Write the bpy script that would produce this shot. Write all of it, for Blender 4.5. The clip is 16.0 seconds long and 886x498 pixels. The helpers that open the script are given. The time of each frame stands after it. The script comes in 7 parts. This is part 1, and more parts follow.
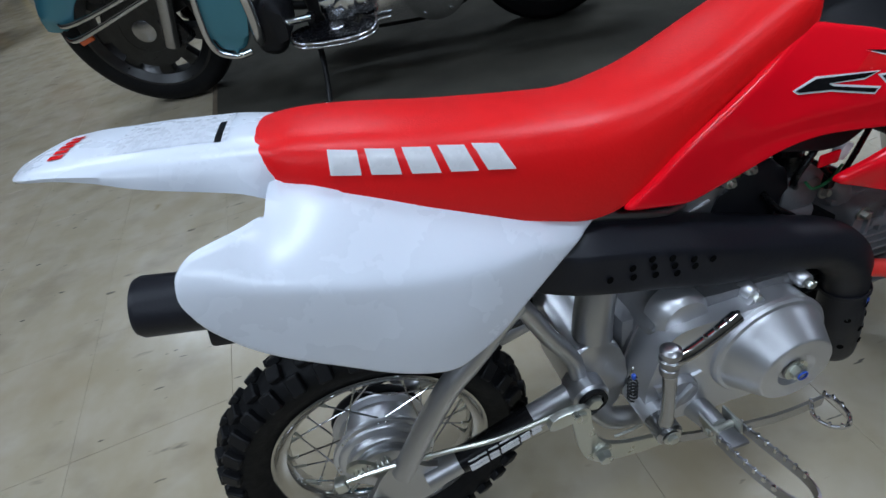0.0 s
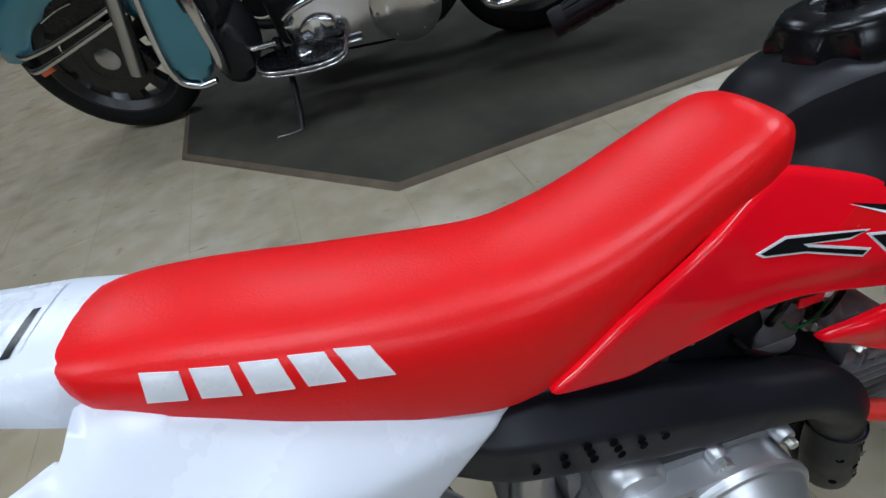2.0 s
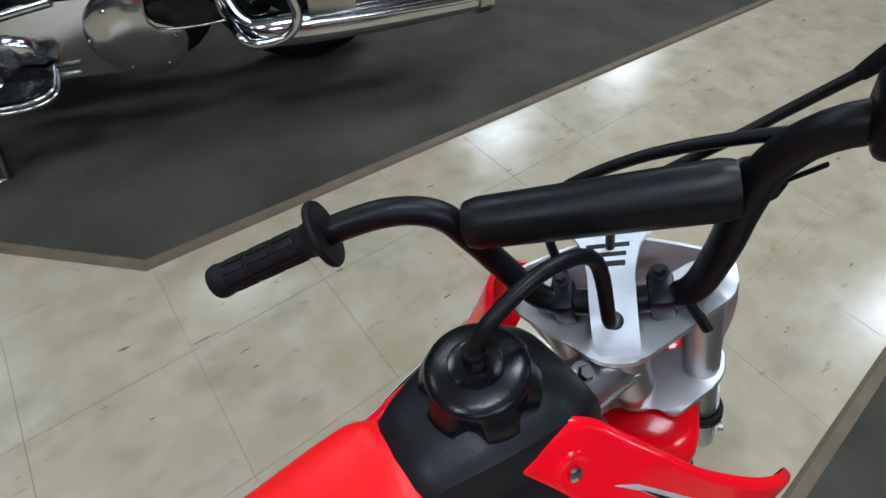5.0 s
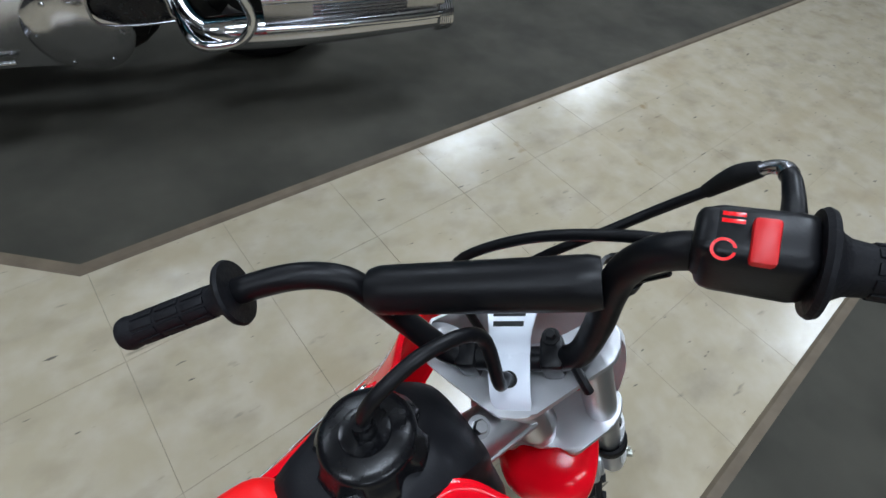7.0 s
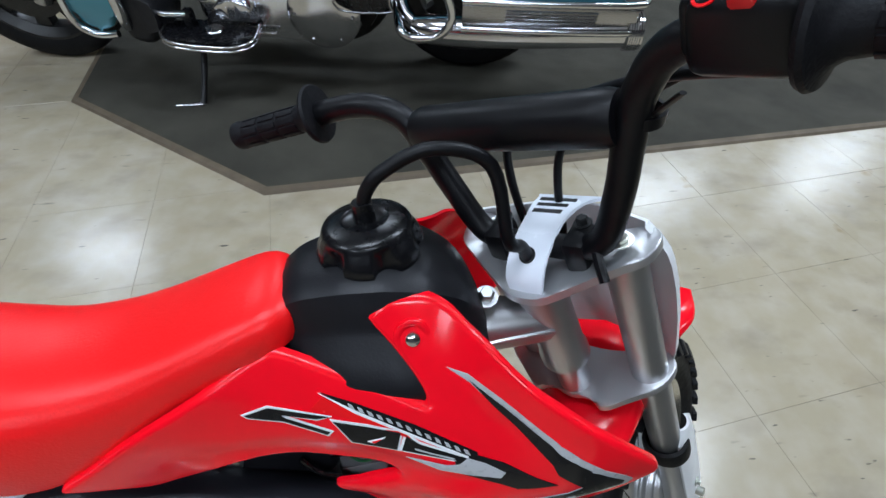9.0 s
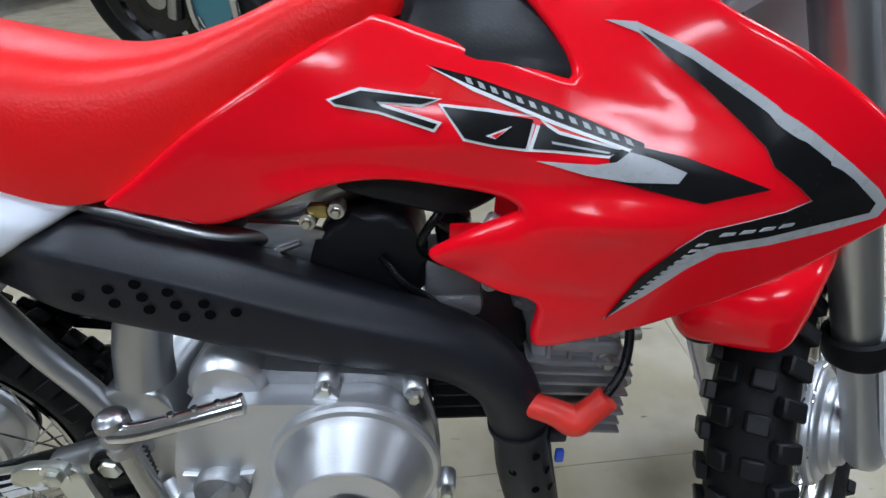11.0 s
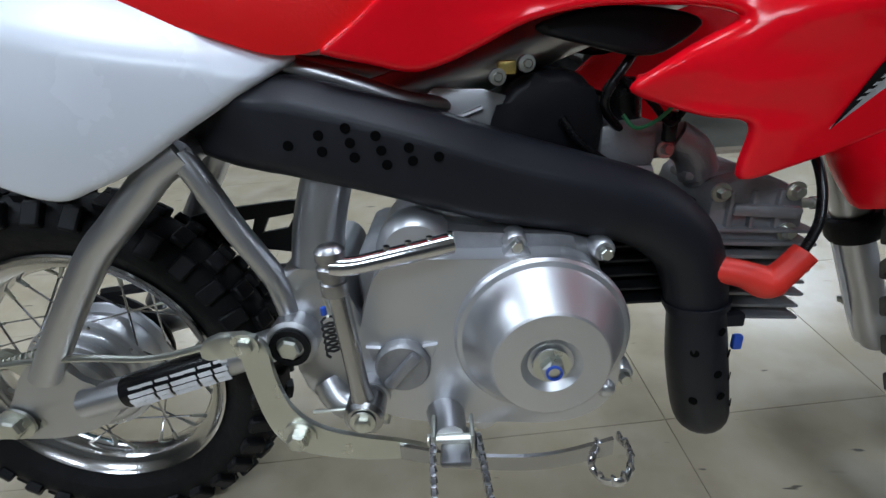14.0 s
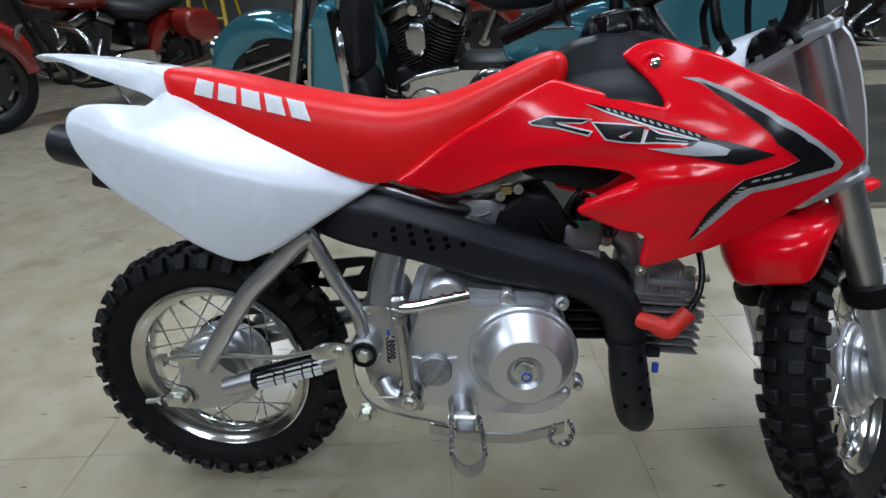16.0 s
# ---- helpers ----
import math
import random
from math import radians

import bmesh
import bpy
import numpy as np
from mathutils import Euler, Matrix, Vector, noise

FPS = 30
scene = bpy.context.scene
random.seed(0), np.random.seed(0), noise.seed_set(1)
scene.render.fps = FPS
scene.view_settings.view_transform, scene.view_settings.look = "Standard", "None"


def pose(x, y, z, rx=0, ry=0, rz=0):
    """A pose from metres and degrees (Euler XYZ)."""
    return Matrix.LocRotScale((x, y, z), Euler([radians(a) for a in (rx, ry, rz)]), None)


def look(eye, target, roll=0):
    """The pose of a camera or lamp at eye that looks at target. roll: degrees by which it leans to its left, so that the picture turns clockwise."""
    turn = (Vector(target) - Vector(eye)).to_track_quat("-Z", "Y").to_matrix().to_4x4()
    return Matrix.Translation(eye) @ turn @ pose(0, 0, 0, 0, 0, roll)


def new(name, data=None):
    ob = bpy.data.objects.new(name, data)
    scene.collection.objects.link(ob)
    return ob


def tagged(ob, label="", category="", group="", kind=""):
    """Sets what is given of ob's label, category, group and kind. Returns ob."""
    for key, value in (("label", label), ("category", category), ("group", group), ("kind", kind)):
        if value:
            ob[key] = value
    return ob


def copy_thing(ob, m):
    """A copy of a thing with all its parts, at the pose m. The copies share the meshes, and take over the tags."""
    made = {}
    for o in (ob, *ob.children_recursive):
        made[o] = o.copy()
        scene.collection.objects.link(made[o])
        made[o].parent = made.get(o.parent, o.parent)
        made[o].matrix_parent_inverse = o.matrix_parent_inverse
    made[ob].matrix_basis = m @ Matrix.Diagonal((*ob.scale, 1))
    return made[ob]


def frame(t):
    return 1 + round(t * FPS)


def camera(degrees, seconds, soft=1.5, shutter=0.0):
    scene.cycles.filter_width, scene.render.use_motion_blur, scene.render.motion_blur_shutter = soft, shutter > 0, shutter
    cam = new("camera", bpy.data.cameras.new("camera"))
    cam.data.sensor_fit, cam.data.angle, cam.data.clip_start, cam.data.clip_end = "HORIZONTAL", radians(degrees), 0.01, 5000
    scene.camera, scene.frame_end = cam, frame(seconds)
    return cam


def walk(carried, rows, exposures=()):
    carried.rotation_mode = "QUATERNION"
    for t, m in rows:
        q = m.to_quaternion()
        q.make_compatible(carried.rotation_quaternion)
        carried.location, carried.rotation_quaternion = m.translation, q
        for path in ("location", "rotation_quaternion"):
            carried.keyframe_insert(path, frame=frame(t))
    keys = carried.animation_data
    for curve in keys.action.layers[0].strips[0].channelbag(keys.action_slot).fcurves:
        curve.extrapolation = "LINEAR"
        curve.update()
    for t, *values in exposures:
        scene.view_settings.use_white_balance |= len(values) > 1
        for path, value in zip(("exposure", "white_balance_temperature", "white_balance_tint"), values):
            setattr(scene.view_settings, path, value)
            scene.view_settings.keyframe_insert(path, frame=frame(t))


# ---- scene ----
from mathutils.geometry import delaunay_2d_cdt

cam = camera(86.6, 16.0)
PATH = [
    (0, (0.12, -0.259, 0.79), (0.289, 1.171, -0.597), -13.3),
    (0.5, (0.151, -0.219, 0.793), (0.338, 1.197, -0.607), -13.9),
    (1, (0.18, -0.185, 0.797), (0.359, 1.234, -0.602), -14.5),
    (1.5, (0.222, -0.156, 0.807), (0.381, 1.264, -0.593), -14.9),
    (2, (0.259, -0.131, 0.818), (0.39, 1.282, -0.59), -15.6),
    (2.5, (0.29, -0.113, 0.823), (0.429, 1.285, -0.6), -15.6),
    (3, (0.313, -0.087, 0.824), (0.495, 1.279, -0.625), -15.2),
    (3.5, (0.37, -0.046, 0.835), (0.672, 1.24, -0.667), -13.5),
    (4, (0.425, -0.004, 0.86), (0.894, 1.173, -0.687), -7.9),
    (4.5, (0.456, 0.016, 0.898), (1.073, 1.114, -0.655), -2.6),
    (5, (0.477, 0.022, 0.936), (1.221, 1.054, -0.607), 2.8),
    (5.2, (0.484, 0.026, 0.945), (1.268, 1.028, -0.597), 5.1),
    (7.3, (0.537, 0.019, 0.993), (1.395, 0.956, -0.551), 10.8),
    (7.6, (0.551, -0.007, 0.989), (1.322, 0.995, -0.56), 10.3),
    (8, (0.579, -0.048, 0.969), (1.188, 1.051, -0.587), 7.8),
    (8.2, (0.587, -0.071, 0.959), (1.117, 1.075, -0.593), 6.7),
    (10.3, (0.543, -0.217, 0.754), (0.669, 1.325, -0.513), 0.9),
    (10.5, (0.537, -0.226, 0.724), (0.656, 1.324, -0.534), 1.0),
    (11, (0.528, -0.246, 0.66), (0.577, 1.34, -0.558), -0.0),
    (11.5, (0.516, -0.257, 0.611), (0.522, 1.364, -0.56), -1.1),
    (12, (0.496, -0.274, 0.578), (0.487, 1.378, -0.549), -1.9),
    (12.5, (0.474, -0.287, 0.558), (0.466, 1.38, -0.547), -2.2),
    (13, (0.449, -0.299, 0.546), (0.429, 1.378, -0.543), -3.1),
    (13.5, (0.425, -0.311, 0.544), (0.395, 1.376, -0.531), -3.5),
    (14, (0.402, -0.322, 0.551), (0.362, 1.371, -0.512), -3.6),
    (14.5, (0.387, -0.34, 0.574), (0.341, 1.365, -0.47), -3.5),
    (15, (0.39, -0.381, 0.619), (0.301, 1.335, -0.405), -3.5),
    (15.5, (0.398, -0.434, 0.652), (0.288, 1.302, -0.336), -3.2),
    (16, (0.408, -0.498, 0.689), (0.279, 1.257, -0.262), -2.5),
]
walk(cam, [(t, look(eye, target, roll)) for t, eye, target, roll in PATH], [(0.0, -0.33, 5950, 10), (1.5, -0.33, 6100, 10), (2.0, -0.22, 6300, 10), (2.5, -0.06, 6600, 10), (4.0, 0.03, 6650, 10), (5.0, 0.12, 6400, 10), (8.2, 0.17, 6250, 10), (10.3, 0.28, 6150, 10), (11.0, 0.28, 6150, 10), (12.0, 0.12, 6200, 10), (14.0, 0.08, 6200, 10), (15.0, 0.0, 6200, 10), (16.0, 0.0, 6250, 10)])

# world: a closed showroom, so the sky gives next to nothing
world = bpy.data.worlds.new("world")
scene.world = world
world.use_nodes = True
world.node_tree.nodes["Background"].inputs[0].default_value = (0.8, 0.85, 0.9, 1)
world.node_tree.nodes["Background"].inputs[1].default_value = 0.05
LAMP_POWER = 34.0
ROOM_X0, ROOM_X1, ROOM_Y0, ROOM_Y1, ROOM_H = -7.0, 8.0, -5.0, 7.5, 3.1


# ---- materials ----
def mat(name, base, rough=0.5, metal=0.0, vary=0.12, scale=14.0, grain=0.0, grain_scale=300.0, coat=0.0, rvary=0.1, spec=0.5, second=None, amount=0.5, stretch=(1, 1, 1)):
    m = bpy.data.materials.new(name)
    m.use_nodes = True
    nt = m.node_tree
    b = nt.nodes["Principled BSDF"]
    co = nt.nodes.new("ShaderNodeTexCoord")
    mp = nt.nodes.new("ShaderNodeMapping")
    mp.inputs["Scale"].default_value = stretch
    nt.links.new(co.outputs["Object"], mp.inputs["Vector"])
    n1 = nt.nodes.new("ShaderNodeTexNoise")
    n1.inputs["Scale"].default_value, n1.inputs["Detail"].default_value = scale, 6
    nt.links.new(mp.outputs[0], n1.inputs["Vector"])
    ramp = nt.nodes.new("ShaderNodeValToRGB")
    lo = [c * (1 - vary) for c in base]
    hi = list(second) if second else [min(1, c * (1 + vary)) for c in base]
    ramp.color_ramp.elements[0].position, ramp.color_ramp.elements[1].position = 0.5 - 0.5 * amount + 0.05, 0.5 + 0.5 * amount
    ramp.color_ramp.elements[0].color, ramp.color_ramp.elements[1].color = (*lo, 1), (*hi, 1)
    nt.links.new(n1.outputs["Fac"], ramp.inputs["Fac"])
    nt.links.new(ramp.outputs["Color"], b.inputs["Base Color"])
    n2 = nt.nodes.new("ShaderNodeTexNoise")
    n2.inputs["Scale"].default_value, n2.inputs["Detail"].default_value = scale * 3.7, 4
    nt.links.new(co.outputs["Object"], n2.inputs["Vector"])
    mr = nt.nodes.new("ShaderNodeMapRange")
    mr.inputs["To Min"].default_value, mr.inputs["To Max"].default_value = max(0.02, rough - rvary), min(1, rough + rvary)
    mr.inputs["From Min"].default_value, mr.inputs["From Max"].default_value = 0.25, 0.75
    nt.links.new(n2.outputs["Fac"], mr.inputs["Value"])
    nt.links.new(mr.outputs["Result"], b.inputs["Roughness"])
    b.inputs["Metallic"].default_value = metal
    b.inputs["Specular IOR Level"].default_value = spec
    b.inputs["Coat Weight"].default_value = coat
    b.inputs["Coat Roughness"].default_value = 0.06
    if grain:
        n3 = nt.nodes.new("ShaderNodeTexNoise")
        n3.inputs["Scale"].default_value, n3.inputs["Detail"].default_value = grain_scale, 3
        nt.links.new(co.outputs["Object"], n3.inputs["Vector"])
        bp = nt.nodes.new("ShaderNodeBump")
        bp.inputs["Strength"].default_value, bp.inputs["Distance"].default_value = grain, 0.001
        nt.links.new(n3.outputs["Fac"], bp.inputs["Height"])
        nt.links.new(bp.outputs["Normal"], b.inputs["Normal"])
    return m


def glow(name, colour, strength):
    m = bpy.data.materials.new(name)
    m.use_nodes = True
    b = m.node_tree.nodes["Principled BSDF"]
    b.inputs["Base Color"].default_value = (*colour, 1)
    b.inputs["Emission Color"].default_value = (*colour, 1)
    b.inputs["Emission Strength"].default_value = strength
    return m


RED = mat("red_plastic", (0.90, 0.003, 0.014), 0.15, vary=0.03, scale=5, rvary=0.02, spec=0.33)
SEAT = mat("seat_vinyl", (0.88, 0.008, 0.010), 0.36, vary=0.04, scale=9, grain=0.28, grain_scale=420, rvary=0.05, spec=0.32)
WHITE = mat("white_plastic", (0.82, 0.86, 0.935), 0.27, vary=0.02, scale=6, rvary=0.03)
CLEAR = mat("milky_plastic", (0.82, 0.83, 0.84), 0.35, vary=0.05, scale=20, rvary=0.08)
TANK = mat("black_tank_plastic", (0.008, 0.008, 0.010), 0.42, vary=0.2, scale=12, grain=0.15, grain_scale=500, spec=0.22)
GLOSSBLACK = mat("gloss_black_plastic", (0.005, 0.005, 0.006), 0.26, vary=0.2, scale=20, rvary=0.05, spec=0.32)
RUBBER = mat("tyre_rubber", (0.006, 0.006, 0.0065), 0.6, vary=0.25, scale=30, grain=0.3, grain_scale=250, spec=0.2)
# near-black that paints the shade inside the exhaust's holes
HOLE_SHADE = mat("hole_shade_black", (0.003, 0.003, 0.003), 0.9, spec=0.05)
KNOB = mat("tread_rubber", (0.008, 0.008, 0.009), 0.5, vary=0.25, scale=40, grain=0.25, grain_scale=260, spec=0.22)
GRIP = mat("grip_rubber", (0.0045, 0.0045, 0.006), 0.6, vary=0.2, scale=40, grain=0.4, grain_scale=500, spec=0.2)
SATIN = mat("satin_black_steel", (0.004, 0.004, 0.005), 0.40, vary=0.2, scale=25, grain=0.1, grain_scale=600, spec=0.24)
EXH = mat("matt_black_exhaust", (0.0105, 0.011, 0.0155), 0.46, vary=0.12, scale=16, grain=0.15, grain_scale=420, rvary=0.06, spec=0.32)
ALU = mat("silver_painted_alloy", (0.63, 0.635, 0.655), 0.38, metal=0.85, vary=0.04, scale=8, grain=0.10, grain_scale=900, rvary=0.04)
CAST = mat("cast_alloy", (0.32, 0.32, 0.33), 0.42, metal=0.6, vary=0.16, scale=35, grain=0.4, grain_scale=420)
HEADCAST = mat("dull_head_casting", (0.30, 0.30, 0.31), 0.42, metal=0.6, vary=0.2, scale=40, grain=0.4, grain_scale=420)
FRAME = mat("silver_frame_paint", (0.52, 0.525, 0.54), 0.36, metal=0.95, vary=0.03, scale=6, rvary=0.03)
ZINC = mat("zinc_plate", (0.60, 0.60, 0.54), 0.30, metal=0.95, vary=0.05, scale=12, second=(0.64, 0.66, 0.60), rvary=0.04)
CHROME = mat("chrome", (0.62, 0.62, 0.64), 0.14, metal=1.0, vary=0.04, scale=40, rvary=0.04)
DULLCHROME = mat("dull_chrome", (0.42, 0.42, 0.43), 0.24, metal=1.0, vary=0.05, scale=8, rvary=0.04)
# worn steel parts, and the near seat rail with its shade in the colour
STEEL = mat("worn_steel_and_rail_shade", (0.34, 0.34, 0.35), 0.34, metal=1.0, vary=0.10, scale=40, rvary=0.06)
RIMMAT = mat("steel_rim", (0.58, 0.575, 0.56), 0.16, metal=1.0, vary=0.05, scale=8, rvary=0.04)
# dark iron parts; also painted shade in the head's fin gaps and strap openings
DARK = mat("dark_iron_and_shade", (0.020, 0.020, 0.021), 0.5, metal=0.3, vary=0.3, scale=40, grain=0.2)
DECALBLACK = mat("black_decal_film", (0.008, 0.008, 0.009), 0.24, vary=0.2, scale=60, rvary=0.04, spec=0.22)
DECALGREY = mat("silver_decal_film", (0.42, 0.43, 0.45), 0.30, vary=0.04, scale=40)
DECALWHITE = mat("white_decal_film", (0.80, 0.80, 0.82), 0.3, vary=0.04, scale=30)
KILL = mat("red_switch_plastic", (0.62, 0.010, 0.012), 0.42, vary=0.05, scale=40)
DECALRED = mat("bright_red_decal_film", (0.83, 0.006, 0.010), 0.22, vary=0.03, scale=30)
BOOT = mat("orange_plug_boot", (0.78, 0.035, 0.022), 0.45, vary=0.12, scale=30, grain=0.15)
BLUEMARK = mat("blue_paint_mark", (0.03, 0.10, 0.55), 0.4, vary=0.2, scale=80)
TEAL = mat("teal_paint", (0.060, 0.235, 0.305), 0.14, metal=0.35, vary=0.10, scale=3, rvary=0.03, coat=0.7)
MAROON = mat("maroon_paint", (0.20, 0.014, 0.010), 0.16, vary=0.12, scale=4, coat=0.6)
SIGNRED = mat("red_paint_far", (0.42, 0.012, 0.012), 0.3, vary=0.1, scale=5)
YELLOW = mat("yellow_steel", (0.62, 0.42, 0.02), 0.4, vary=0.1, scale=10)
AMBER = mat("amber_lens", (0.62, 0.10, 0.02), 0.15, vary=0.1, scale=40, coat=0.4)
LEATHER = mat("black_leather", (0.012, 0.012, 0.014), 0.5, vary=0.2, scale=20, grain=0.3, spec=0.3)
ENGBLACK = mat("black_engine_paint", (0.010, 0.010, 0.011), 0.45, vary=0.25, scale=40, grain=0.15, spec=0.3)
BRASSY = mat("yellow_passivate", (0.50, 0.38, 0.12), 0.35, metal=0.8, vary=0.2, scale=60)
MATTOP = mat("mat_carpet", (0.054, 0.051, 0.041), 0.85, vary=0.22, scale=3.5, grain=0.9, grain_scale=900, second=(0.077, 0.072, 0.057), spec=0.15)
MATEDGE = mat("mat_rubber_edge", (0.125, 0.095, 0.062), 0.7, vary=0.2, scale=12, grain=0.4, grain_scale=400)
WALLMAT = mat("wall_paint", (0.11, 0.108, 0.103), 0.7, vary=0.05, scale=1.5, grain=0.1, grain_scale=150)
CEILMAT = mat("ceiling_board", (0.48, 0.48, 0.47), 0.8, vary=0.05, scale=3, grain=0.4, grain_scale=120)
LAMPMAT = glow("lamp_diffuser", (0.81, 0.915, 1.04), 4.0)
HOUSING = mat("lamp_housing", (0.7, 0.7, 0.7), 0.4, vary=0.03)


def tile_material():
    m = bpy.data.materials.new("vinyl_floor_tile")
    m.use_nodes = True
    nt = m.node_tree
    b = nt.nodes["Principled BSDF"]
    geo = nt.nodes.new("ShaderNodeNewGeometry")
    info = nt.nodes.new("ShaderNodeObjectInfo")

    def noise_at(scale, detail=6.0, stretch=(1, 1, 1), turn=0.0):
        mp = nt.nodes.new("ShaderNodeMapping")
        mp.inputs["Scale"].default_value = stretch
        mp.inputs["Rotation"].default_value = (0, 0, turn)
        nt.links.new(geo.outputs["Position"], mp.inputs["Vector"])
        n = nt.nodes.new("ShaderNodeTexNoise")
        n.inputs["Scale"].default_value, n.inputs["Detail"].default_value = scale, detail
        nt.links.new(mp.outputs[0], n.inputs["Vector"])
        return n.outputs["Fac"]

    def step(src, a, c):
        r = nt.nodes.new("ShaderNodeMapRange")
        r.inputs["From Min"].default_value, r.inputs["From Max"].default_value = a, c
        nt.links.new(src, r.inputs["Value"])
        return r.outputs["Result"]

    def mix(fac, a, c):
        x = nt.nodes.new("ShaderNodeMix")
        x.data_type = "RGBA"
        nt.links.new(fac, x.inputs["Factor"])
        for v, k in ((a, 6), (c, 7)):
            if isinstance(v, tuple):
                x.inputs[k].default_value = (*v, 1)
            else:
                nt.links.new(v, x.inputs[k])
        return x.outputs[2]

    col = mix(step(noise_at(2.2), 0.3, 0.7), (0.346, 0.296, 0.206), (0.419, 0.359, 0.254))
    col = mix(step(noise_at(34, 10), 0.30, 0.72), col, mix(step(info.outputs["Random"], 0, 1), (0.367, 0.312, 0.215), (0.409, 0.350, 0.243)))
    col = mix(step(noise_at(11, 8), 0.40, 0.85), col, (0.465, 0.409, 0.321))
    col = mix(step(noise_at(6.5, 9, (1, 1.6, 1), 0.4), 0.52, 0.95), col, (0.223, 0.186, 0.135))
    # dark scuffs, short and slanting
    col = mix(step(noise_at(9, 3, (1.0, 3.6, 1), 0.7), 0.685, 0.79), col, (0.186, 0.163, 0.126))
    col = mix(step(noise_at(17, 2, (1.0, 4.5, 1), 0.55), 0.708, 0.75), col, (0.130, 0.116, 0.093))
    # rusty stains
    col = mix(step(noise_at(7.5, 3), 0.71, 0.80), col, (0.251, 0.177, 0.084))
    col = mix(step(noise_at(3.3, 6), 0.55, 0.95), col, (0.307, 0.237, 0.140))
    nt.links.new(col, b.inputs["Base Color"])
    rr = nt.nodes.new("ShaderNodeMapRange")
    rr.inputs["From Min"].default_value, rr.inputs["From Max"].default_value = 0.3, 0.7
    rr.inputs["To Min"].default_value, rr.inputs["To Max"].default_value = 0.18, 0.27
    nt.links.new(noise_at(5.5, 7), rr.inputs["Value"])
    nt.links.new(rr.outputs["Result"], b.inputs["Roughness"])
    bp = nt.nodes.new("ShaderNodeBump")
    bp.inputs["Strength"].default_value, bp.inputs["Distance"].default_value = 0.08, 0.001
    nt.links.new(noise_at(55, 3), bp.inputs["Height"])
    nt.links.new(bp.outputs["Normal"], b.inputs["Normal"])
    return m


TILE = tile_material()
GROUT = mat("dull_joint", (0.22, 0.185, 0.135), 0.8)


# ---- shape helpers ----
def finish(name, bm, material, angle=38):
    bmesh.ops.recalc_face_normals(bm, faces=bm.faces[:])
    me = bpy.data.meshes.new(name)
    bm.to_mesh(me)
    bm.free()
    me.materials.append(material)
    me.polygons.foreach_set("use_smooth", [True] * len(me.polygons))
    me.set_sharp_from_angle(angle=radians(angle))
    return me


def part(name, bm, material, parent, label="", angle=38):
    ob = new(name, finish(name, bm, material, angle))
    ob.parent = parent
    if label:
        ob["label"] = label
    return ob


def thing(name, m, label, category, group="", kind=""):
    ob = new(name)
    ob.empty_display_size = 0.1
    ob.matrix_basis = m
    return tagged(ob, label, category, group, kind)


def solo(name, bm, material, label, category, group="", kind=""):
    return tagged(new(name, finish(name, bm, material)), label, category, group, kind)


def spline(pts, n=8, closed=False):
    """Catmull-Rom through the points, n steps a span."""
    p = [Vector(q) for q in pts]
    k, out = len(p), []
    for i in range(k if closed else k - 1):
        a, b, c, d = (p[(i + j) % k] if closed else p[min(max(i + j, 0), k - 1)] for j in (-1, 0, 1, 2))
        for s in range(n):
            t = s / n
            out.append(0.5 * (2 * b + (c - a) * t + (2 * a - 5 * b + 4 * c - d) * t * t + (3 * b - a - 3 * c + d) * t**3))
    if not closed:
        out.append(p[-1].copy())
    return out


def soften(pts, rounds=2):
    """Corner cutting of a closed outline."""
    p = [Vector(q) for q in pts]
    for _ in range(rounds):
        q = []
        for a, b in zip(p, p[1:] + p[:1]):
            q += [a * 0.75 + b * 0.25, a * 0.25 + b * 0.75]
        p = q
    return p


def loft(rings, cap=True, closed=False, bm=None):
    bm = bm or bmesh.new()
    vs = [[bm.verts.new(p) for p in r] for r in rings]
    n = len(vs[0])
    pairs = list(zip(vs, vs[1:])) + ([(vs[-1], vs[0])] if closed else [])
    for a, b in pairs:
        for i in range(n):
            j = (i + 1) % n
            bm.faces.new((a[i], a[j], b[j], b[i]))
    if cap and not closed:
        bm.faces.new(vs[0][::-1])
        bm.faces.new(vs[-1])
    return bm


def sweep(pts, r, seg=14, n=6, flat=1.0, cap=True, bm=None, side=None, straight=False):
    """A tube along a smooth line; r is one radius or one for each point; flat squeezes it across 'side'."""
    radii = list(r) if isinstance(r, (list, tuple)) else [r] * len(pts)
    if straight:
        line, rad = [Vector(p) for p in pts], radii
    else:
        line = spline(pts, n)
        rad = [v.x for v in spline([(q, 0, 0) for q in radii], n)]
    rings, u = [], None
    for i, p in enumerate(line):
        t = (line[min(i + 1, len(line) - 1)] - line[max(i - 1, 0)]).normalized()
        if side is not None:
            u = Vector(side)
        elif u is None:
            u = t.orthogonal()
        u = (u - t * u.dot(t)).normalized()
        w = t.cross(u)
        rings.append([p + (u * math.cos(a) * flat + w * math.sin(a)) * rad[i] for a in (math.tau * k / seg for k in range(seg))])
    return loft(rings, cap, bm=bm)


def basis(axis):
    w = Vector(axis).normalized()
    u = w.orthogonal().normalized()
    return u, w.cross(u), w


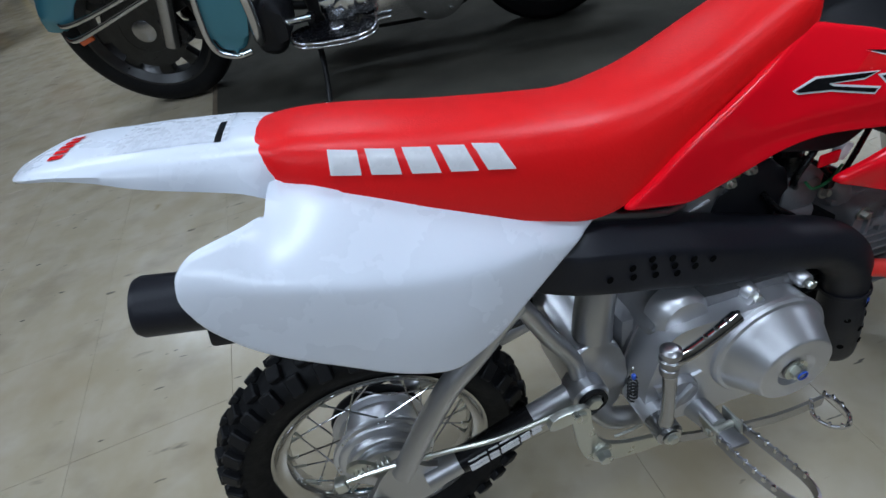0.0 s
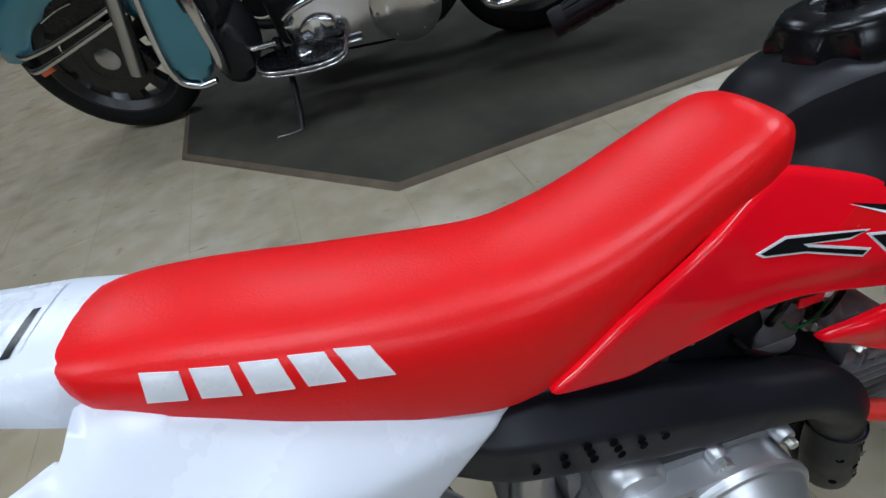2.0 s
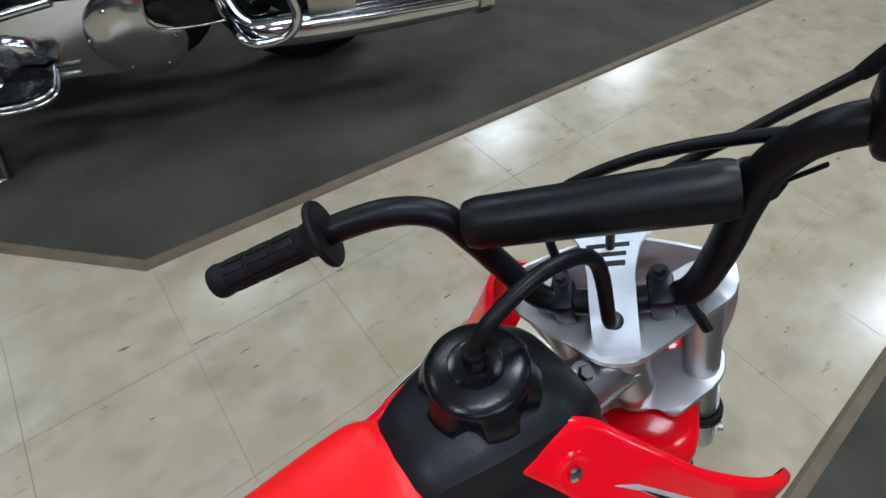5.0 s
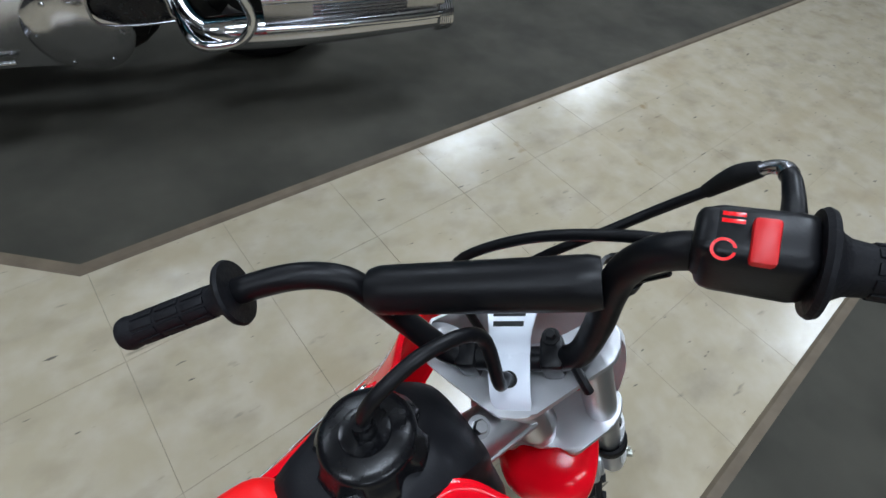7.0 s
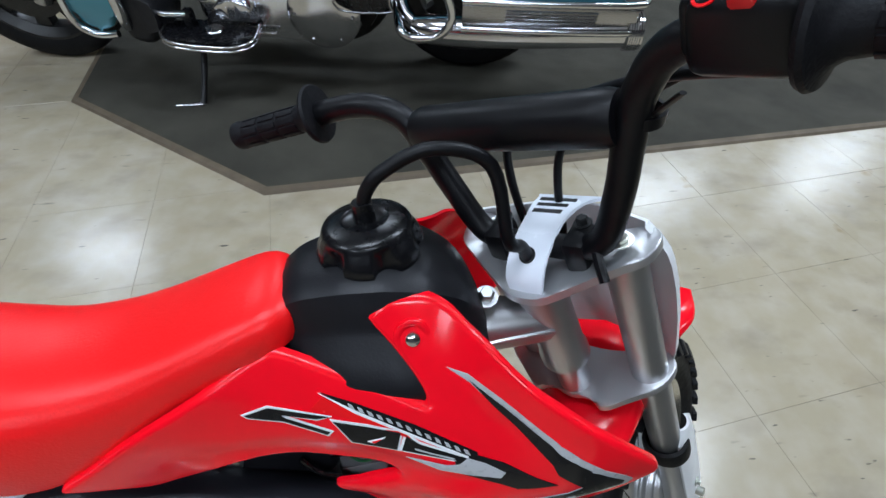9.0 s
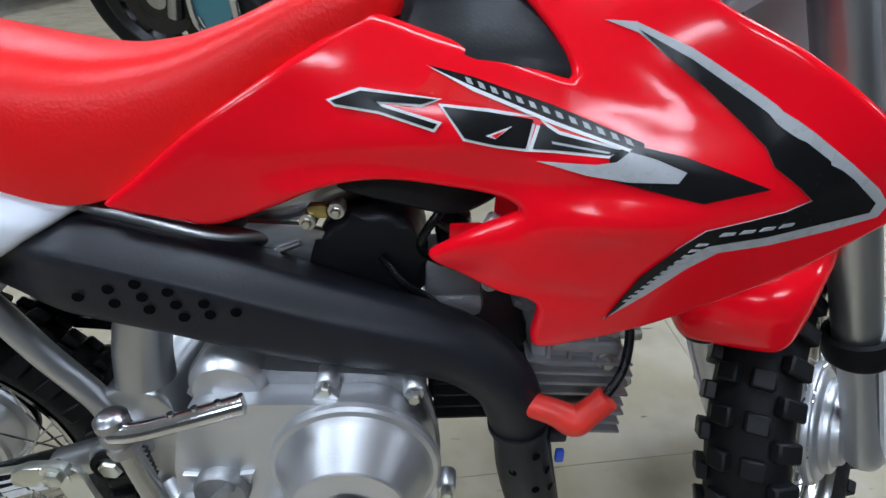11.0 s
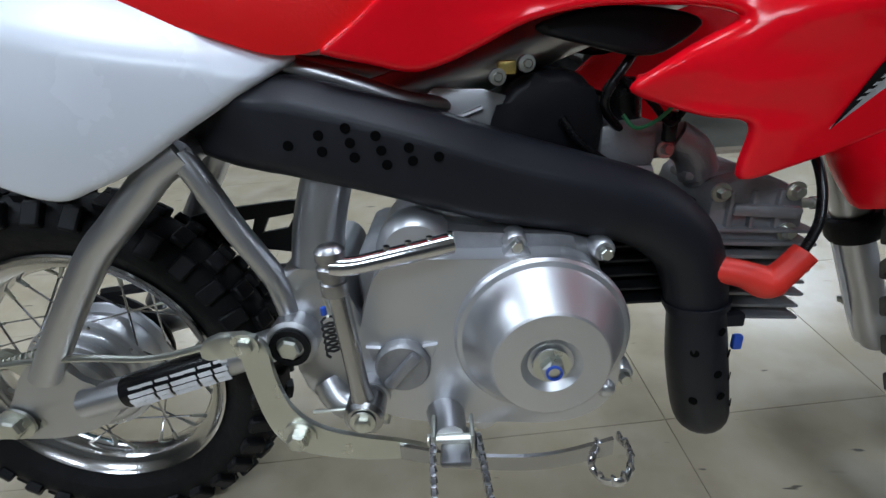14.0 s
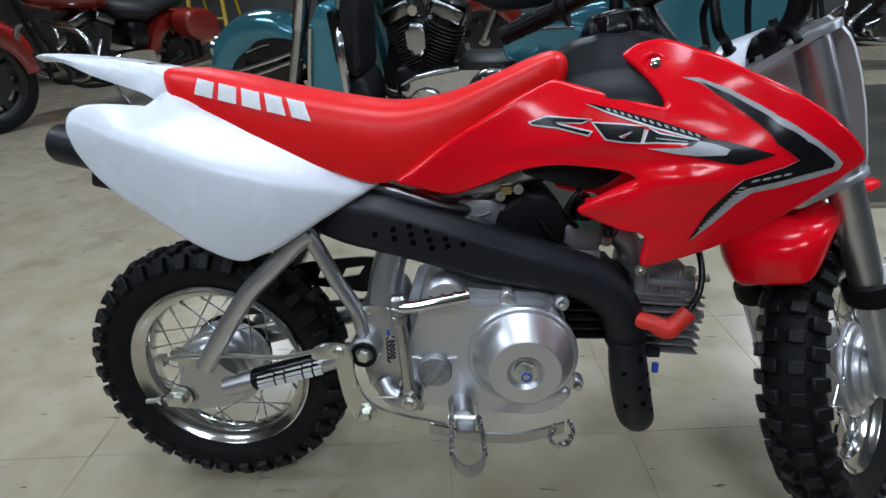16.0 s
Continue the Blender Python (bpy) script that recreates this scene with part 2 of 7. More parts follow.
def lathe(profile, at, axis, seg=28, bm=None):
    """Profile rows (radius, height along the axis); a zero radius closes the end."""
    bm = bm or bmesh.new()
    u, v, w = basis(axis)
    at = Vector(at)
    rings = []
    for r, h in profile:
        if r <= 1e-6:
            rings.append([bm.verts.new(at + w * h)])
        else:
            rings.append([bm.verts.new(at + w * h + (u * math.cos(a) + v * math.sin(a)) * r) for a in (math.tau * k / seg for k in range(seg))])
    for a, b in zip(rings, rings[1:]):
        for i in range(seg):
            j = (i + 1) % seg
            if len(a) == 1 and len(b) > 1:
                bm.faces.new((a[0], b[i], b[j]))
            elif len(b) == 1 and len(a) > 1:
                bm.faces.new((a[i], a[j], b[0]))
            elif len(a) > 1:
                bm.faces.new((a[i], a[j], b[j], b[i]))
    return bm


def ring_lathe(profile, at, axis, seg=40, bm=None):
    """As lathe, with the profile closed on itself."""
    return lathe(list(profile) + [profile[0]], at, axis, seg, bm)


def box(at, size, bevel=0.0, m=None, bm=None, segments=2):
    own = bmesh.new()
    bmesh.ops.create_cube(own, size=1, matrix=Matrix.Diagonal((*size, 1)))
    if bevel:
        bmesh.ops.bevel(own, geom=own.edges[:], offset=bevel, segments=segments, affect="EDGES", profile=0.5)
    own.transform(Matrix.Translation(at) @ (m or Matrix()))
    return merge(bm, own)


def merge(bm, own):
    if bm is None:
        return own
    me = bpy.data.meshes.new("t")
    own.to_mesh(me)
    own.free()
    bm.from_mesh(me)
    bpy.data.meshes.remove(me)
    return bm


def prism(outline, to3, low, high, bevel=0.0, segments=2, bm=None):
    """A plate: an outline in the plane, raised from low to high; to3(a, b, h) gives the place."""
    own = bmesh.new()
    a = [own.verts.new(to3(p[0], p[1], low)) for p in outline]
    b = [own.verts.new(to3(p[0], p[1], high)) for p in outline]
    n = len(a)
    own.faces.new(a[::-1])
    top = own.faces.new(b)
    for i in range(n):
        own.faces.new((a[i], a[(i + 1) % n], b[(i + 1) % n], b[i]))
    if bevel:
        bmesh.ops.bevel(own, geom=list(top.edges), offset=bevel, segments=segments, affect="EDGES", profile=0.5)
    bmesh.ops.triangulate(own, faces=[f for f in own.faces if len(f.verts) > 4])
    return merge(bm, own)


def pierced(outline, holes, to3, low, high):
    """A plate with openings cut right through it."""
    loops = [[(p[0], p[1]) for p in outline]] + [[(p[0], p[1]) for p in h] for h in holes]
    pts, edges = [], []
    for loop in loops:
        k, n = len(pts), len(loop)
        pts += [Vector(p) for p in loop]
        edges += [(k + i, k + (i + 1) % n) for i in range(n)]
    co, _, faces, *_ = delaunay_2d_cdt(pts, edges, [list(range(len(loops[0])))], 1, 1e-7)
    polys = [np.array(loop) for loop in loops[1:]]
    bm = bmesh.new()
    a = [bm.verts.new(to3(c.x, c.y, low)) for c in co]
    b = [bm.verts.new(to3(c.x, c.y, high)) for c in co]
    count = {}
    for f in faces:
        mid = sum((co[i] for i in f), Vector((0, 0))) / len(f)
        if any(inside(q, (mid.x, mid.y)) for q in polys):
            continue
        bm.faces.new([a[i] for i in f][::-1])
        bm.faces.new([b[i] for i in f])
        for i, j in zip(f, f[1:] + f[:1]):
            e = (min(i, j), max(i, j))
            count[e] = None if e in count else (i, j)
    for e in count.values():
        if e:
            bm.faces.new((a[e[0]], a[e[1]], b[e[1]], b[e[0]]))
    return bm


def hexbolt(at, axis, r=0.006, h=0.005, washer=True, bm=None):
    bm = bm or bmesh.new()
    if washer:
        lathe([(0, 0), (r * 1.55, 0), (r * 1.55, h * 0.3), (0, h * 0.3)], at, axis, 18, bm)
    lathe([(r, h * 0.3), (r, h * 1.1), (r * 0.8, h * 1.3), (0, h * 1.3)], at, axis, 6, bm)
    return bm


def surface_fit(rows, ease=2e-4):
    """A smooth height y(x, z) through the rows (x, z, y): thin-plate spline."""
    a = np.array(rows, float)
    p, y = a[:, :2], a[:, 2]
    n = len(p)

    def kern(d):
        return np.where(d > 1e-9, d * d * np.log(np.maximum(d, 1e-9)), 0)

    k = kern(np.linalg.norm(p[:, None] - p[None], axis=2)) + ease * np.eye(n)
    m = np.zeros((n + 3, n + 3))
    m[:n, :n], m[:n, n], m[:n, n + 1 :], m[n, :n], m[n + 1 :, :n] = k, 1, p, 1, p.T
    w = np.linalg.solve(m, np.r_[y, 0, 0, 0])

    def at(x, z):
        q = np.array([x, z])
        return float(kern(np.linalg.norm(p - q, axis=1)) @ w[:n] + w[n] + w[n + 1 :] @ q)

    return at


def edge_distance(poly, q):
    a = poly
    b = np.roll(poly, -1, axis=0)
    ab, aq = b - a, q - a
    t = np.clip((aq * ab).sum(1) / np.maximum((ab * ab).sum(1), 1e-12), 0, 1)
    return np.sqrt((((aq - t[:, None] * ab)) ** 2).sum(1).min())


def inside(poly, q):
    x, z = q
    a, b = poly, np.roll(poly, -1, axis=0)
    c = (a[:, 1] > z) != (b[:, 1] > z)
    with np.errstate(divide="ignore", invalid="ignore"):
        xs = a[:, 0] + (z - a[:, 1]) / (b[:, 1] - a[:, 1]) * (b[:, 0] - a[:, 0])
    return bool((c & (x < xs)).sum() % 2)


def shell(outline, height, thick=0.003, fold=0.006, cell=0.008, lift=0.0, flip=1.0):
    """A moulded skin over the side view (x, z): height(x, z) gives y; its rim is folded in by 'fold'. flip=-1 mirrors it."""
    poly = np.array([(p[0], p[1]) for p in outline], float)
    pts = [Vector(p) for p in poly]
    lo, hi = poly.min(0), poly.max(0)
    n0 = len(poly)
    band = 0.0
    if fold:
        nxt, prv = np.roll(poly, -1, axis=0), np.roll(poly, 1, axis=0)
        tang = nxt - prv
        tang /= np.maximum(np.linalg.norm(tang, axis=1), 1e-9)[:, None]
        area = float((poly[:, 0] * nxt[:, 1] - nxt[:, 0] * poly[:, 1]).sum())
        inward = np.stack([-tang[:, 1], tang[:, 0]], 1) * (1 if area > 0 else -1)
        for i in range(n0):
            f_ = fold(*poly[i]) if callable(fold) else fold
            for part_ in (0.12, 0.38, 0.72, 1.1):
                q = poly[i] + inward[i] * f_ * part_
                if f_ > 0.002 and inside(poly, q) and edge_distance(poly, q) > 0.85 * f_ * part_:
                    pts.append(Vector(q))
                    band = max(band, f_ * 1.1)
    row, z = 0, lo[1] + cell / 2
    while z < hi[1]:
        x = lo[0] + (cell / 2 if row % 2 else 0)
        while x < hi[0]:
            q = np.array([x, z])
            if inside(poly, q) and edge_distance(poly, q) > band + 0.4 * cell:
                pts.append(Vector(q))
            x += cell
        z += cell * 0.866
        row += 1
    n = len(poly)
    co, _, faces, *_ = delaunay_2d_cdt(pts, [(i, (i + 1) % n) for i in range(n)], [list(range(n))], 1, 1e-6)
    bm = bmesh.new()
    front, back = [], []
    for c in co:
        d = edge_distance(poly, np.array(c))
        y = height(c.x, c.y) - lift
        if fold:
            fr_ = fold(c.x, c.y) if callable(fold) else fold
            k = max(0.0, fr_ - d)
            y += fr_ - math.sqrt(max(0.0, fr_ * fr_ - k * k)) if k else 0.0
        front.append(bm.verts.new((c.x, y * flip, c.y)))
        back.append(bm.verts.new((c.x, (y + thick) * flip, c.y)))
    count = {}
    for f in faces:
        bm.faces.new([front[i] for i in f])
        bm.faces.new([back[i] for i in f][::-1])
        for i, j in zip(f, f[1:] + f[:1]):
            e = (min(i, j), max(i, j))
            count[e] = None if e in count else (i, j)
    for e in count.values():
        if e:
            i, j = e
            bm.faces.new((front[j], front[i], back[i], back[j]))
    return bm


def even(outline, gap=0.0035):
    """A closed smooth outline with points at even steps."""
    p = [v.to_2d() for v in spline([(a, b, 0) for a, b in outline], 10, True)]
    p.append(p[0])
    run = np.r_[0, np.cumsum([(b - a).length for a, b in zip(p, p[1:])])]
    s = np.linspace(0, run[-1], max(8, int(run[-1] / gap)), endpoint=False)
    return [Vector((float(x), float(y))) for x, y in zip(np.interp(s, run, [q.x for q in p]), np.interp(s, run, [q.y for q in p]))]


def lerp(rows, x):
    xs = [r[0] for r in rows]
    return float(np.interp(x, xs, [r[1] for r in rows]))

# ---- the room ----
def room():
    cx, cy = (ROOM_X0 + ROOM_X1) / 2, (ROOM_Y0 + ROOM_Y1) / 2
    lx, ly = ROOM_X1 - ROOM_X0, ROOM_Y1 - ROOM_Y0
    solo("wall_north", box((cx, ROOM_Y1 + 0.1, ROOM_H / 2), (lx + 0.4, 0.2, ROOM_H)), WALLMAT, "plain painted showroom wall behind the motorcycles", "wall", kind="structure")
    solo("wall_south", box((cx, ROOM_Y0 - 0.1, ROOM_H / 2), (lx + 0.4, 0.2, ROOM_H)), WALLMAT, "plain painted showroom wall", "wall", kind="structure")
    solo("wall_east", box((ROOM_X1 + 0.1, cy, ROOM_H / 2), (0.2, ly, ROOM_H)), WALLMAT, "plain painted showroom side wall", "wall", kind="structure")
    solo("wall_west", box((ROOM_X0 - 0.1, cy, ROOM_H / 2), (0.2, ly, ROOM_H)), WALLMAT, "plain painted showroom side wall", "wall", kind="structure")
    solo("ceiling", box((cx, cy, ROOM_H + 0.1), (lx + 0.4, ly + 0.4, 0.2)), CEILMAT, "pale board ceiling of the showroom", "ceiling", kind="structure")
    solo("floor", box((cx, cy, -0.0512), (lx + 0.4, ly + 0.4, 0.1)), GROUT, "beige vinyl tile floor with scuffs and a waxed shine", "floor", kind="structure")


room()


def ceiling_light(m):
    t = thing("ceiling_light", m, "long white fluorescent ceiling light fitting, switched on", "ceiling light", group="ceiling lights")
    part("housing", box((0, 0, 0.035), (1.3, 0.58, 0.06), 0.008), HOUSING, t)
    part("diffuser", box((0, 0, -0.005), (1.22, 0.50, 0.025), 0.008), LAMPMAT, t, "glowing opal diffuser")
    return t


LAMP_ROWS = [(0.65, 3.7), (-2.0, 3.85), (4.2, 4.0), (6.9, 4.2), (2.4, 0.9), (5.9, -0.5), (0.2, 0.1), (-2.3, 0.0), (0.4, -2.4), (-2.2, -2.9)]
first = None
for x, y in LAMP_ROWS:
    here = pose(x, y, ROOM_H - 0.067, 0, 0, 4.3)
    tube = bpy.data.lights.new("tube_light", "AREA")
    tube.shape, tube.size, tube.size_y = "RECTANGLE", 1.2, 0.48
    tube.energy, tube.color = LAMP_POWER * (0.7 if abs(x - 0.2) < 0.01 else 1.3 if abs(x - 2.4) < 0.01 else 1.0), (0.81, 0.915, 1.04)
    glow_ob = new("tube_light", tube)
    glow_ob.matrix_basis = pose(x, y, ROOM_H - 0.095, 0, 0, 4.3)
    if first is None:
        first = ceiling_light(here)
    else:
        copy_thing(first, here)

TURN = radians(4.3)


def turned(x, y):
    """From the floor's own grid to the room."""
    return x * math.cos(TURN) - y * math.sin(TURN), x * math.sin(TURN) + y * math.cos(TURN)


def floor_mat(outline, label):
    t = thing("floor_mat", Matrix(), label, "floor mat", group="floor mats")
    pts = [Vector(p) for p in outline]
    c = sum(pts, Vector((0, 0))) / len(pts)
    inner = []
    n = len(pts)
    for i in range(n):
        a, b, d = pts[i - 1], pts[i], pts[(i + 1) % n]
        e1, e2 = (b - a).normalized(), (d - b).normalized()
        n1, n2 = Vector((-e1.y, e1.x)), Vector((-e2.y, e2.x))
        bis = (n1 + n2).normalized()
        inner.append(b + bis * 0.026 / max(0.4, bis.dot(n1)))
    part("mat_carpet", prism(inner, lambda a, b, h: (a, b, h), 0.002, 0.011), MATTOP, t, "dark grey-green carpet pile")
    bm = bmesh.new()
    lo = [bm.verts.new((p.x, p.y, 0.0005)) for p in pts]
    mid = [bm.verts.new((p.x + (q.x - p.x) * 0.25, p.y + (q.y - p.y) * 0.25, 0.0085)) for p, q in zip(pts, inner)]
    top = [bm.verts.new((q.x, q.y, 0.0115)) for q in inner]
    down = [bm.verts.new((q.x, q.y, 0.0005)) for q in inner]
    for i in range(n):
        j = (i + 1) % n
        for r, s in ((lo, mid), (mid, top), (top, down), (down, lo)):
            bm.faces.new((r[i], r[j], s[j], s[i]))
    part("mat_border", bm, MATEDGE, t, "brown rubber border")
    return t


floor_mat([(0.280, 0.972), (6.5, 1.230), (6.35, 3.35), (-0.53, 2.95), (-0.43, 1.585)], "dark carpet mat with brown rubber border under a parked touring motorcycle")
floor_mat([(0.93, -1.75), (6.6, -1.22), (6.5, 0.330), (0.83, -0.202)], "dark carpet mat with brown rubber border on the tile floor")

# ---- the small dirt bike: x ahead, y to its left, z up its own plane; it leans on its stand ----
BIKE = thing("dirt_bike", pose(0, 0, 0, -9.5, 0, 0), "small red and white off-road motorcycle leaning on the tile floor", "motorcycle")


def side(a, b, h):
    """Side view (x, z) with h the reach to the right."""
    return (a, -h, b)


# wheels ---------------------------------------------------------------
TYRE_W = 0.034


def knob_mesh():
    bm = box((0, 0, 0.004), (0.0165, 0.0175, 0.012), 0.0018, segments=1)
    return finish("tread_knob", bm, KNOB)


KNOB_MESH = knob_mesh()


def wheel(to, kind, drum_side):
    """to(p) carries a place in the wheel's own frame (x ahead, y left, z up, axle at 0) to the bike."""
    def put(bm):
        for v in bm.verts:
            v.co = to(v.co)
        return bm

    prof = []
    for k in range(17):
        a = -1.0 + 2.0 * k / 16
        ang = a * 2.05
        prof.append((0.168 - 0.002 + 0.0275 * math.cos(ang), TYRE_W * math.sin(ang) * 0.95))
    prof += [(0.134, 0.017), (0.134, -0.017)]
    tyre = part("tyre", put(ring_lathe([(r, h) for r, h in prof], (0, 0, 0), (0, 1, 0), 64)), RUBBER, BIKE, "black knobbly off-road tyre")
    rows = 34
    for i in range(rows):
        for j, ang in enumerate((-62, -21, 21, 62)):
            th = math.tau * (i + (0.5 if j in (1, 2) else 0.0)) / rows
            a = radians(ang)
            r = 0.166 + 0.0285 * math.cos(a)
            y = TYRE_W * 0.95 * math.sin(a)
            radial = Vector((math.cos(th), 0, math.sin(th)))
            out = (radial * math.cos(a) + Vector((0, 1, 0)) * math.sin(a)).normalized()
            tang = Vector((-math.sin(th), 0, math.cos(th)))
            p = to(radial * r + Vector((0, y, 0)))
            o = (to(radial * r + Vector((0, y, 0)) + out) - p).normalized()
            t = (to(radial * r + Vector((0, y, 0)) + tang) - p).normalized()
            c = o.cross(t)
            k = new("tread_knob", KNOB_MESH)
            k.parent = tyre
            long = 1.35 if j in (0, 3) else 1.0
            m = Matrix((t, -c * long, o * 0.8)).transposed().to_4x4()
            k.matrix_basis = Matrix.Translation(p + o * -0.001) @ m
    rim = [(0.1385, -0.0225), (0.136, -0.0235), (0.133, -0.021), (0.129, -0.016), (0.121, -0.013), (0.117, -0.006), (0.1165, 0.006), (0.121, 0.013), (0.129, 0.016), (0.133, 0.021), (0.136, 0.0235), (0.1385, 0.0225), (0.1345, 0.018), (0.130, 0.010), (0.128, 0), (0.130, -0.010), (0.1345, -0.018)]
    wr = part("rim", put(ring_lathe(rim, (0, 0, 0), (0, 1, 0), 64)), RIMMAT, BIKE, "bright chromed steel rim")
    n = 28
    for i in range(n):
        s = -1 if i % 2 else 1
        a = math.tau * i / n
        lean = (1 if (i // 2) % 2 else -1) * 0.75
        q = Vector((math.cos(a), 0, math.sin(a))) * 0.118 + Vector((0, s * 0.003, 0))
        h = Vector((math.cos(a + lean), 0, math.sin(a + lean))) * 0.0605 + Vector((0, s * 0.019, 0))
        part("spoke", put(sweep([h, q], 0.0011, 6, straight=True)), CHROME, wr)
        part("spoke_head", put(lathe([(0, 0), (0.0026, 0), (0.0018, 0.0016), (0, 0.0018)], h + Vector((0, s * 0.0030, 0)), (0, s, 0), 8)), CHROME, wr)
        d = (h - q).normalized()
        part("spoke_nipple", put(lathe([(0, 0), (0.0024, 0), (0.0018, 0.013), (0, 0.013)], q, d, 8)), ZINC, wr)
    hub = part("hub", put(lathe([(0, -0.044), (0.034, -0.044), (0.0365, -0.042), (0.0375, -0.037), (0.046, -0.036), (0.0480, -0.034), (0.0490, -0.0285), (0.0560, -0.0275), (0.0580, -0.0255), (0.0590, -0.0235), (0.0640, -0.0225), (0.0650, -0.020), (0.0650, -0.017), (0.0560, -0.014), (0.0550, 0.0), (0.0560, 0.014), (0.0640, 0.017), (0.0640, 0.021), (0.058, 0.026), (0, 0.03)], (0, 0, 0), (0, 1, 0), 40)), ALU, BIKE, "silver drum brake hub")
    y = -drum_side
    part("brake_plate", put(lathe([(0, 0.036), (0.030, 0.036), (0.040, 0.034), (0.049, 0.031), (0.0495, 0.029), (0, 0.029)] if y > 0 else [(0, 0.029), (0.0495, 0.029), (0.049, 0.031), (0.040, 0.034), (0.030, 0.036), (0, 0.036)], (0, 0, 0), (0, 1, 0) if y > 0 else (0, -1, 0), 40)), ALU, hub)
    for rr in (0.020, 0.030, 0.040):
        part("brake_plate_rib", put(ring_lathe([(rr - 0.0015, 0.033), (rr, 0.0385), (rr + 0.0015, 0.033)], (0, 0, 0), (0, -1, 0), 36)), ALU, hub)
    part("axle", put(lathe([(0, -0.088), (0.006, -0.088), (0.006, 0.088), (0, 0.088)], (0, 0, 0), (0, 1, 0), 12)), ZINC, hub)
    return wr


REAR = Vector((0.020, 0.014, 0.200))
wheel(lambda p: REAR + Vector(p), "rear", 1)

# steering: stem top, lock angle and the turned frame (u right, e ahead, a up the stem)
STEM = Vector((0.715, 0, 0.600))
LOCK, RAKE, ROLL = radians(45), radians(20.5), radians(3.2)
A_ = Vector((-math.sin(RAKE), 0, math.cos(RAKE)))
F_ = Vector((math.cos(RAKE), 0, math.sin(RAKE)))
E_ = F_ * math.cos(LOCK) + Vector((0, 1, 0)) * math.sin(LOCK)
U_ = E_.cross(A_)
A_, U_ = A_ * math.cos(ROLL) - U_ * math.sin(ROLL), U_ * math.cos(ROLL) + A_ * math.sin(ROLL)


def S(u, e, a):
    return STEM + U_ * u + E_ * e + A_ * a


def steered(bm):
    for v in bm.verts:
        v.co = S(*v.co)
    return bm


AX_A, AX_E = -0.440, 0.040
CA, SA = math.cos(RAKE), math.sin(RAKE)
# the wheel's ahead and up, level with the unturned bike, in (u, e, a)
wheel(lambda p: S(0.012 - Vector(p).y, AX_E + Vector(p).x * CA + Vector(p).z * SA, AX_A - Vector(p).x * SA + Vector(p).z * CA), "front", 1)

# rear end -------------------------------------------------------------
def sub(ob, name, bm, material, label=""):
    return part(name, bm, material, ob, label)


swing = part("swingarm", sweep([(0.268, -0.066, 0.274), (0.176, -0.068, 0.246), (0.069, -0.072, 0.2185)], [0.0145, 0.0145, 0.0145], 16), FRAME, BIKE, "silver tubular swingarm")
sub(swing, "swingarm_strut", sweep([(0.045, -0.075, 0.250), (0.081, -0.074, 0.303), (0.122, -0.073, 0.3575), (0.149, -0.073, 0.383), (0.169, -0.072, 0.402), (0.190, -0.070, 0.422), (0.209, -0.066, 0.4335)], 0.0125, 16), FRAME)
sub(swing, "swingarm_brace", sweep([(0.206, -0.066, 0.432), (0.215, -0.066, 0.417), (0.234, -0.066, 0.374), (0.247, -0.066, 0.350), (0.259, -0.066, 0.325), (0.264, -0.064, 0.292)], 0.0098, 16), FRAME)
plate = [(-0.020, 0.196), (0.002, 0.222), (0.022, 0.254), (0.044, 0.270), (0.062, 0.260), (0.070, 0.240), (0.098, 0.234), (0.100, 0.210), (0.082, 0.196), (0.060, 0.186), (0.030, 0.180), (-0.012, 0.182)]
sub(swing, "axle_plate", prism(soften(plate, 2), side, 0.066, 0.074, 0.002), FRAME)
sub(swing, "swingarm_left", sweep([(0.262, 0.066, 0.270), (0.16, 0.068, 0.243), (0.03, 0.072, 0.207)], 0.0145, 12), FRAME)
sub(swing, "swingarm_strut", sweep([(0.055, 0.073, 0.24), (0.115, 0.073, 0.325), (0.185, 0.060, 0.425)], 0.0125, 12), FRAME)
sub(swing, "swingarm_bridge", sweep([(0.206, -0.066, 0.432), (0.212, 0, 0.444), (0.205, 0.066, 0.434)], 0.0125, 14), FRAME)
sub(swing, "swingarm_boss", lathe([(0, 0), (0.021, 0), (0.021, 0.03), (0.018, 0.033), (0, 0.033)], (0.268, -0.056, 0.279), (0, -1, 0), 24), FRAME)
sub(swing, "pivot_seal", ring_lathe([(0.0115, 0.031), (0.0165, 0.031), (0.0165, 0.037), (0.0115, 0.037)], (0.268, -0.056, 0.279), (0, -1, 0), 24), RUBBER)
sub(swing, "pivot_bolt", hexbolt((0.268, -0.085, 0.279), (0, -1, 0), 0.0095, 0.009), ZINC)
# sticker with rows of small print along the arm
arm0, arm1 = Vector((0.204, -0.0673, 0.2540)), Vector((0.110, -0.0705, 0.2285))
sub(swing, "swingarm_sticker", sweep([arm0, (arm0 + arm1) / 2, arm1], 0.0151, 16), DECALBLACK, "black warning sticker wrapped round the arm")
axis = (arm1 - arm0).normalized()
for k, dz in enumerate((0.0085, 0.0028, -0.0028, -0.0085)):
    for i in range(7):
        p = arm0 + (arm1 - arm0) * (0.06 + 0.138 * i + 0.012 * ((i * 7 + k * 3) % 3))
        y = -math.sqrt(max(0.0, 0.0154**2 - dz * dz))
        sub(swing, "print_bar", box(p + Vector((0.004, y, dz)), (0.0120, 0.0008, 0.0040), m=Matrix.Rotation(-math.atan2(axis.z, axis.x) + math.pi, 4, "Y")), DECALWHITE)
adj = part("chain_adjuster", hexbolt((0.002, -0.076, 0.202), (0, -1, 0), 0.0105, 0.009), ZINC, BIKE, "zinc-plated axle nut and chain adjuster")
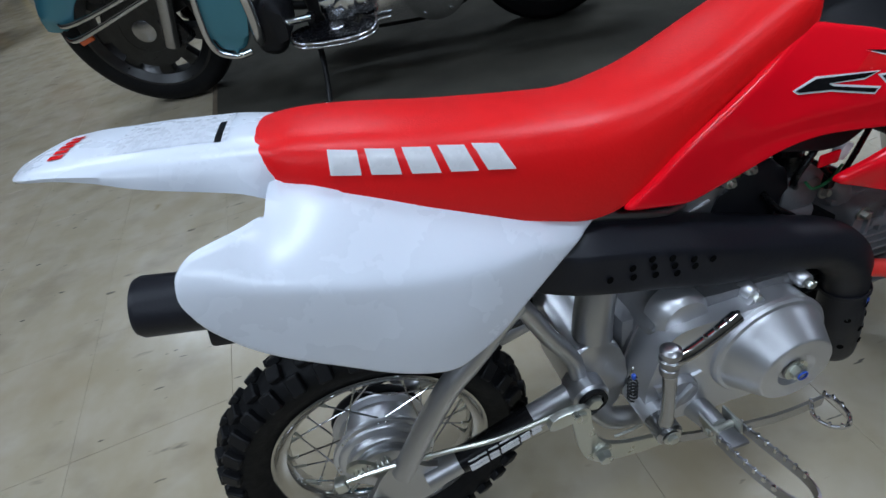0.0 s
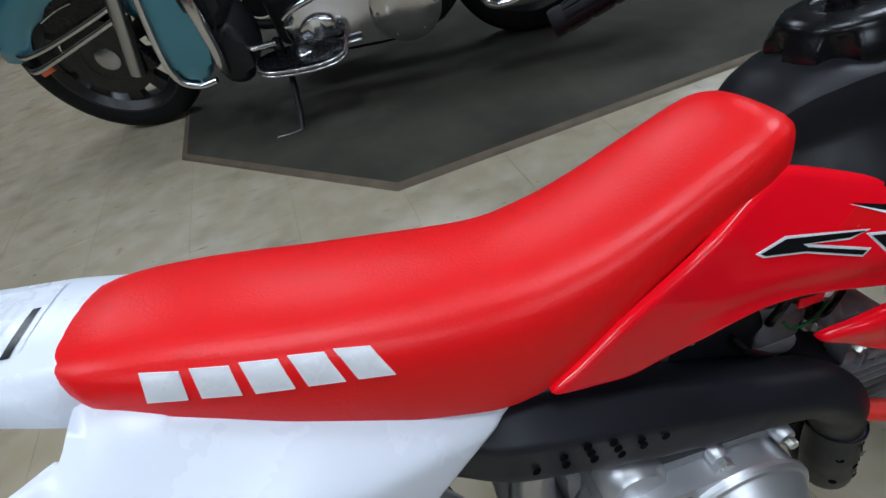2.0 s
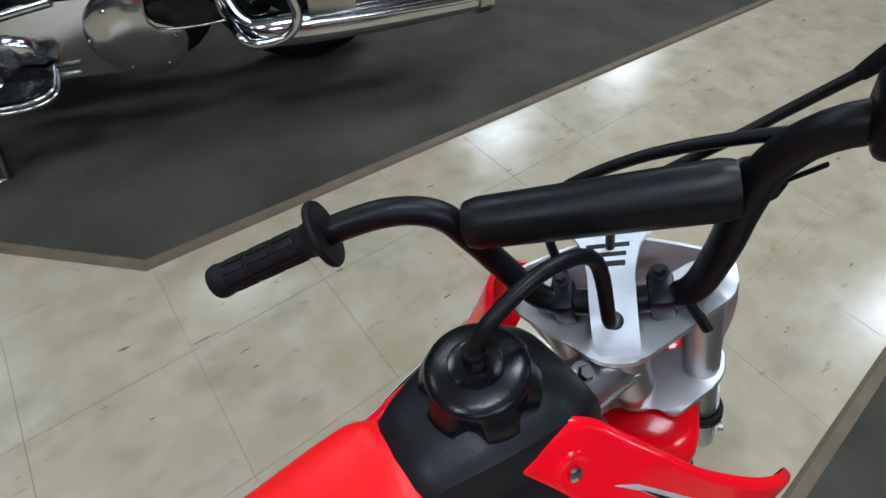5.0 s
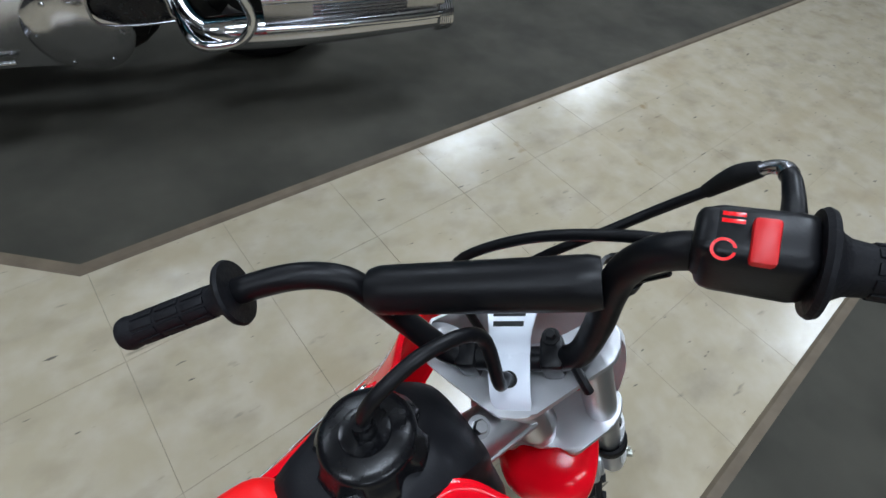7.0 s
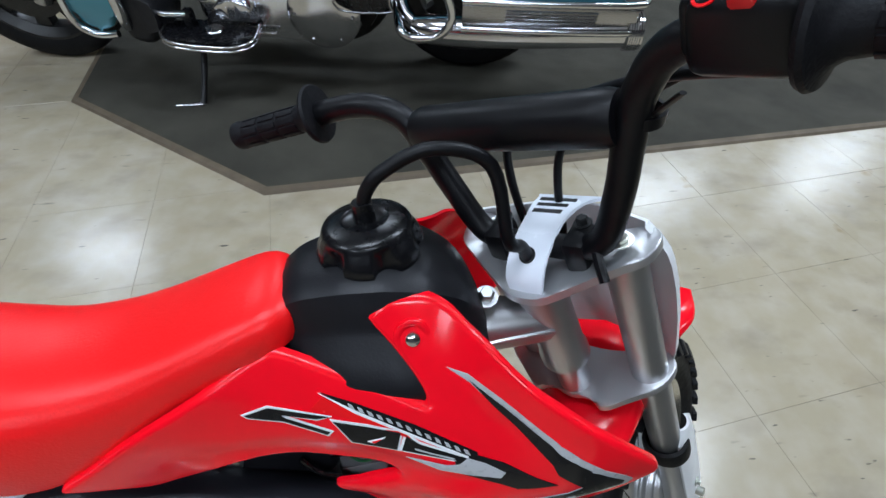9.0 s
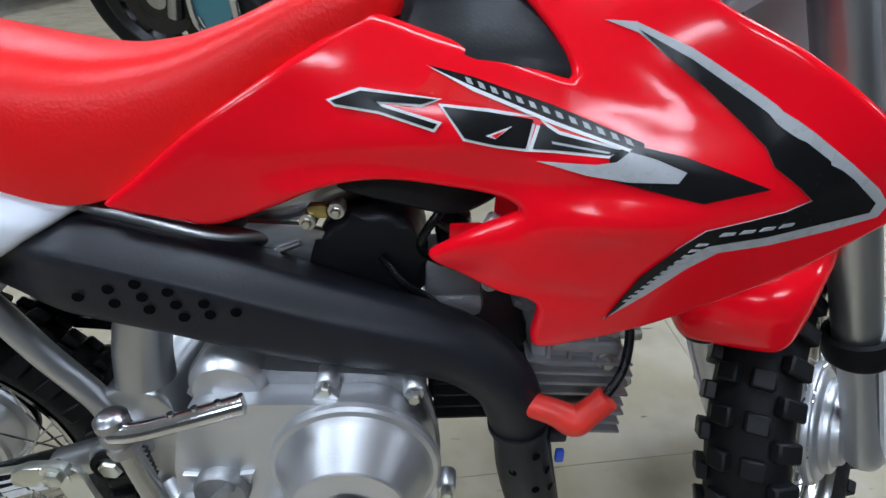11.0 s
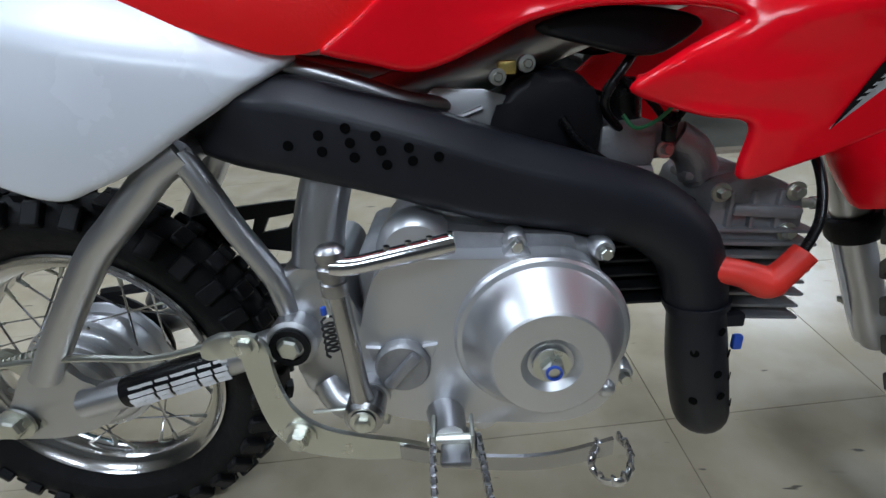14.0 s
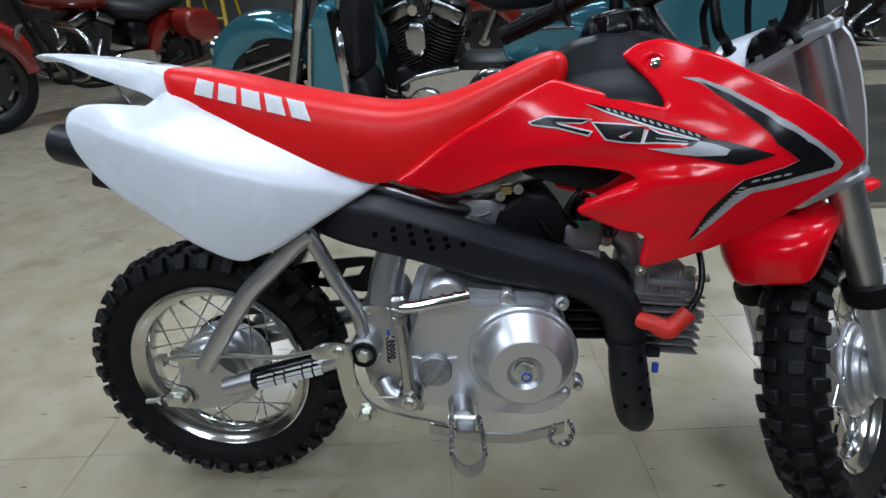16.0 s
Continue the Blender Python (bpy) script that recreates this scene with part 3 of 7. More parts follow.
sub(adj, "adjuster_bolt", sweep([(-0.048, -0.079, 0.196), (0.012, -0.079, 0.203)], 0.0032, 8, straight=True), ZINC)
sub(adj, "adjuster_nut", hexbolt((-0.022, -0.079, 0.199), (-1, 0, -0.1), 0.0065, 0.006, False), ZINC)
sub(adj, "adjuster_block", box((-0.004, -0.080, 0.201), (0.022, 0.012, 0.018), 0.002), ZINC)
brake_arm = part("brake_arm", prism(soften([(-0.020, 0.258), (-0.004, 0.268), (0.012, 0.255), (0.026, 0.232), (0.016, 0.222), (-0.002, 0.240)], 2), side, 0.050, 0.055), ZINC, BIKE, "zinc brake lever arm on the drum")
sub(brake_arm, "brake_rod", sweep([(-0.030, -0.064, 0.252), (0.02, -0.070, 0.262), (0.09, -0.082, 0.272), (0.16, -0.092, 0.276), (0.240, -0.103, 0.300)], 0.0030, 8), ZINC)
sub(brake_arm, "brake_spring", sweep([(-0.008 + 0.0008 * k + 0.0, -0.064 + 0.0048 * math.cos(k * 0.9), 0.2555 + 0.0002 * k + 0.0048 * math.sin(k * 0.9)) for k in range(56)], 0.0009, 5, n=1), ZINC)
sub(brake_arm, "adjusting_nut", box((-0.024, -0.064, 0.252), (0.014, 0.014, 0.016), 0.003), ZINC)
guard = soften([(0.122, 0.338), (0.128, 0.348), (0.168, 0.3565), (0.264, 0.364), (0.276, 0.352), (0.270, 0.318), (0.250, 0.304), (0.205, 0.312), (0.150, 0.318)], 1)
windows = [[(0.1712, 0.3283), (0.1955, 0.3272), (0.2022, 0.3446), (0.1768, 0.3425)], [(0.2080, 0.3293), (0.2348, 0.3332), (0.2455, 0.3490), (0.2168, 0.3450)]]
chain = part("chain_guard", pierced(guard, windows, lambda a, b, h: (a, h, b), 0.045, 0.050), SATIN, BIKE, "black slotted chain guard")
shock = part("shock_absorber", sweep([(0.228, 0.005, 0.430), (0.33, 0.005, 0.445)], 0.022, 14, straight=True), DARK, BIKE, "dark rear shock absorber")
sprocket = part("sprocket", lathe([(0, 0), (0.062, 0), (0.062, 0.003), (0, 0.003)], (0.018, 0.045, 0.205), (0, 1, 0), 30), DARK, BIKE)
part("drive_chain", sweep([(0.018, 0.049, 0.268), (0.16, 0.049, 0.282), (0.29, 0.049, 0.292)], 0.006, 6, straight=True), DARK, BIKE)

# frame ----------------------------------------------------------------
spine = part("frame", sweep([(0.665, 0, 0.545), (0.60, 0, 0.540), (0.50, 0, 0.505), (0.40, 0, 0.470), (0.31, 0, 0.455), (0.19, 0, 0.500), (0.06, 0, 0.56)], [0.026, 0.024, 0.022, 0.021, 0.018, 0.014, 0.012], 18), FRAME, BIKE, "silver painted steel frame")
# silver rail coloured darker here: the shade beneath the seat is in its material
sub(spine, "seat_rail", sweep([(0.405, -0.026, 0.452), (0.372, -0.040, 0.458), (0.33, -0.044, 0.474), (0.27, -0.043, 0.493), (0.15, -0.040, 0.53), (0.03, -0.030, 0.575)], 0.0080, 14), STEEL)
sub(spine, "seat_rail", sweep([(0.46, 0.045, 0.500), (0.38, 0.056, 0.474), (0.27, 0.055, 0.492), (0.15, 0.045, 0.53), (0.03, 0.035, 0.575)], 0.0095, 12), FRAME)
sub(spine, "down_tube", sweep([(0.335, -0.028, 0.465), (0.312, -0.040, 0.420), (0.296, -0.046, 0.372), (0.290, -0.050, 0.335)], [0.020, 0.020, 0.021, 0.022], 20), FRAME)
sub(spine, "frame_gusset", prism(soften([(0.375, 0.468), (0.45, 0.462), (0.445, 0.445), (0.415, 0.405), (0.385, 0.402)], 1), side, 0.028, 0.034, 0.001), FRAME)
sub(spine, "frame_rib", sweep([(0.380, -0.036, 0.420), (0.400, -0.036, 0.438), (0.430, -0.036, 0.450)], 0.0022, 8), FRAME)
pivot_plate = [(0.258, 0.330), (0.268, 0.337), (0.300, 0.337), (0.310, 0.330), (0.316, 0.310), (0.325, 0.285), (0.318, 0.235), (0.300, 0.212), (0.275, 0.205), (0.262, 0.225), (0.262, 0.290)]
sub(spine, "pivot_casting", prism(soften(pivot_plate, 1), side, -0.05, 0.068, 0.005, 3), FRAME)
sub(spine, "lower_tube", sweep([(0.285, -0.060, 0.222), (0.30, -0.072, 0.206), (0.34, -0.078, 0.200)], [0.016, 0.014, 0.012], 14), FRAME)
for p in ((0.441, -0.036, 0.472), (0.462, -0.036, 0.480)):
    sub(spine, "frame_lug", lathe([(0, 0), (0.006, 0), (0.006, 0.012), (0, 0.012)], p, (0, -1, 0), 14), FRAME)
    sub(spine, "lug_bolt", hexbolt(Vector(p) + Vector((0, -0.012, 0)), (0, -1, 0), 0.0035, 0.004), ZINC)
neck = part("steering_neck", lathe([(0, 0.012), (0.0215, 0.012), (0.0225, 0.004), (0.0225, -0.075), (0.0245, -0.080), (0.0245, -0.092), (0, -0.092)], STEM + A_ * -0.022, A_, 28), FRAME, BIKE, "silver steering head tube")
sub(neck, "neck_gusset", sweep([STEM + A_ * -0.055, (0.645, 0, 0.548), (0.60, 0, 0.535)], [0.022, 0.026, 0.022], 16), FRAME)
sub(neck, "neck_weld", sweep([STEM + A_ * -0.05 + Vector((-0.004, -0.0225, 0)), (0.660, -0.025, 0.548), (0.635, -0.024, 0.532)], 0.0028, 8), FRAME)
sub(neck, "neck_bolt", hexbolt((0.669, -0.008, 0.590), (-0.1, -0.4, 0.9), 0.0066, 0.010), STEEL, "zinc hex bolt")
sub(neck, "top_seal", lathe([(0, 0), (0.0235, 0), (0.0235, 0.009), (0, 0.009)], STEM + A_ * -0.010, A_, 24), GLOSSBLACK)

# engine ---------------------------------------------------------------
engine = part("engine_case", box((0.42, 0.01, 0.284), (0.20, 0.135, 0.140), 0.014), CAST, BIKE, "cast alloy crankcase")
cover_outline = [(0.341, 0.349), (0.351, 0.361), (0.367, 0.3665), (0.400, 0.3645), (0.438, 0.3630), (0.470, 0.3630), (0.490, 0.3620), (0.508, 0.3510), (0.5185, 0.3330), (0.5275, 0.2900), (0.5300, 0.2550), (0.5230, 0.2330), (0.5050, 0.2170), (0.4745, 0.2110), (0.4400, 0.2150), (0.4050, 0.2150), (0.3690, 0.2190), (0.3400, 0.2280), (0.3270, 0.2390), (0.3225, 0.2600), (0.3235, 0.2920), (0.3320, 0.3210)]
sub(engine, "right_cover", prism(soften(cover_outline, 2), side, 0.045, 0.103, 0.013, 5), ALU, "satin silver crankcase cover")
sub(engine, "cover_flange", prism(soften([(0.46 + (x - 0.425) * 1.035 - 0.035, 0.285 + (z - 0.285) * 1.045) for x, z in cover_outline], 2), side, 0.052, 0.060, 0.001), CAST)
CL = Vector((0.4660, -0.103, 0.2985))
part("clutch_cover", lathe([(0.0665, 0), (0.0660, 0.004), (0.0640, 0.0065), (0.0605, 0.0078), (0.0590, 0.0095), (0.0575, 0.0120), (0.0415, 0.0385), (0.0400, 0.0395), (0.0215, 0.0395), (0.0203, 0.0385), (0.0160, 0.0350), (0, 0.0350)], CL, (0, -1, 0), 72), ALU, engine, "round stepped clutch cover", 16)
sub(engine, "clutch_bolt", hexbolt(CL + Vector((0, -0.0375, 0)), (0, -1, 0), 0.0085, 0.007), ZINC)
sub(engine, "bolt_mark", lathe([(0.0042, 0), (0.0058, 0), (0.0058, 0.0012), (0.0042, 0.0012)], CL + Vector((0, -0.0467, 0)), (0, -1, 0), 16), BLUEMARK, "blue paint mark")
for x, z in ((0.5025, 0.2450), (0.5185, 0.2460)):
    sub(engine, "cover_dimple", lathe([(0.0085, 0), (0.007, 0.006), (0.004, 0.0085), (0, 0.009)], (x, -0.101, z), (0, -1, 0), 18), ALU)
for x, z in ((0.4485, 0.3690), (0.5131, 0.3600), (0.5370, 0.2480), (0.338, 0.222)):
    b = sub(engine, "cover_lug", lathe([(0, -0.012), (0.0095, -0.012), (0.0085, 0.002), (0.007, 0.004), (0, 0.004)], (x, -0.088, z), (0, -1, 0), 18), ALU)
    hexbolt_bm = hexbolt((x, -0.0915, z), (0, -1, 0), 0.0052, 0.006, False)
    sub(engine, "cover_bolt", hexbolt_bm, ZINC)
sub(engine, "lug_fin", prism([(0.436, 0.360), (0.4485, 0.376), (0.461, 0.360)], side, 0.07, 0.098, 0.002), ALU)
sub(engine, "lower_boss", lathe([(0, 0), (0.019, 0), (0.0165, 0.020), (0.011, 0.028), (0, 0.030)], (0.420, -0.072, 0.2185), (0, -1, -0.15), 22), ALU)
sub(engine, "filler_cap", lathe([(0, 0), (0.0215, 0), (0.0215, 0.009), (0.0195, 0.012), (0, 0.012)], (0.3594, -0.101, 0.279), (0, -1, 0), 30), CAST, "round oil filler cap")
sub(engine, "filler_grip", box((0.3594, -0.1145, 0.279), (0.036, 0.007, 0.009), 0.002, Matrix.Rotation(radians(-48), 4, "Y")), CAST)
for s in (-1, 1):
    sub(engine, "filler_ear", prism([(0.3594 + s * 0.016, 0.2945), (0.3594 + s * 0.0275, 0.2960), (0.3594 + s * 0.0225, 0.2830)], side, 0.100, 0.107, 0.001), ALU)
sub(engine, "upper_case", prism(soften([(0.335, 0.345), (0.343, 0.364), (0.356, 0.380), (0.378, 0.388), (0.398, 0.378), (0.45, 0.374), (0.500, 0.370), (0.520, 0.350), (0.50, 0.335), (0.36, 0.335)], 2), side, -0.02, 0.082, 0.010, 3), CAST, "dull grey upper crankcase")
sub(engine, "starter_dome", lathe([(0.030, 0), (0.030, 0.020), (0.024, 0.028), (0, 0.031)], (0.374, -0.062, 0.363), (0, -1, 0), 30), ALU)
sub(engine, "left_cover", prism(soften(cover_outline, 2), lambda a, b, h: (a, h, b), 0.06, 0.088, 0.010, 3), ALU)
sub(engine, "shaft_boss", lathe([(0, 0), (0.017, 0), (0.0160, 0.045), (0, 0.045)], (0.3320, -0.070, 0.2545), (0, -1, 0), 20), ALU)

engine.location.z = -0.010
cyl = part("cylinder", box((0.565, 0.0, 0.325), (0.085, 0.076, 0.076), 0.006), ENGBLACK, BIKE, "black finned cylinder barrel")
for k in range(7):
    sub(cyl, "barrel_fin", box((0.563, 0, 0.285 + 0.0132 * k), (0.072, 0.112, 0.0026), 0.0008), ENGBLACK)
# alloy core coloured near black, painting the shade between the fins
head = part("cylinder_head", box((0.640, 0, 0.325), (0.066, 0.070, 0.092), 0.006), DARK, BIKE, "cast alloy finned cylinder head")
for k in range(8):
    sub(head, "head_fin", box((0.648, 0, 0.268 + 0.0112 * k), (0.092 - 0.004 * (k % 2), 0.120, 0.0030), 0.0008, Matrix.Rotation(radians(4), 4, "Y")), HEADCAST)
sub(head, "rocker_cover", prism(soften([(0.606, 0.362), (0.612, 0.384), (0.640, 0.390), (0.668, 0.383), (0.684, 0.366), (0.684, 0.335), (0.660, 0.330), (0.612, 0.336)], 1), side, -0.045, 0.052, 0.004, 2), HEADCAST)
sub(head, "rocker_rib", box((0.650, -0.056, 0.362), (0.055, 0.008, 0.010), 0.003, Matrix.Rotation(radians(6), 4, "Y")), HEADCAST)
for z in (0.362, 0.312):
    sub(head, "head_stud", lathe([(0, 0), (0.004, 0), (0.004, 0.012), (0.0055, 0.012), (0.0055, 0.018), (0, 0.018)], (0.683, -0.042, z), (1, 0, 0), 10), ZINC)
sub(head, "head_base", sweep([(0.59, -0.03, 0.283), (0.63, -0.03, 0.268), (0.675, -0.03, 0.276)], 0.012, 10), HEADCAST)
for x in (0.622, 0.640, 0.660):
    sub(head, "rocker_rib", box((x, -0.054, 0.362), (0.004, 0.006, 0.034), 0.001), HEADCAST)
for x, z in ((0.614, 0.378), (0.672, 0.376), (0.672, 0.342)):
    sub(head, "rocker_bolt", hexbolt((x, -0.052, z), (0, -1, 0), 0.005, 0.006), ZINC)
sub(head, "intake_elbow", sweep([(0.612, -0.018, 0.384), (0.604, -0.018, 0.404), (0.588, -0.016, 0.416)], [0.016, 0.0155, 0.015], 16), CAST)
plug = part("spark_plug_boot", sweep([(0.598, -0.080, 0.327), (0.620, -0.088, 0.324), (0.636, -0.092, 0.318), (0.645, -0.093, 0.324), (0.660, -0.092, 0.341)], [0.0105, 0.0105, 0.0125, 0.0105, 0.0098], 14), BOOT, BIKE, "bright orange-red rubber spark plug boot")
sub(plug, "ignition_lead", sweep([(0.660, -0.090, 0.342), (0.674, -0.080, 0.362), (0.678, -0.065, 0.392), (0.668, -0.045, 0.428), (0.64, -0.03, 0.46), (0.60, -0.02, 0.48)], 0.0036, 10), GLOSSBLACK)
carb = part("carburettor", box((0.545, -0.010, 0.415), (0.046, 0.050, 0.036), 0.006), CAST, BIKE, "small alloy carburettor")
sub(carb, "float_bowl", box((0.545, -0.014, 0.388), (0.050, 0.044, 0.024), 0.008), CAST)
sub(carb, "throttle_top", lathe([(0.014, 0), (0.015, 0.004), (0.015, 0.03), (0.010, 0.036), (0, 0.036)], (0.548, -0.008, 0.428), (-0.1, 0, 1), 18), GLOSSBLACK)
sub(carb, "intake_pipe", sweep([(0.566, -0.012, 0.412), (0.590, -0.012, 0.414), (0.608, -0.014, 0.402), (0.617, -0.016, 0.378)], 0.0145, 16), CAST)
sub(carb, "intake_flange", box((0.618, -0.016, 0.386), (0.046, 0.030, 0.008), 0.003), CAST)
sub(carb, "fuel_hose", sweep([(0.54, -0.03, 0.425), (0.52, -0.045, 0.45), (0.535, -0.045, 0.478), (0.555, -0.03, 0.50)], 0.0035, 10), GLOSSBLACK)
sub(carb, "clamp_screw", hexbolt((0.574, -0.034, 0.410), (0, -1, 0.2), 0.0045, 0.006), ZINC)
sub(carb, "choke_lever", box((0.575, -0.036, 0.428), (0.010, 0.010, 0.024), 0.003), GLOSSBLACK)
sub(carb, "drain_tube", sweep([(0.535, -0.036, 0.380), (0.53, -0.045, 0.40), (0.505, -0.045, 0.42), (0.49, -0.04, 0.44)], 0.003, 8), GLOSSBLACK)
air = part("air_box", prism(soften([(0.430, 0.395), (0.435, 0.440), (0.452, 0.470), (0.50, 0.478), (0.522, 0.450), (0.526, 0.405), (0.50, 0.385), (0.45, 0.384)], 2), side, -0.045, 0.036, 0.010, 3), TANK, BIKE, "black plastic air filter box")
sub(air, "air_hose", sweep([(0.505, -0.008, 0.415), (0.525, -0.008, 0.415)], 0.020, 16, straight=True), RUBBER)
harness = part("wiring", sweep([(0.61, -0.035, 0.478), (0.585, -0.045, 0.452), (0.572, -0.045, 0.432), (0.555, -0.04, 0.45), (0.53, -0.04, 0.468)], 0.0028, 8), GLOSSBLACK, BIKE, "thin cables above the engine")
sub(harness, "green_wire", sweep([(0.575, -0.045, 0.448), (0.560, -0.048, 0.436), (0.545, -0.046, 0.430), (0.535, -0.044, 0.440)], 0.0016, 6), mat("green_wire", (0.03, 0.25, 0.10), 0.4))
sub(harness, "red_tag", box((0.553, -0.047, 0.462), (0.024, 0.003, 0.014), 0.002), RED)
sub(harness, "white_connector", box((0.572, -0.042, 0.464), (0.012, 0.010, 0.018), 0.002, Matrix.Rotation(0.5, 4, "Y")), CLEAR)
sub(harness, "yellow_clip", box((0.448, -0.040, 0.478), (0.014, 0.010, 0.010), 0.002), BRASSY)

kick = part("kick_starter", sweep([(0.3303, -0.1270, 0.2550), (0.3290, -0.1300, 0.2800), (0.3272, -0.1330, 0.3250), (0.3248, -0.1335, 0.3625), (0.3240, -0.1335, 0.3800)], [0.0105, 0.0074, 0.0070, 0.0070, 0.0080], 14), DULLCHROME, BIKE, "folding chrome kick start lever")
sub(kick, "kick_boss", lathe([(0, 0), (0.0150, 0), (0.0150, 0.022), (0.012, 0.025), (0, 0.025)], (0.3305, -0.114, 0.2545), (0, -1, 0), 22), DULLCHROME)
sub(kick, "boss_bolt", hexbolt((0.3303, -0.1400, 0.2545), (0, -1, 0), 0.006, 0.004), ZINC)
sub(kick, "kick_joint", lathe([(0, -0.004), (0.0085, -0.004), (0.0092, 0.000), (0.0092, 0.005), (0.0080, 0.006), (0.0080, 0.009), (0.0100, 0.010), (0.0100, 0.016), (0.0082, 0.0175), (0.0082, 0.020), (0.0098, 0.021), (0.0098, 0.027), (0.0070, 0.030), (0.0050, 0.031), (0, 0.031)], (0.3238, -0.1339, 0.3620), (0, 0, 1), 20), STEEL)
sub(kick, "kick_pedal", sweep([(0.3245, -0.1370, 0.3790), (0.3390, -0.1365, 0.3785), (0.3690, -0.1300, 0.3815), (0.4020, -0.1210, 0.3845)], [0.0075, 0.0065, 0.0068, 0.0072], 12), CHROME)
for k in range(4):
    p = Vector((0.3600, -0.1320, 0.3810)).lerp(Vector((0.4010, -0.1215, 0.3845)), k / 3)
    sub(kick, "pedal_knurl", lathe([(0, 0), (0.0030, 0), (0.0022, 0.0082), (0, 0.0082)], p, (0, 0, 1), 8), CHROME)
kick.location.z = -0.010
spring = part("brake_switch_spring", sweep([(0.306 + 0.005 * math.cos(k * 0.8), -0.104 + 0.005 * math.sin(k * 0.8), 0.312 - 0.0007 * k) for k in range(46)], 0.0011, 5, n=1), DARK, BIKE, "small coil spring")
sub(spring, "spring_hook", sweep([(0.306, -0.104, 0.330), (0.306, -0.100, 0.318), (0.306, -0.104, 0.311)], 0.0012, 6), ZINC)
sub(spring, "blue_mark", box((0.305, -0.107, 0.320), (0.004, 0.004, 0.007), 0.001), BLUEMARK, "blue paint dab")

pedal = part("brake_pedal", prism(soften([(0.234, 0.302), (0.246, 0.309), (0.257, 0.301), (0.257, 0.275), (0.262, 0.245), (0.275, 0.224), (0.302, 0.209), (0.372, 0.195), (0.376, 0.183), (0.330, 0.180), (0.282, 0.187), (0.254, 0.199), (0.243, 0.224), (0.238, 0.258)], 2), side, 0.102, 0.107, 0.001), ZINC, BIKE, "zinc-plated rear brake pedal")
bar_line = spline([(0.350, -0.108, 0.1905), (0.40, -0.118, 0.1880), (0.45, -0.130, 0.1960), (0.480, -0.138, 0.2080), (0.512, -0.146, 0.2265)], 6)
sub(pedal, "pedal_bar", loft([[p + Vector((0, y, z)) for y, z in ((-0.0018, -0.0070), (0.0018, -0.0070), (0.0018, 0.0070), (-0.0018, 0.0070))] for p in bar_line]), DULLCHROME)
pad = [(0.502, -0.143, 0.224), (0.494, -0.156, 0.220), (0.496, -0.172, 0.223), (0.505, -0.181, 0.230), (0.514, -0.174, 0.234), (0.520, -0.156, 0.232), (0.518, -0.143, 0.229)]
sub(pedal, "pedal_pad", sweep(pad, 0.0036, 10, flat=0.6), CHROME)
for p in spline(pad, 3)[::2]:
    sub(pedal, "pedal_tooth", lathe([(0.0030, 0), (0.0014, 0.006), (0, 0.006)], p, (-0.2, 0.1, 1), 6), CHROME)
sub(pedal, "pedal_bolt", hexbolt((0.268, -0.107, 0.212), (0, -1, 0), 0.009, 0.009), ZINC)
sub(pedal, "clevis", prism(soften([(0.206, 0.296), (0.214, 0.312), (0.250, 0.313), (0.252, 0.298), (0.215, 0.291)], 1), side, 0.104, 0.112, 0.001), ZINC)
sub(pedal, "clevis_pin", hexbolt((0.243, -0.112, 0.304), (0, -1, 0), 0.0072, 0.004), ZINC)
sub(pedal, "return_wire", sweep([(0.283, -0.108, 0.236), (0.303, -0.108, 0.237), (0.318, -0.106, 0.236)], 0.0016, 6), ZINC)
pedal.location.z = -0.008

peg = part("foot_peg", sweep([(0.385, -0.078, 0.2260), (0.391, -0.112, 0.2270), (0.393, -0.134, 0.2290)], [0.017, 0.015, 0.012], 14), FRAME, BIKE, "serrated steel foot peg")
loop = [(0.380, -0.136, 0.2320), (0.381, -0.172, 0.2385), (0.387, -0.222, 0.2490), (0.402, -0.240, 0.2530), (0.417, -0.222, 0.2490), (0.416, -0.172, 0.2385), (0.412, -0.136, 0.2320)]
sub(peg, "peg_frame", loft([[p + Vector((0, 0, h)) + n_ * w_ for w_, h in ((-0.0016, -0.0075), (0.0016, -0.0075), (0.0016, 0.0055), (-0.0016, 0.0055))] for p, n_ in ((p, (p - Vector((0.398, -0.180, p.z))).normalized()) for p in spline(loop, 5))]), STEEL, "toothed steel blade bent to a loop")
for s_ in (-1, 1):
    sub(peg, "peg_ear", box((0.3955 + s_ * 0.0145, -0.134, 0.2320), (0.0035, 0.028, 0.020), 0.0012, Matrix.Rotation(radians(-8), 4, "X")), ZINC)
sub(peg, "peg_pin", sweep([(0.376, -0.136, 0.2310), (0.416, -0.136, 0.2310)], 0.0042, 10, straight=True), ZINC)
for k in range(8):
    for x in (0.3800, 0.4145):
        p = Vector((x + 0.0045 * k / 8, -0.142 - 0.0104 * k, 0.2345 + 0.0020 * k))
        sub(peg, "peg_tooth", lathe([(0.0030, 0), (0.0020, 0.0050), (0, 0.0052)], p, (0, 0.18, 1), 6), CHROME)
sub(peg, "peg_plate", box((0.397, -0.140, 0.2280), (0.022, 0.046, 0.005), 0.002, Matrix.Rotation(radians(-12), 4, "X")), STEEL)
sub(peg, "peg_spring", sweep([(0.384 + 0.0005 * k, -0.124 + 0.006 * math.cos(k * 0.9), 0.218 + 0.006 * math.sin(k * 0.9)) for k in range(50)], 0.001, 5, n=1), ZINC)
peg.location.z = -0.010

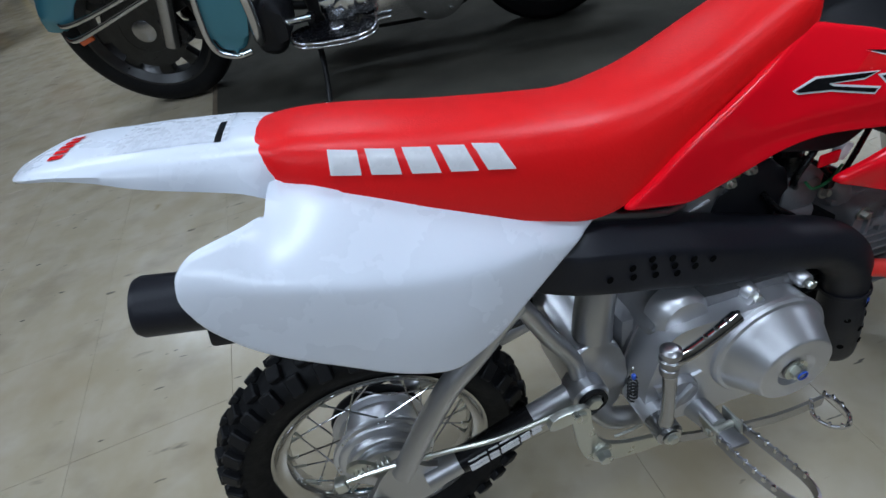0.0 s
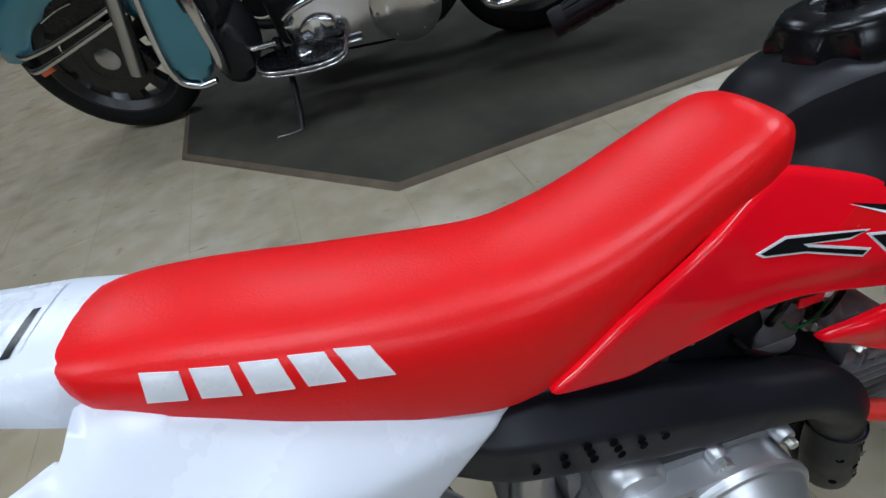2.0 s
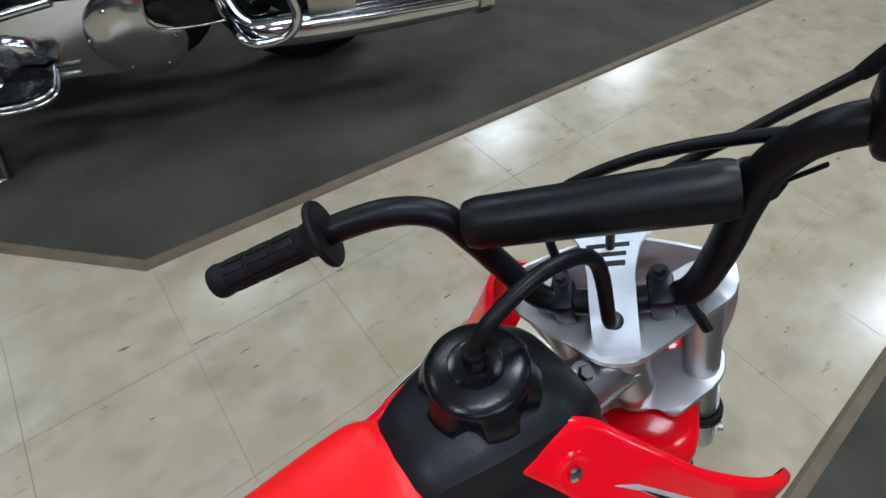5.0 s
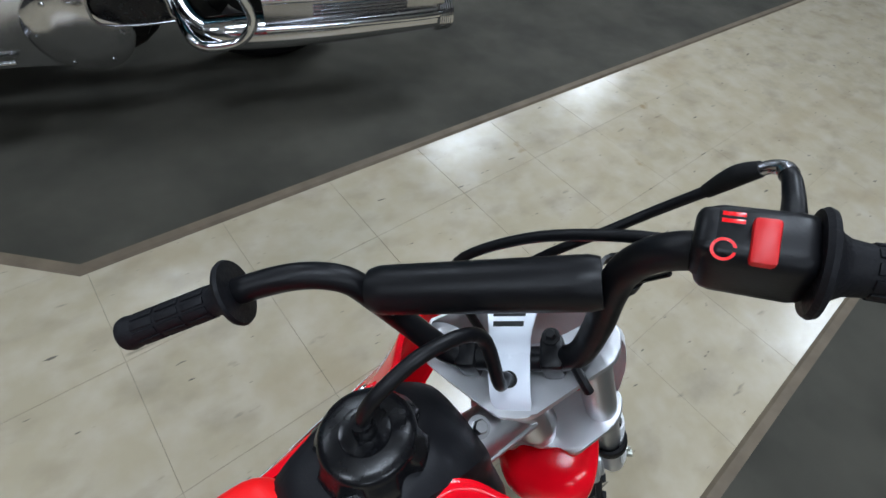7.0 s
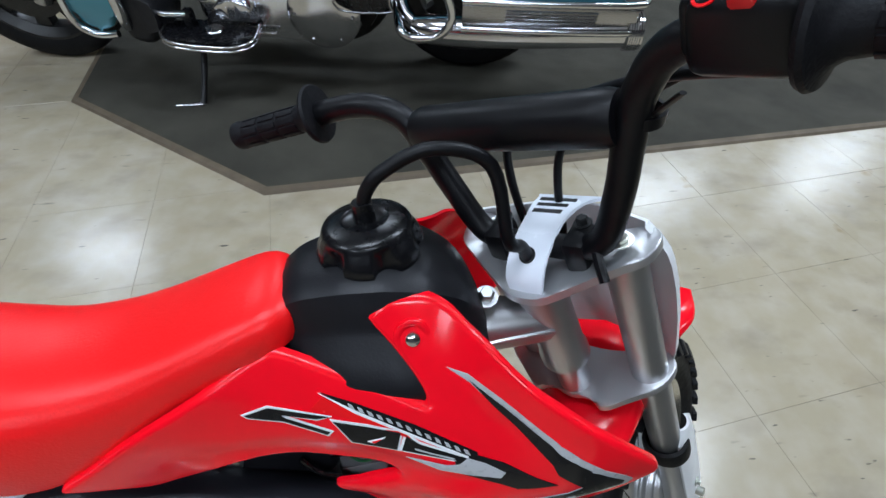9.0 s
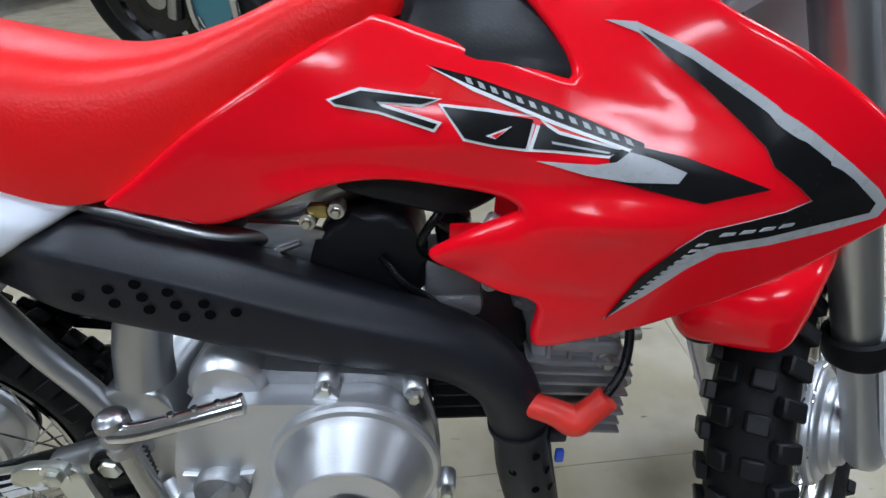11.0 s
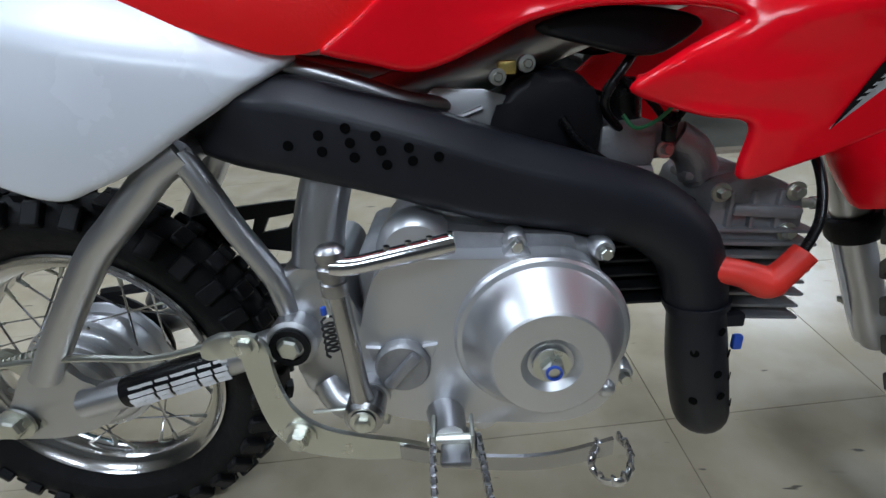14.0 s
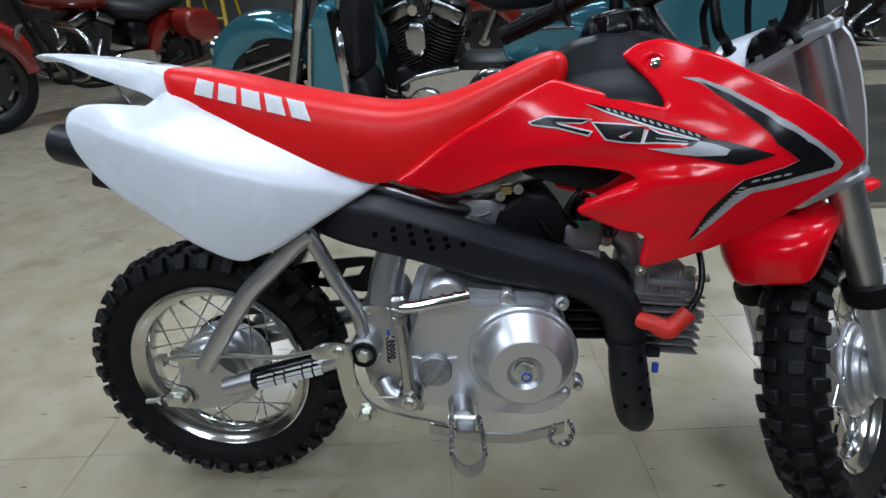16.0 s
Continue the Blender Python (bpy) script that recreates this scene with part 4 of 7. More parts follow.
# exhaust --------------------------------------------------------------
SHIELD = [(0.195, -0.020, 0.462, 0.026, 0.028), (0.245, -0.030, 0.452, 0.033, 0.033), (0.275, -0.040, 0.4485, 0.0345, 0.0365), (0.30, -0.046, 0.4445, 0.0350, 0.0370), (0.37, -0.051, 0.4245, 0.0335, 0.0355), (0.44, -0.056, 0.4015, 0.0328, 0.0325), (0.50, -0.062, 0.3865, 0.0300, 0.0285), (0.548, -0.066, 0.371, 0.0285, 0.0255), (0.580, -0.070, 0.345, 0.0260, 0.0240), (0.594, -0.070, 0.312, 0.0245, 0.0225), (0.599, -0.070, 0.288, 0.0238, 0.0218)]
# pressed section: top, bevel, flat flank, rounded foot
SECTION = [(-0.35, 1.0), (0.10, 1.0), (0.42, 0.96), (0.90, 0.58), (0.985, 0.42), (1.0, 0.25), (1.0, -0.20), (1.0, -0.55), (0.95, -0.76), (0.78, -0.92), (0.45, -1.0), (0.0, -1.0), (-0.5, -0.95), (-0.85, -0.6), (-0.92, 0.0), (-0.80, 0.70)]


def face_y(x):
    return float(np.interp(x, [r[0] for r in SHIELD], [r[1] - r[4] for r in SHIELD]))


def shield_bm():
    mid = spline([r[:3] for r in SHIELD], 6)
    size = spline([(r[3], r[4], 0) for r in SHIELD], 6)
    outline = spline([(a, b, 0) for a, b in SECTION], 3, True)
    rings = []
    for k, p in enumerate(mid):
        t = (mid[min(k + 1, len(mid) - 1)] - mid[max(k - 1, 0)]).normalized()
        right = Vector((0, -1, 0))
        right = (right - t * right.dot(t)).normalized()
        up = right.cross(t)
        if up.x < 0 and up.z < 0:
            up.negate()
        b = float(np.interp(p.x, (0.40, 0.55), (1.0, 0.0)))
        ring = []
        for q in outline:
            c = q.normalized()
            s = q * b + c * (1 - b)
            ring.append(p + right * s.x * size[k].y + up * s.y * size[k].x)
        rings.append(ring)
    return loft(rings)


exhaust = part("exhaust_shield", shield_bm(), EXH, BIKE, "matt black exhaust heat shield with a cluster of holes", angle=50)
sub(exhaust, "header_pipe", sweep([(0.598, -0.070, 0.296), (0.607, -0.069, 0.240), (0.618, -0.066, 0.192), (0.625, -0.060, 0.172), (0.629, -0.040, 0.172), (0.630, -0.015, 0.200), (0.627, 0.0, 0.27)], [0.0215, 0.0245, 0.0245, 0.0235, 0.022, 0.019, 0.017], 22), EXH)
sub(exhaust, "shield_lip", ring_lathe([(0.0235, -0.002), (0.0255, -0.002), (0.0255, 0.003), (0.0235, 0.003)], (0.598, -0.070, 0.294), (0.1, 0, -1), 26), EXH)
# no openings cut: black discs on the skin paint the holes' inner shade
for z, dx in ((0.275, 0.4), (0.255, -0.5), (0.250, 0.75), (0.235, 0.2), (0.226, 0.8), (0.212, 0.3), (0.205, -0.6), (0.196, 0.85)):
    x = 0.598 + (0.296 - z) * 0.185
    n = Vector((dx, -math.sqrt(1 - dx * dx), 0))
    sub(exhaust, "header_hole", lathe([(0, 0), (0.0036, 0), (0.0036, 0.0008), (0, 0.0008)], Vector((x, -0.0692, z)) + n * 0.0238, n, 12), HOLE_SHADE)
for x, z in ((0.294, 0.437), (0.316, 0.443), (0.317, 0.432), (0.335, 0.447), (0.337, 0.437), (0.339, 0.427), (0.355, 0.441), (0.358, 0.431), (0.361, 0.421), (0.377, 0.432), (0.379, 0.423), (0.397, 0.425)):
    sub(exhaust, "shield_hole", lathe([(0.0036, 0), (0.0034, 0.0007), (0.0, 0.0007)], (x - 0.001, face_y(x - 0.001) - (0.0030 if x < 0.30 else 0.0014), z + 0.0002), (0.12, -1, 0), 16), HOLE_SHADE)
muffler = part("muffler", sweep([(0.215, -0.030, 0.466), (0.15, -0.046, 0.486), (0.05, -0.058, 0.515), (-0.02, -0.060, 0.535)], [0.022, 0.032, 0.034, 0.031], 24), EXH, BIKE, "matt black muffler under the side panel")
sub(muffler, "tail_pipe", lathe([(0.020, -0.02), (0.0235, 0.0), (0.0235, 0.072), (0.0215, 0.076), (0.0185, 0.076), (0.0180, 0.03), (0, 0.03)], (-0.006, -0.063, 0.530), (-0.965, -0.02, 0.26), 28), EXH)
sub(muffler, "muffler_bracket", box((-0.022, -0.064, 0.502), (0.05, 0.020, 0.020), 0.004, Matrix.Rotation(radians(14), 4, "Y")), EXH)
sub(exhaust, "pipe_tab", box((0.636, -0.064, 0.270), (0.016, 0.010, 0.012), 0.002), EXH)
sub(exhaust, "blue_tag", box((0.638, -0.072, 0.252), (0.008, 0.006, 0.014), 0.002), BLUEMARK, "blue paint dab")

# bodywork -------------------------------------------------------------
SEAT_TOP = [(0.027, 0.630), (0.05, 0.632), (0.07, 0.632), (0.116, 0.624), (0.183, 0.608), (0.25, 0.595), (0.303, 0.586), (0.331, 0.585), (0.371, 0.590), (0.411, 0.602), (0.45, 0.618), (0.480, 0.630), (0.498, 0.6365), (0.510, 0.637), (0.518, 0.632), (0.523, 0.622)]
SEAT_BOT = [(0.027, 0.622), (0.036, 0.607), (0.05, 0.592), (0.07, 0.578), (0.127, 0.5545), (0.188, 0.530), (0.252, 0.506), (0.285, 0.494), (0.315, 0.494), (0.331, 0.502), (0.371, 0.525), (0.435, 0.570), (0.491, 0.597), (0.507, 0.601), (0.523, 0.605)]
SEAT_W = [(0.027, 0.030), (0.032, 0.043), (0.044, 0.054), (0.087, 0.064), (0.15, 0.071), (0.228, 0.074), (0.28, 0.073), (0.36, 0.066), (0.45, 0.055), (0.48, 0.052), (0.498, 0.049), (0.508, 0.0445), (0.515, 0.038), (0.520, 0.031), (0.523, 0.024)]
SEAT_CUT = [(0.0, 0.985), (0.12, 1.0), (0.35, 1.0), (0.55, 0.98), (0.68, 0.945), (0.77, 0.90), (0.85, 0.82), (0.915, 0.70), (0.96, 0.52), (0.99, 0.27), (1.0, 0.0)]


def keel(x):
    """The line of the seat's middle: the tail is bent a little to the left."""
    return 0.024 * (1 - x / 0.6)


def seat_keel(x):
    return 0.0185 * (1 - x / 0.46)


def seat_side(x, z):
    t = (z - lerp(SEAT_BOT, x)) / max(1e-4, lerp(SEAT_TOP, x) - lerp(SEAT_BOT, x))
    return seat_keel(x) - lerp(SEAT_W, x) * lerp(SEAT_CUT, t)


def seat_bm():
    rings = []
    for k in range(61):
        x = 0.027 + (0.523 - 0.027) * k / 60
        zb, zt, w = lerp(SEAT_BOT, x), lerp(SEAT_TOP, x), lerp(SEAT_W, x)
        half = [(-w * f, zb + (zt - zb) * t) for t, f in SEAT_CUT]
        c = seat_keel(x)
        ring = [(x, c + y, z) for y, z in half] + [(x, c - y, z) for y, z in reversed(half[:-1])]
        rings.append(ring)
    # ease the stations so that no facets show
    for _ in range(3):
        soft = [rings[0]]
        for a, b, c in zip(rings, rings[1:], rings[2:]):
            soft.append([tuple((Vector(p) + 2 * Vector(q) + Vector(r)) / 4) for p, q, r in zip(a, b, c)])
        rings = soft + [rings[-1]]
    return loft(rings)


seat = part("seat", seat_bm(), SEAT, BIKE, "red grained vinyl seat with a rising front", angle=60)
# white lettering patch on the seat's flank, as plain blocks
for k, (f0, f1) in enumerate(((0.0, 0.185), (0.205, 0.39), (0.41, 0.595), (0.615, 0.795), (0.815, 1.0))):
    a0, a1 = Vector((0.0895, 0.6165)), Vector((0.2190, 0.5865))
    up = Vector((-0.0035, -0.0175)).lerp(Vector((0.0075, -0.0210)), k / 4)
    q = [a0.lerp(a1, f0) + Vector((0.001, 0)), a0.lerp(a1, f1) - Vector((0.002, 0)), a0.lerp(a1, f1) + up + Vector((-0.001, 0)), a0.lerp(a1, f0) + up + Vector((0.001, 0))]
    sub(seat, "white_block", shell([q[0], q[1], q[2], q[3]], seat_side, 0.0006, 0, 0.004, 0.0018), DECALWHITE, "white block of the printed maker's mark")

FENDER_TOP = [(-0.139, 0.6475), (-0.12, 0.652), (-0.09, 0.650), (-0.034, 0.643), (0.02, 0.634), (0.07, 0.622), (0.10, 0.612)]
FENDER_LOW = [(-0.139, 0.6462), (-0.120, 0.6470), (-0.0954, 0.6435), (-0.0732, 0.6361), (-0.052, 0.6255), (-0.0132, 0.6120), (0.006, 0.6060), (0.018, 0.6030), (0.026, 0.5990), (0.032, 0.5935), (0.040, 0.586), (0.10, 0.578)]
FENDER_WIDE = [(-0.139, 0.020), (-0.134, 0.034), (-0.12, 0.046), (-0.09, 0.053), (-0.03, 0.057), (0.03, 0.0575), (0.06, 0.054), (0.10, 0.048)]
FENDER_FLARE = [(-0.09, 0.0), (-0.010, 0.002), (0.006, 0.004), (0.020, 0.007), (0.032, 0.006), (0.045, 0.0), (0.06, -0.004)]


def fender_side(x, z):
    zt, zl, w, flare = lerp(FENDER_TOP, x), lerp(FENDER_LOW, x), lerp(FENDER_WIDE, x), lerp(FENDER_FLARE, x)
    t = (z - zl) / (zt - zl)
    return keel(x) - float(np.interp(t, (0, 0.45, 0.82, 0.97), (w + flare, w + 0.001 + 0.3 * flare, 0.93 * w, 0.80 * w)))


def ramp(t):
    t = min(1.0, max(0.0, t))
    return t * t * (3 - 2 * t)


# two pressed faces, a steep flank and a sloping top, meeting in a soft crease
FLANK = surface_fit([(-0.025, 0.586, -0.104), (-0.032, 0.573, -0.107), (-0.030, 0.556, -0.108), (-0.020, 0.523, -0.107), (0.012, 0.488, -0.106), (0.06, 0.452, -0.105), (0.125, 0.408, -0.102), (0.16, 0.412, -0.098), (0.20, 0.436, -0.089), (0.25, 0.470, -0.075), (0.290, 0.490, -0.064), (0.06, 0.51, -0.1085), (0.11, 0.47, -0.108), (0.16, 0.46, -0.102), (0.0, 0.562, -0.1065), (0.05, 0.545, -0.107), (0.10, 0.527, -0.105), (0.155, 0.510, -0.099), (0.205, 0.497, -0.088), (0.05, 0.590, -0.1065), (0.15, 0.560, -0.099), (0.24, 0.520, -0.077)])
# the sloping top runs from its rear edge and the seat down to the crease, and into the fender's flank
TOP_EDGE = [(-0.040, 0.592, -0.104), (-0.025, 0.592, -0.098), (-0.009, 0.592, -0.0915), (0.009, 0.5908, -0.0850), (0.0174, 0.5896, -0.0785), (0.0261, 0.5882, -0.0705), (0.065, 0.591, -0.0510), (0.090, 0.585, -0.048), (0.125, 0.571, -0.050), (0.190, 0.541, -0.053), (0.250, 0.513, -0.056), (0.300, 0.492, -0.0605)]
CREASE = [(-0.040, 0.577, -0.112), (0.0, 0.564, -0.109), (0.05, 0.547, -0.108), (0.10, 0.529, -0.106), (0.155, 0.512, -0.099), (0.205, 0.500, -0.087), (0.235, 0.494, -0.078), (0.300, 0.483, -0.066)]
HALFWAY = [(0.02, 0.573, -0.0945), (0.045, 0.573, -0.084), (0.075, 0.563, -0.080), (0.11, 0.549, -0.0785)]
TOPFACE = surface_fit(TOP_EDGE + CREASE + HALFWAY + [(x, z, fender_side(x, z) + 0.0004) for x, z in ((0.034, 0.591), (0.040, 0.598), (0.046, 0.606))], 4e-4)


def PANEL_Y(x, z):
    a, b = FLANK(x, z), TOPFACE(x, z)
    y = 0.5 * (a + b + math.sqrt((a - b) ** 2 + 0.0050**2)) - 0.0012
    # a shallow step before the front tip, above the crease
    return y + 0.0028 * ramp((x + 0.35 * (z - 0.505) - 0.238) / 0.007) * ramp((z - 0.488 + 0.25 * (x - 0.24)) / 0.008)


panel_outline = [(0.0315, 0.5872), (0.0261, 0.5882), (0.0174, 0.5896), (0.009, 0.5908), (-0.0018, 0.5915), (-0.0142, 0.5910), (-0.0225, 0.5872), (-0.0275, 0.5815), (-0.0313, 0.568), (-0.03, 0.556), (-0.026, 0.54), (-0.018, 0.523), (-0.006, 0.506), (0.012, 0.488), (0.04, 0.466), (0.075, 0.439), (0.105, 0.421), (0.125, 0.412), (0.14, 0.41), (0.155, 0.415), (0.182, 0.425), (0.217, 0.446), (0.252, 0.466), (0.28, 0.481), (0.294, 0.489), (0.297, 0.4945), (0.28, 0.502), (0.253, 0.512), (0.188, 0.541), (0.127, 0.57), (0.091, 0.585), (0.07, 0.5945), (0.057, 0.600), (0.046, 0.605), (0.0405, 0.602), (0.0355, 0.595)]


def panel_fold(x, z):
    """The rim is rolled in deep outside and hardly at all where it runs into the fender and under the seat."""
    if x > 0.029 and z > 0.586:
        return 0.0006
    return float(np.interp(x - z, (-0.60, -0.58, -0.54), (0.0030, 0.0040, 0.0065)))


panel_smooth = even(panel_outline)
# the far panel stops short of the fender
i0, i1 = panel_outline.index((0.105, 0.421)), panel_outline.index((0.091, 0.585))
panel_short = even(panel_outline[i0 : i1 + 1] + [(0.074, 0.575), (0.070, 0.540), (0.074, 0.480), (0.085, 0.440)])
for flip, outline_ in ((1, panel_smooth), (-1, panel_short)):
    part("side_panel", shell(outline_, PANEL_Y, 0.003, panel_fold, 0.005, flip=flip), WHITE, BIKE, "glossy white plastic rear side panel", angle=70)


def fender_bm():
    rings = []
    for k in range(49):
        x = -0.139 + 0.239 * k / 48
        zt, zl, w = lerp(FENDER_TOP, x), lerp(FENDER_LOW, x), lerp(FENDER_WIDE, x)
        flare = lerp(FENDER_FLARE, x)
        half = [(-w - flare, zl), (-w - 0.001 - 0.3 * flare, zl + (zt - zl) * 0.45), (-w * 0.93, zl + (zt - zl) * 0.82), (-w * 0.80, zl + (zt - zl) * 0.97), (-w * 0.4, zt + 0.0012), (0, zt + 0.0018)]
        inner = [(0, zt - 0.003), (-w * 0.78, zt - 0.004), (-w + 0.004, min(zl + 0.001, zt - 0.004))]
        c = keel(x)
        ring = [(x, c + y, z) for y, z in half] + [(x, c - y, z) for y, z in reversed(half[:-1])]
        ring += [(x, c - y, z) for y, z in reversed(inner)] + [(x, c + y, z) for y, z in inner[1:]]
        rings.append(ring)
    for _ in range(2):
        soft = [rings[0]]
        for a, b, c in zip(rings, rings[1:], rings[2:]):
            soft.append([tuple((Vector(p) + 2 * Vector(q) + Vector(r)) / 4) for p, q, r in zip(a, b, c)])
        rings = soft + [rings[-1]]
    return loft(rings)


tail = part("rear_fender", fender_bm(), WHITE, BIKE, "glossy white plastic rear fender", angle=50)


def fender_top(x, y):
    """Height of the fender's skin at a reach y from its middle."""
    zt, zl, w = lerp(FENDER_TOP, x), lerp(FENDER_LOW, x), lerp(FENDER_WIDE, x)
    return float(np.interp(abs(y) / w, (0, 0.4, 0.8, 0.93), (zt + 0.0018, zt + 0.0012, zl + (zt - zl) * 0.97, zl + (zt - zl) * 0.82)))


def fender_label(x0, x1, y0, y1, material, lift=0.0005, name="fender_sticker", label=""):
    bm = bmesh.new()
    n = 8
    rows = [[bm.verts.new((x0 + (x1 - x0) * i / n, y + keel(x0), fender_top(x0 + (x1 - x0) * i / n, y) + lift)) for i in range(n + 1)] for y in (y0 + (y1 - y0) * k / 8 for k in range(9))]
    for a, b in zip(rows, rows[1:]):
        for i in range(n):
            bm.faces.new((a[i], a[i + 1], b[i + 1], b[i]))
    sub(tail, name, bm, material, label)


STICKER = mat("silver_label", (0.76, 0.79, 0.85), 0.28, vary=0.05, scale=30)
PRINT = mat("grey_print", (0.70, 0.725, 0.785), 0.5, vary=0.1, scale=60)
fender_label(-0.062, 0.020, -0.036, 0.036, STICKER, label="pale warning label with small print")
fender_label(0.011, 0.0160, -0.036, 0.010, DECALBLACK, 0.0008, "label_bar", "black bar")
for i in range(9):
    x = -0.058 + 0.0072 * i
    for y0, y1 in ((-0.033, -0.003), (0.002, 0.032 - 0.006 * (i % 3))):
        fender_label(x, x + 0.0026, y0, y1, PRINT, 0.0007, "print_bar")
for i in range(5):
    fender_label(-0.108, -0.098, -0.026 + 0.011 * i, -0.018 + 0.011 * i, DECALRED, 0.0007, "red_block", "red block of the printed maker's mark")

SHROUD_BASE = surface_fit([(0.32, 0.497, -0.070), (0.352, 0.520, -0.0695), (0.385, 0.543, -0.068), (0.42, 0.564, -0.066), (0.448, 0.580, -0.063), (0.49, 0.601, -0.050), (0.456, 0.552, -0.067), (0.604, 0.573, -0.093), (0.569, 0.627, -0.049), (0.585, 0.612, -0.066), (0.582, 0.638, -0.0505), (0.609, 0.640, -0.049), (0.627, 0.634, -0.058), (0.638, 0.627, -0.075), (0.651, 0.620, -0.096), (0.671, 0.605, -0.115), (0.697, 0.589, -0.132), (0.729, 0.567, -0.143), (0.748, 0.551, -0.146), (0.766, 0.532, -0.145), (0.699, 0.519, -0.147), (0.672, 0.527, -0.141), (0.655, 0.560, -0.112), (0.728, 0.484, -0.138), (0.68, 0.445, -0.124), (0.627, 0.430, -0.116), (0.597, 0.402, -0.104), (0.530, 0.462, -0.083), (0.58, 0.470, -0.108), (0.576, 0.498, -0.094), (0.50, 0.530, -0.079), (0.545, 0.545, -0.092), (0.61, 0.525, -0.122), (0.40, 0.490, -0.066), (0.46, 0.508, -0.076)], 6e-4)


def line_distance(line, x, z):
    """Distance to a polyline in the side view, and how far along it the nearest place lies (0 to 1)."""
    best, at = 9.0, 0.0
    n = len(line) - 1
    for k, ((ax, az), (bx, bz)) in enumerate(zip(line, line[1:])):
        dx, dz = bx - ax, bz - az
        t = min(1.0, max(0.0, ((x - ax) * dx + (z - az) * dz) / (dx * dx + dz * dz)))
        d = math.hypot(x - ax - t * dx, z - az - t * dz)
        if d < best:
            best, at = d, (k + t) / n
    return best, at


LOBE = [(0.534, 0.4645), (0.560, 0.4790), (0.592, 0.4940), (0.628, 0.5050), (0.666, 0.5110)]
VALLEY = [(0.430, 0.5150), (0.485, 0.5200), (0.541, 0.5215), (0.587, 0.5190), (0.640, 0.5190), (0.680, 0.5225)]
RIDGE = [(0.585, 0.5760), (0.6056, 0.5703), (0.6271, 0.5638), (0.6482, 0.5577), (0.6754, 0.5500)]
UNDER = [(0.5376, 0.4540), (0.5813, 0.4500), (0.6378, 0.4460)]


def SHROUD_Y(x, z):
    y = SHROUD_BASE(x, z)
    for line, push, wide in ((LOBE, -0.0050, 0.011), (VALLEY, 0.0040, 0.009), (RIDGE, -0.0022, 0.006), (UNDER, 0.0030, 0.008)):
        d, at = line_distance(line, x, z)
        if d < 3 * wide:
            y += push * math.exp(-((d / wide) ** 2)) * min(1.0, 4 * (1 - at), 0.4 + 4 * at)
    return y


shroud_outline = [(0.320, 0.497), (0.345, 0.514), (0.385, 0.543), (0.448, 0.580), (0.488, 0.601), (0.500, 0.603), (0.530, 0.594), (0.563, 0.585), (0.600, 0.573), (0.605, 0.575), (0.600, 0.587), (0.586, 0.606), (0.570, 0.623), (0.569, 0.628), (0.582, 0.638), (0.596, 0.640), (0.611, 0.640), (0.627, 0.635), (0.638, 0.628), (0.651, 0.621), (0.671, 0.6055), (0.697, 0.590), (0.729, 0.568), (0.748, 0.553), (0.764, 0.538), (0.771, 0.529), (0.772, 0.521), (0.764, 0.512), (0.745, 0.494), (0.722, 0.472), (0.680, 0.440), (0.650, 0.423), (0.620, 0.409), (0.604, 0.402), (0.596, 0.402), (0.594, 0.412), (0.595, 0.435), (0.588, 0.441), (0.570, 0.443), (0.545, 0.451), (0.530, 0.457), (0.526, 0.463), (0.535, 0.471), (0.555, 0.485), (0.575, 0.496), (0.581, 0.501), (0.567, 0.507), (0.532, 0.511), (0.496, 0.512), (0.460, 0.506), (0.429, 0.493), (0.403, 0.483), (0.380, 0.479), (0.350, 0.486), (0.326, 0.492)]
shroud_smooth = even(shroud_outline)
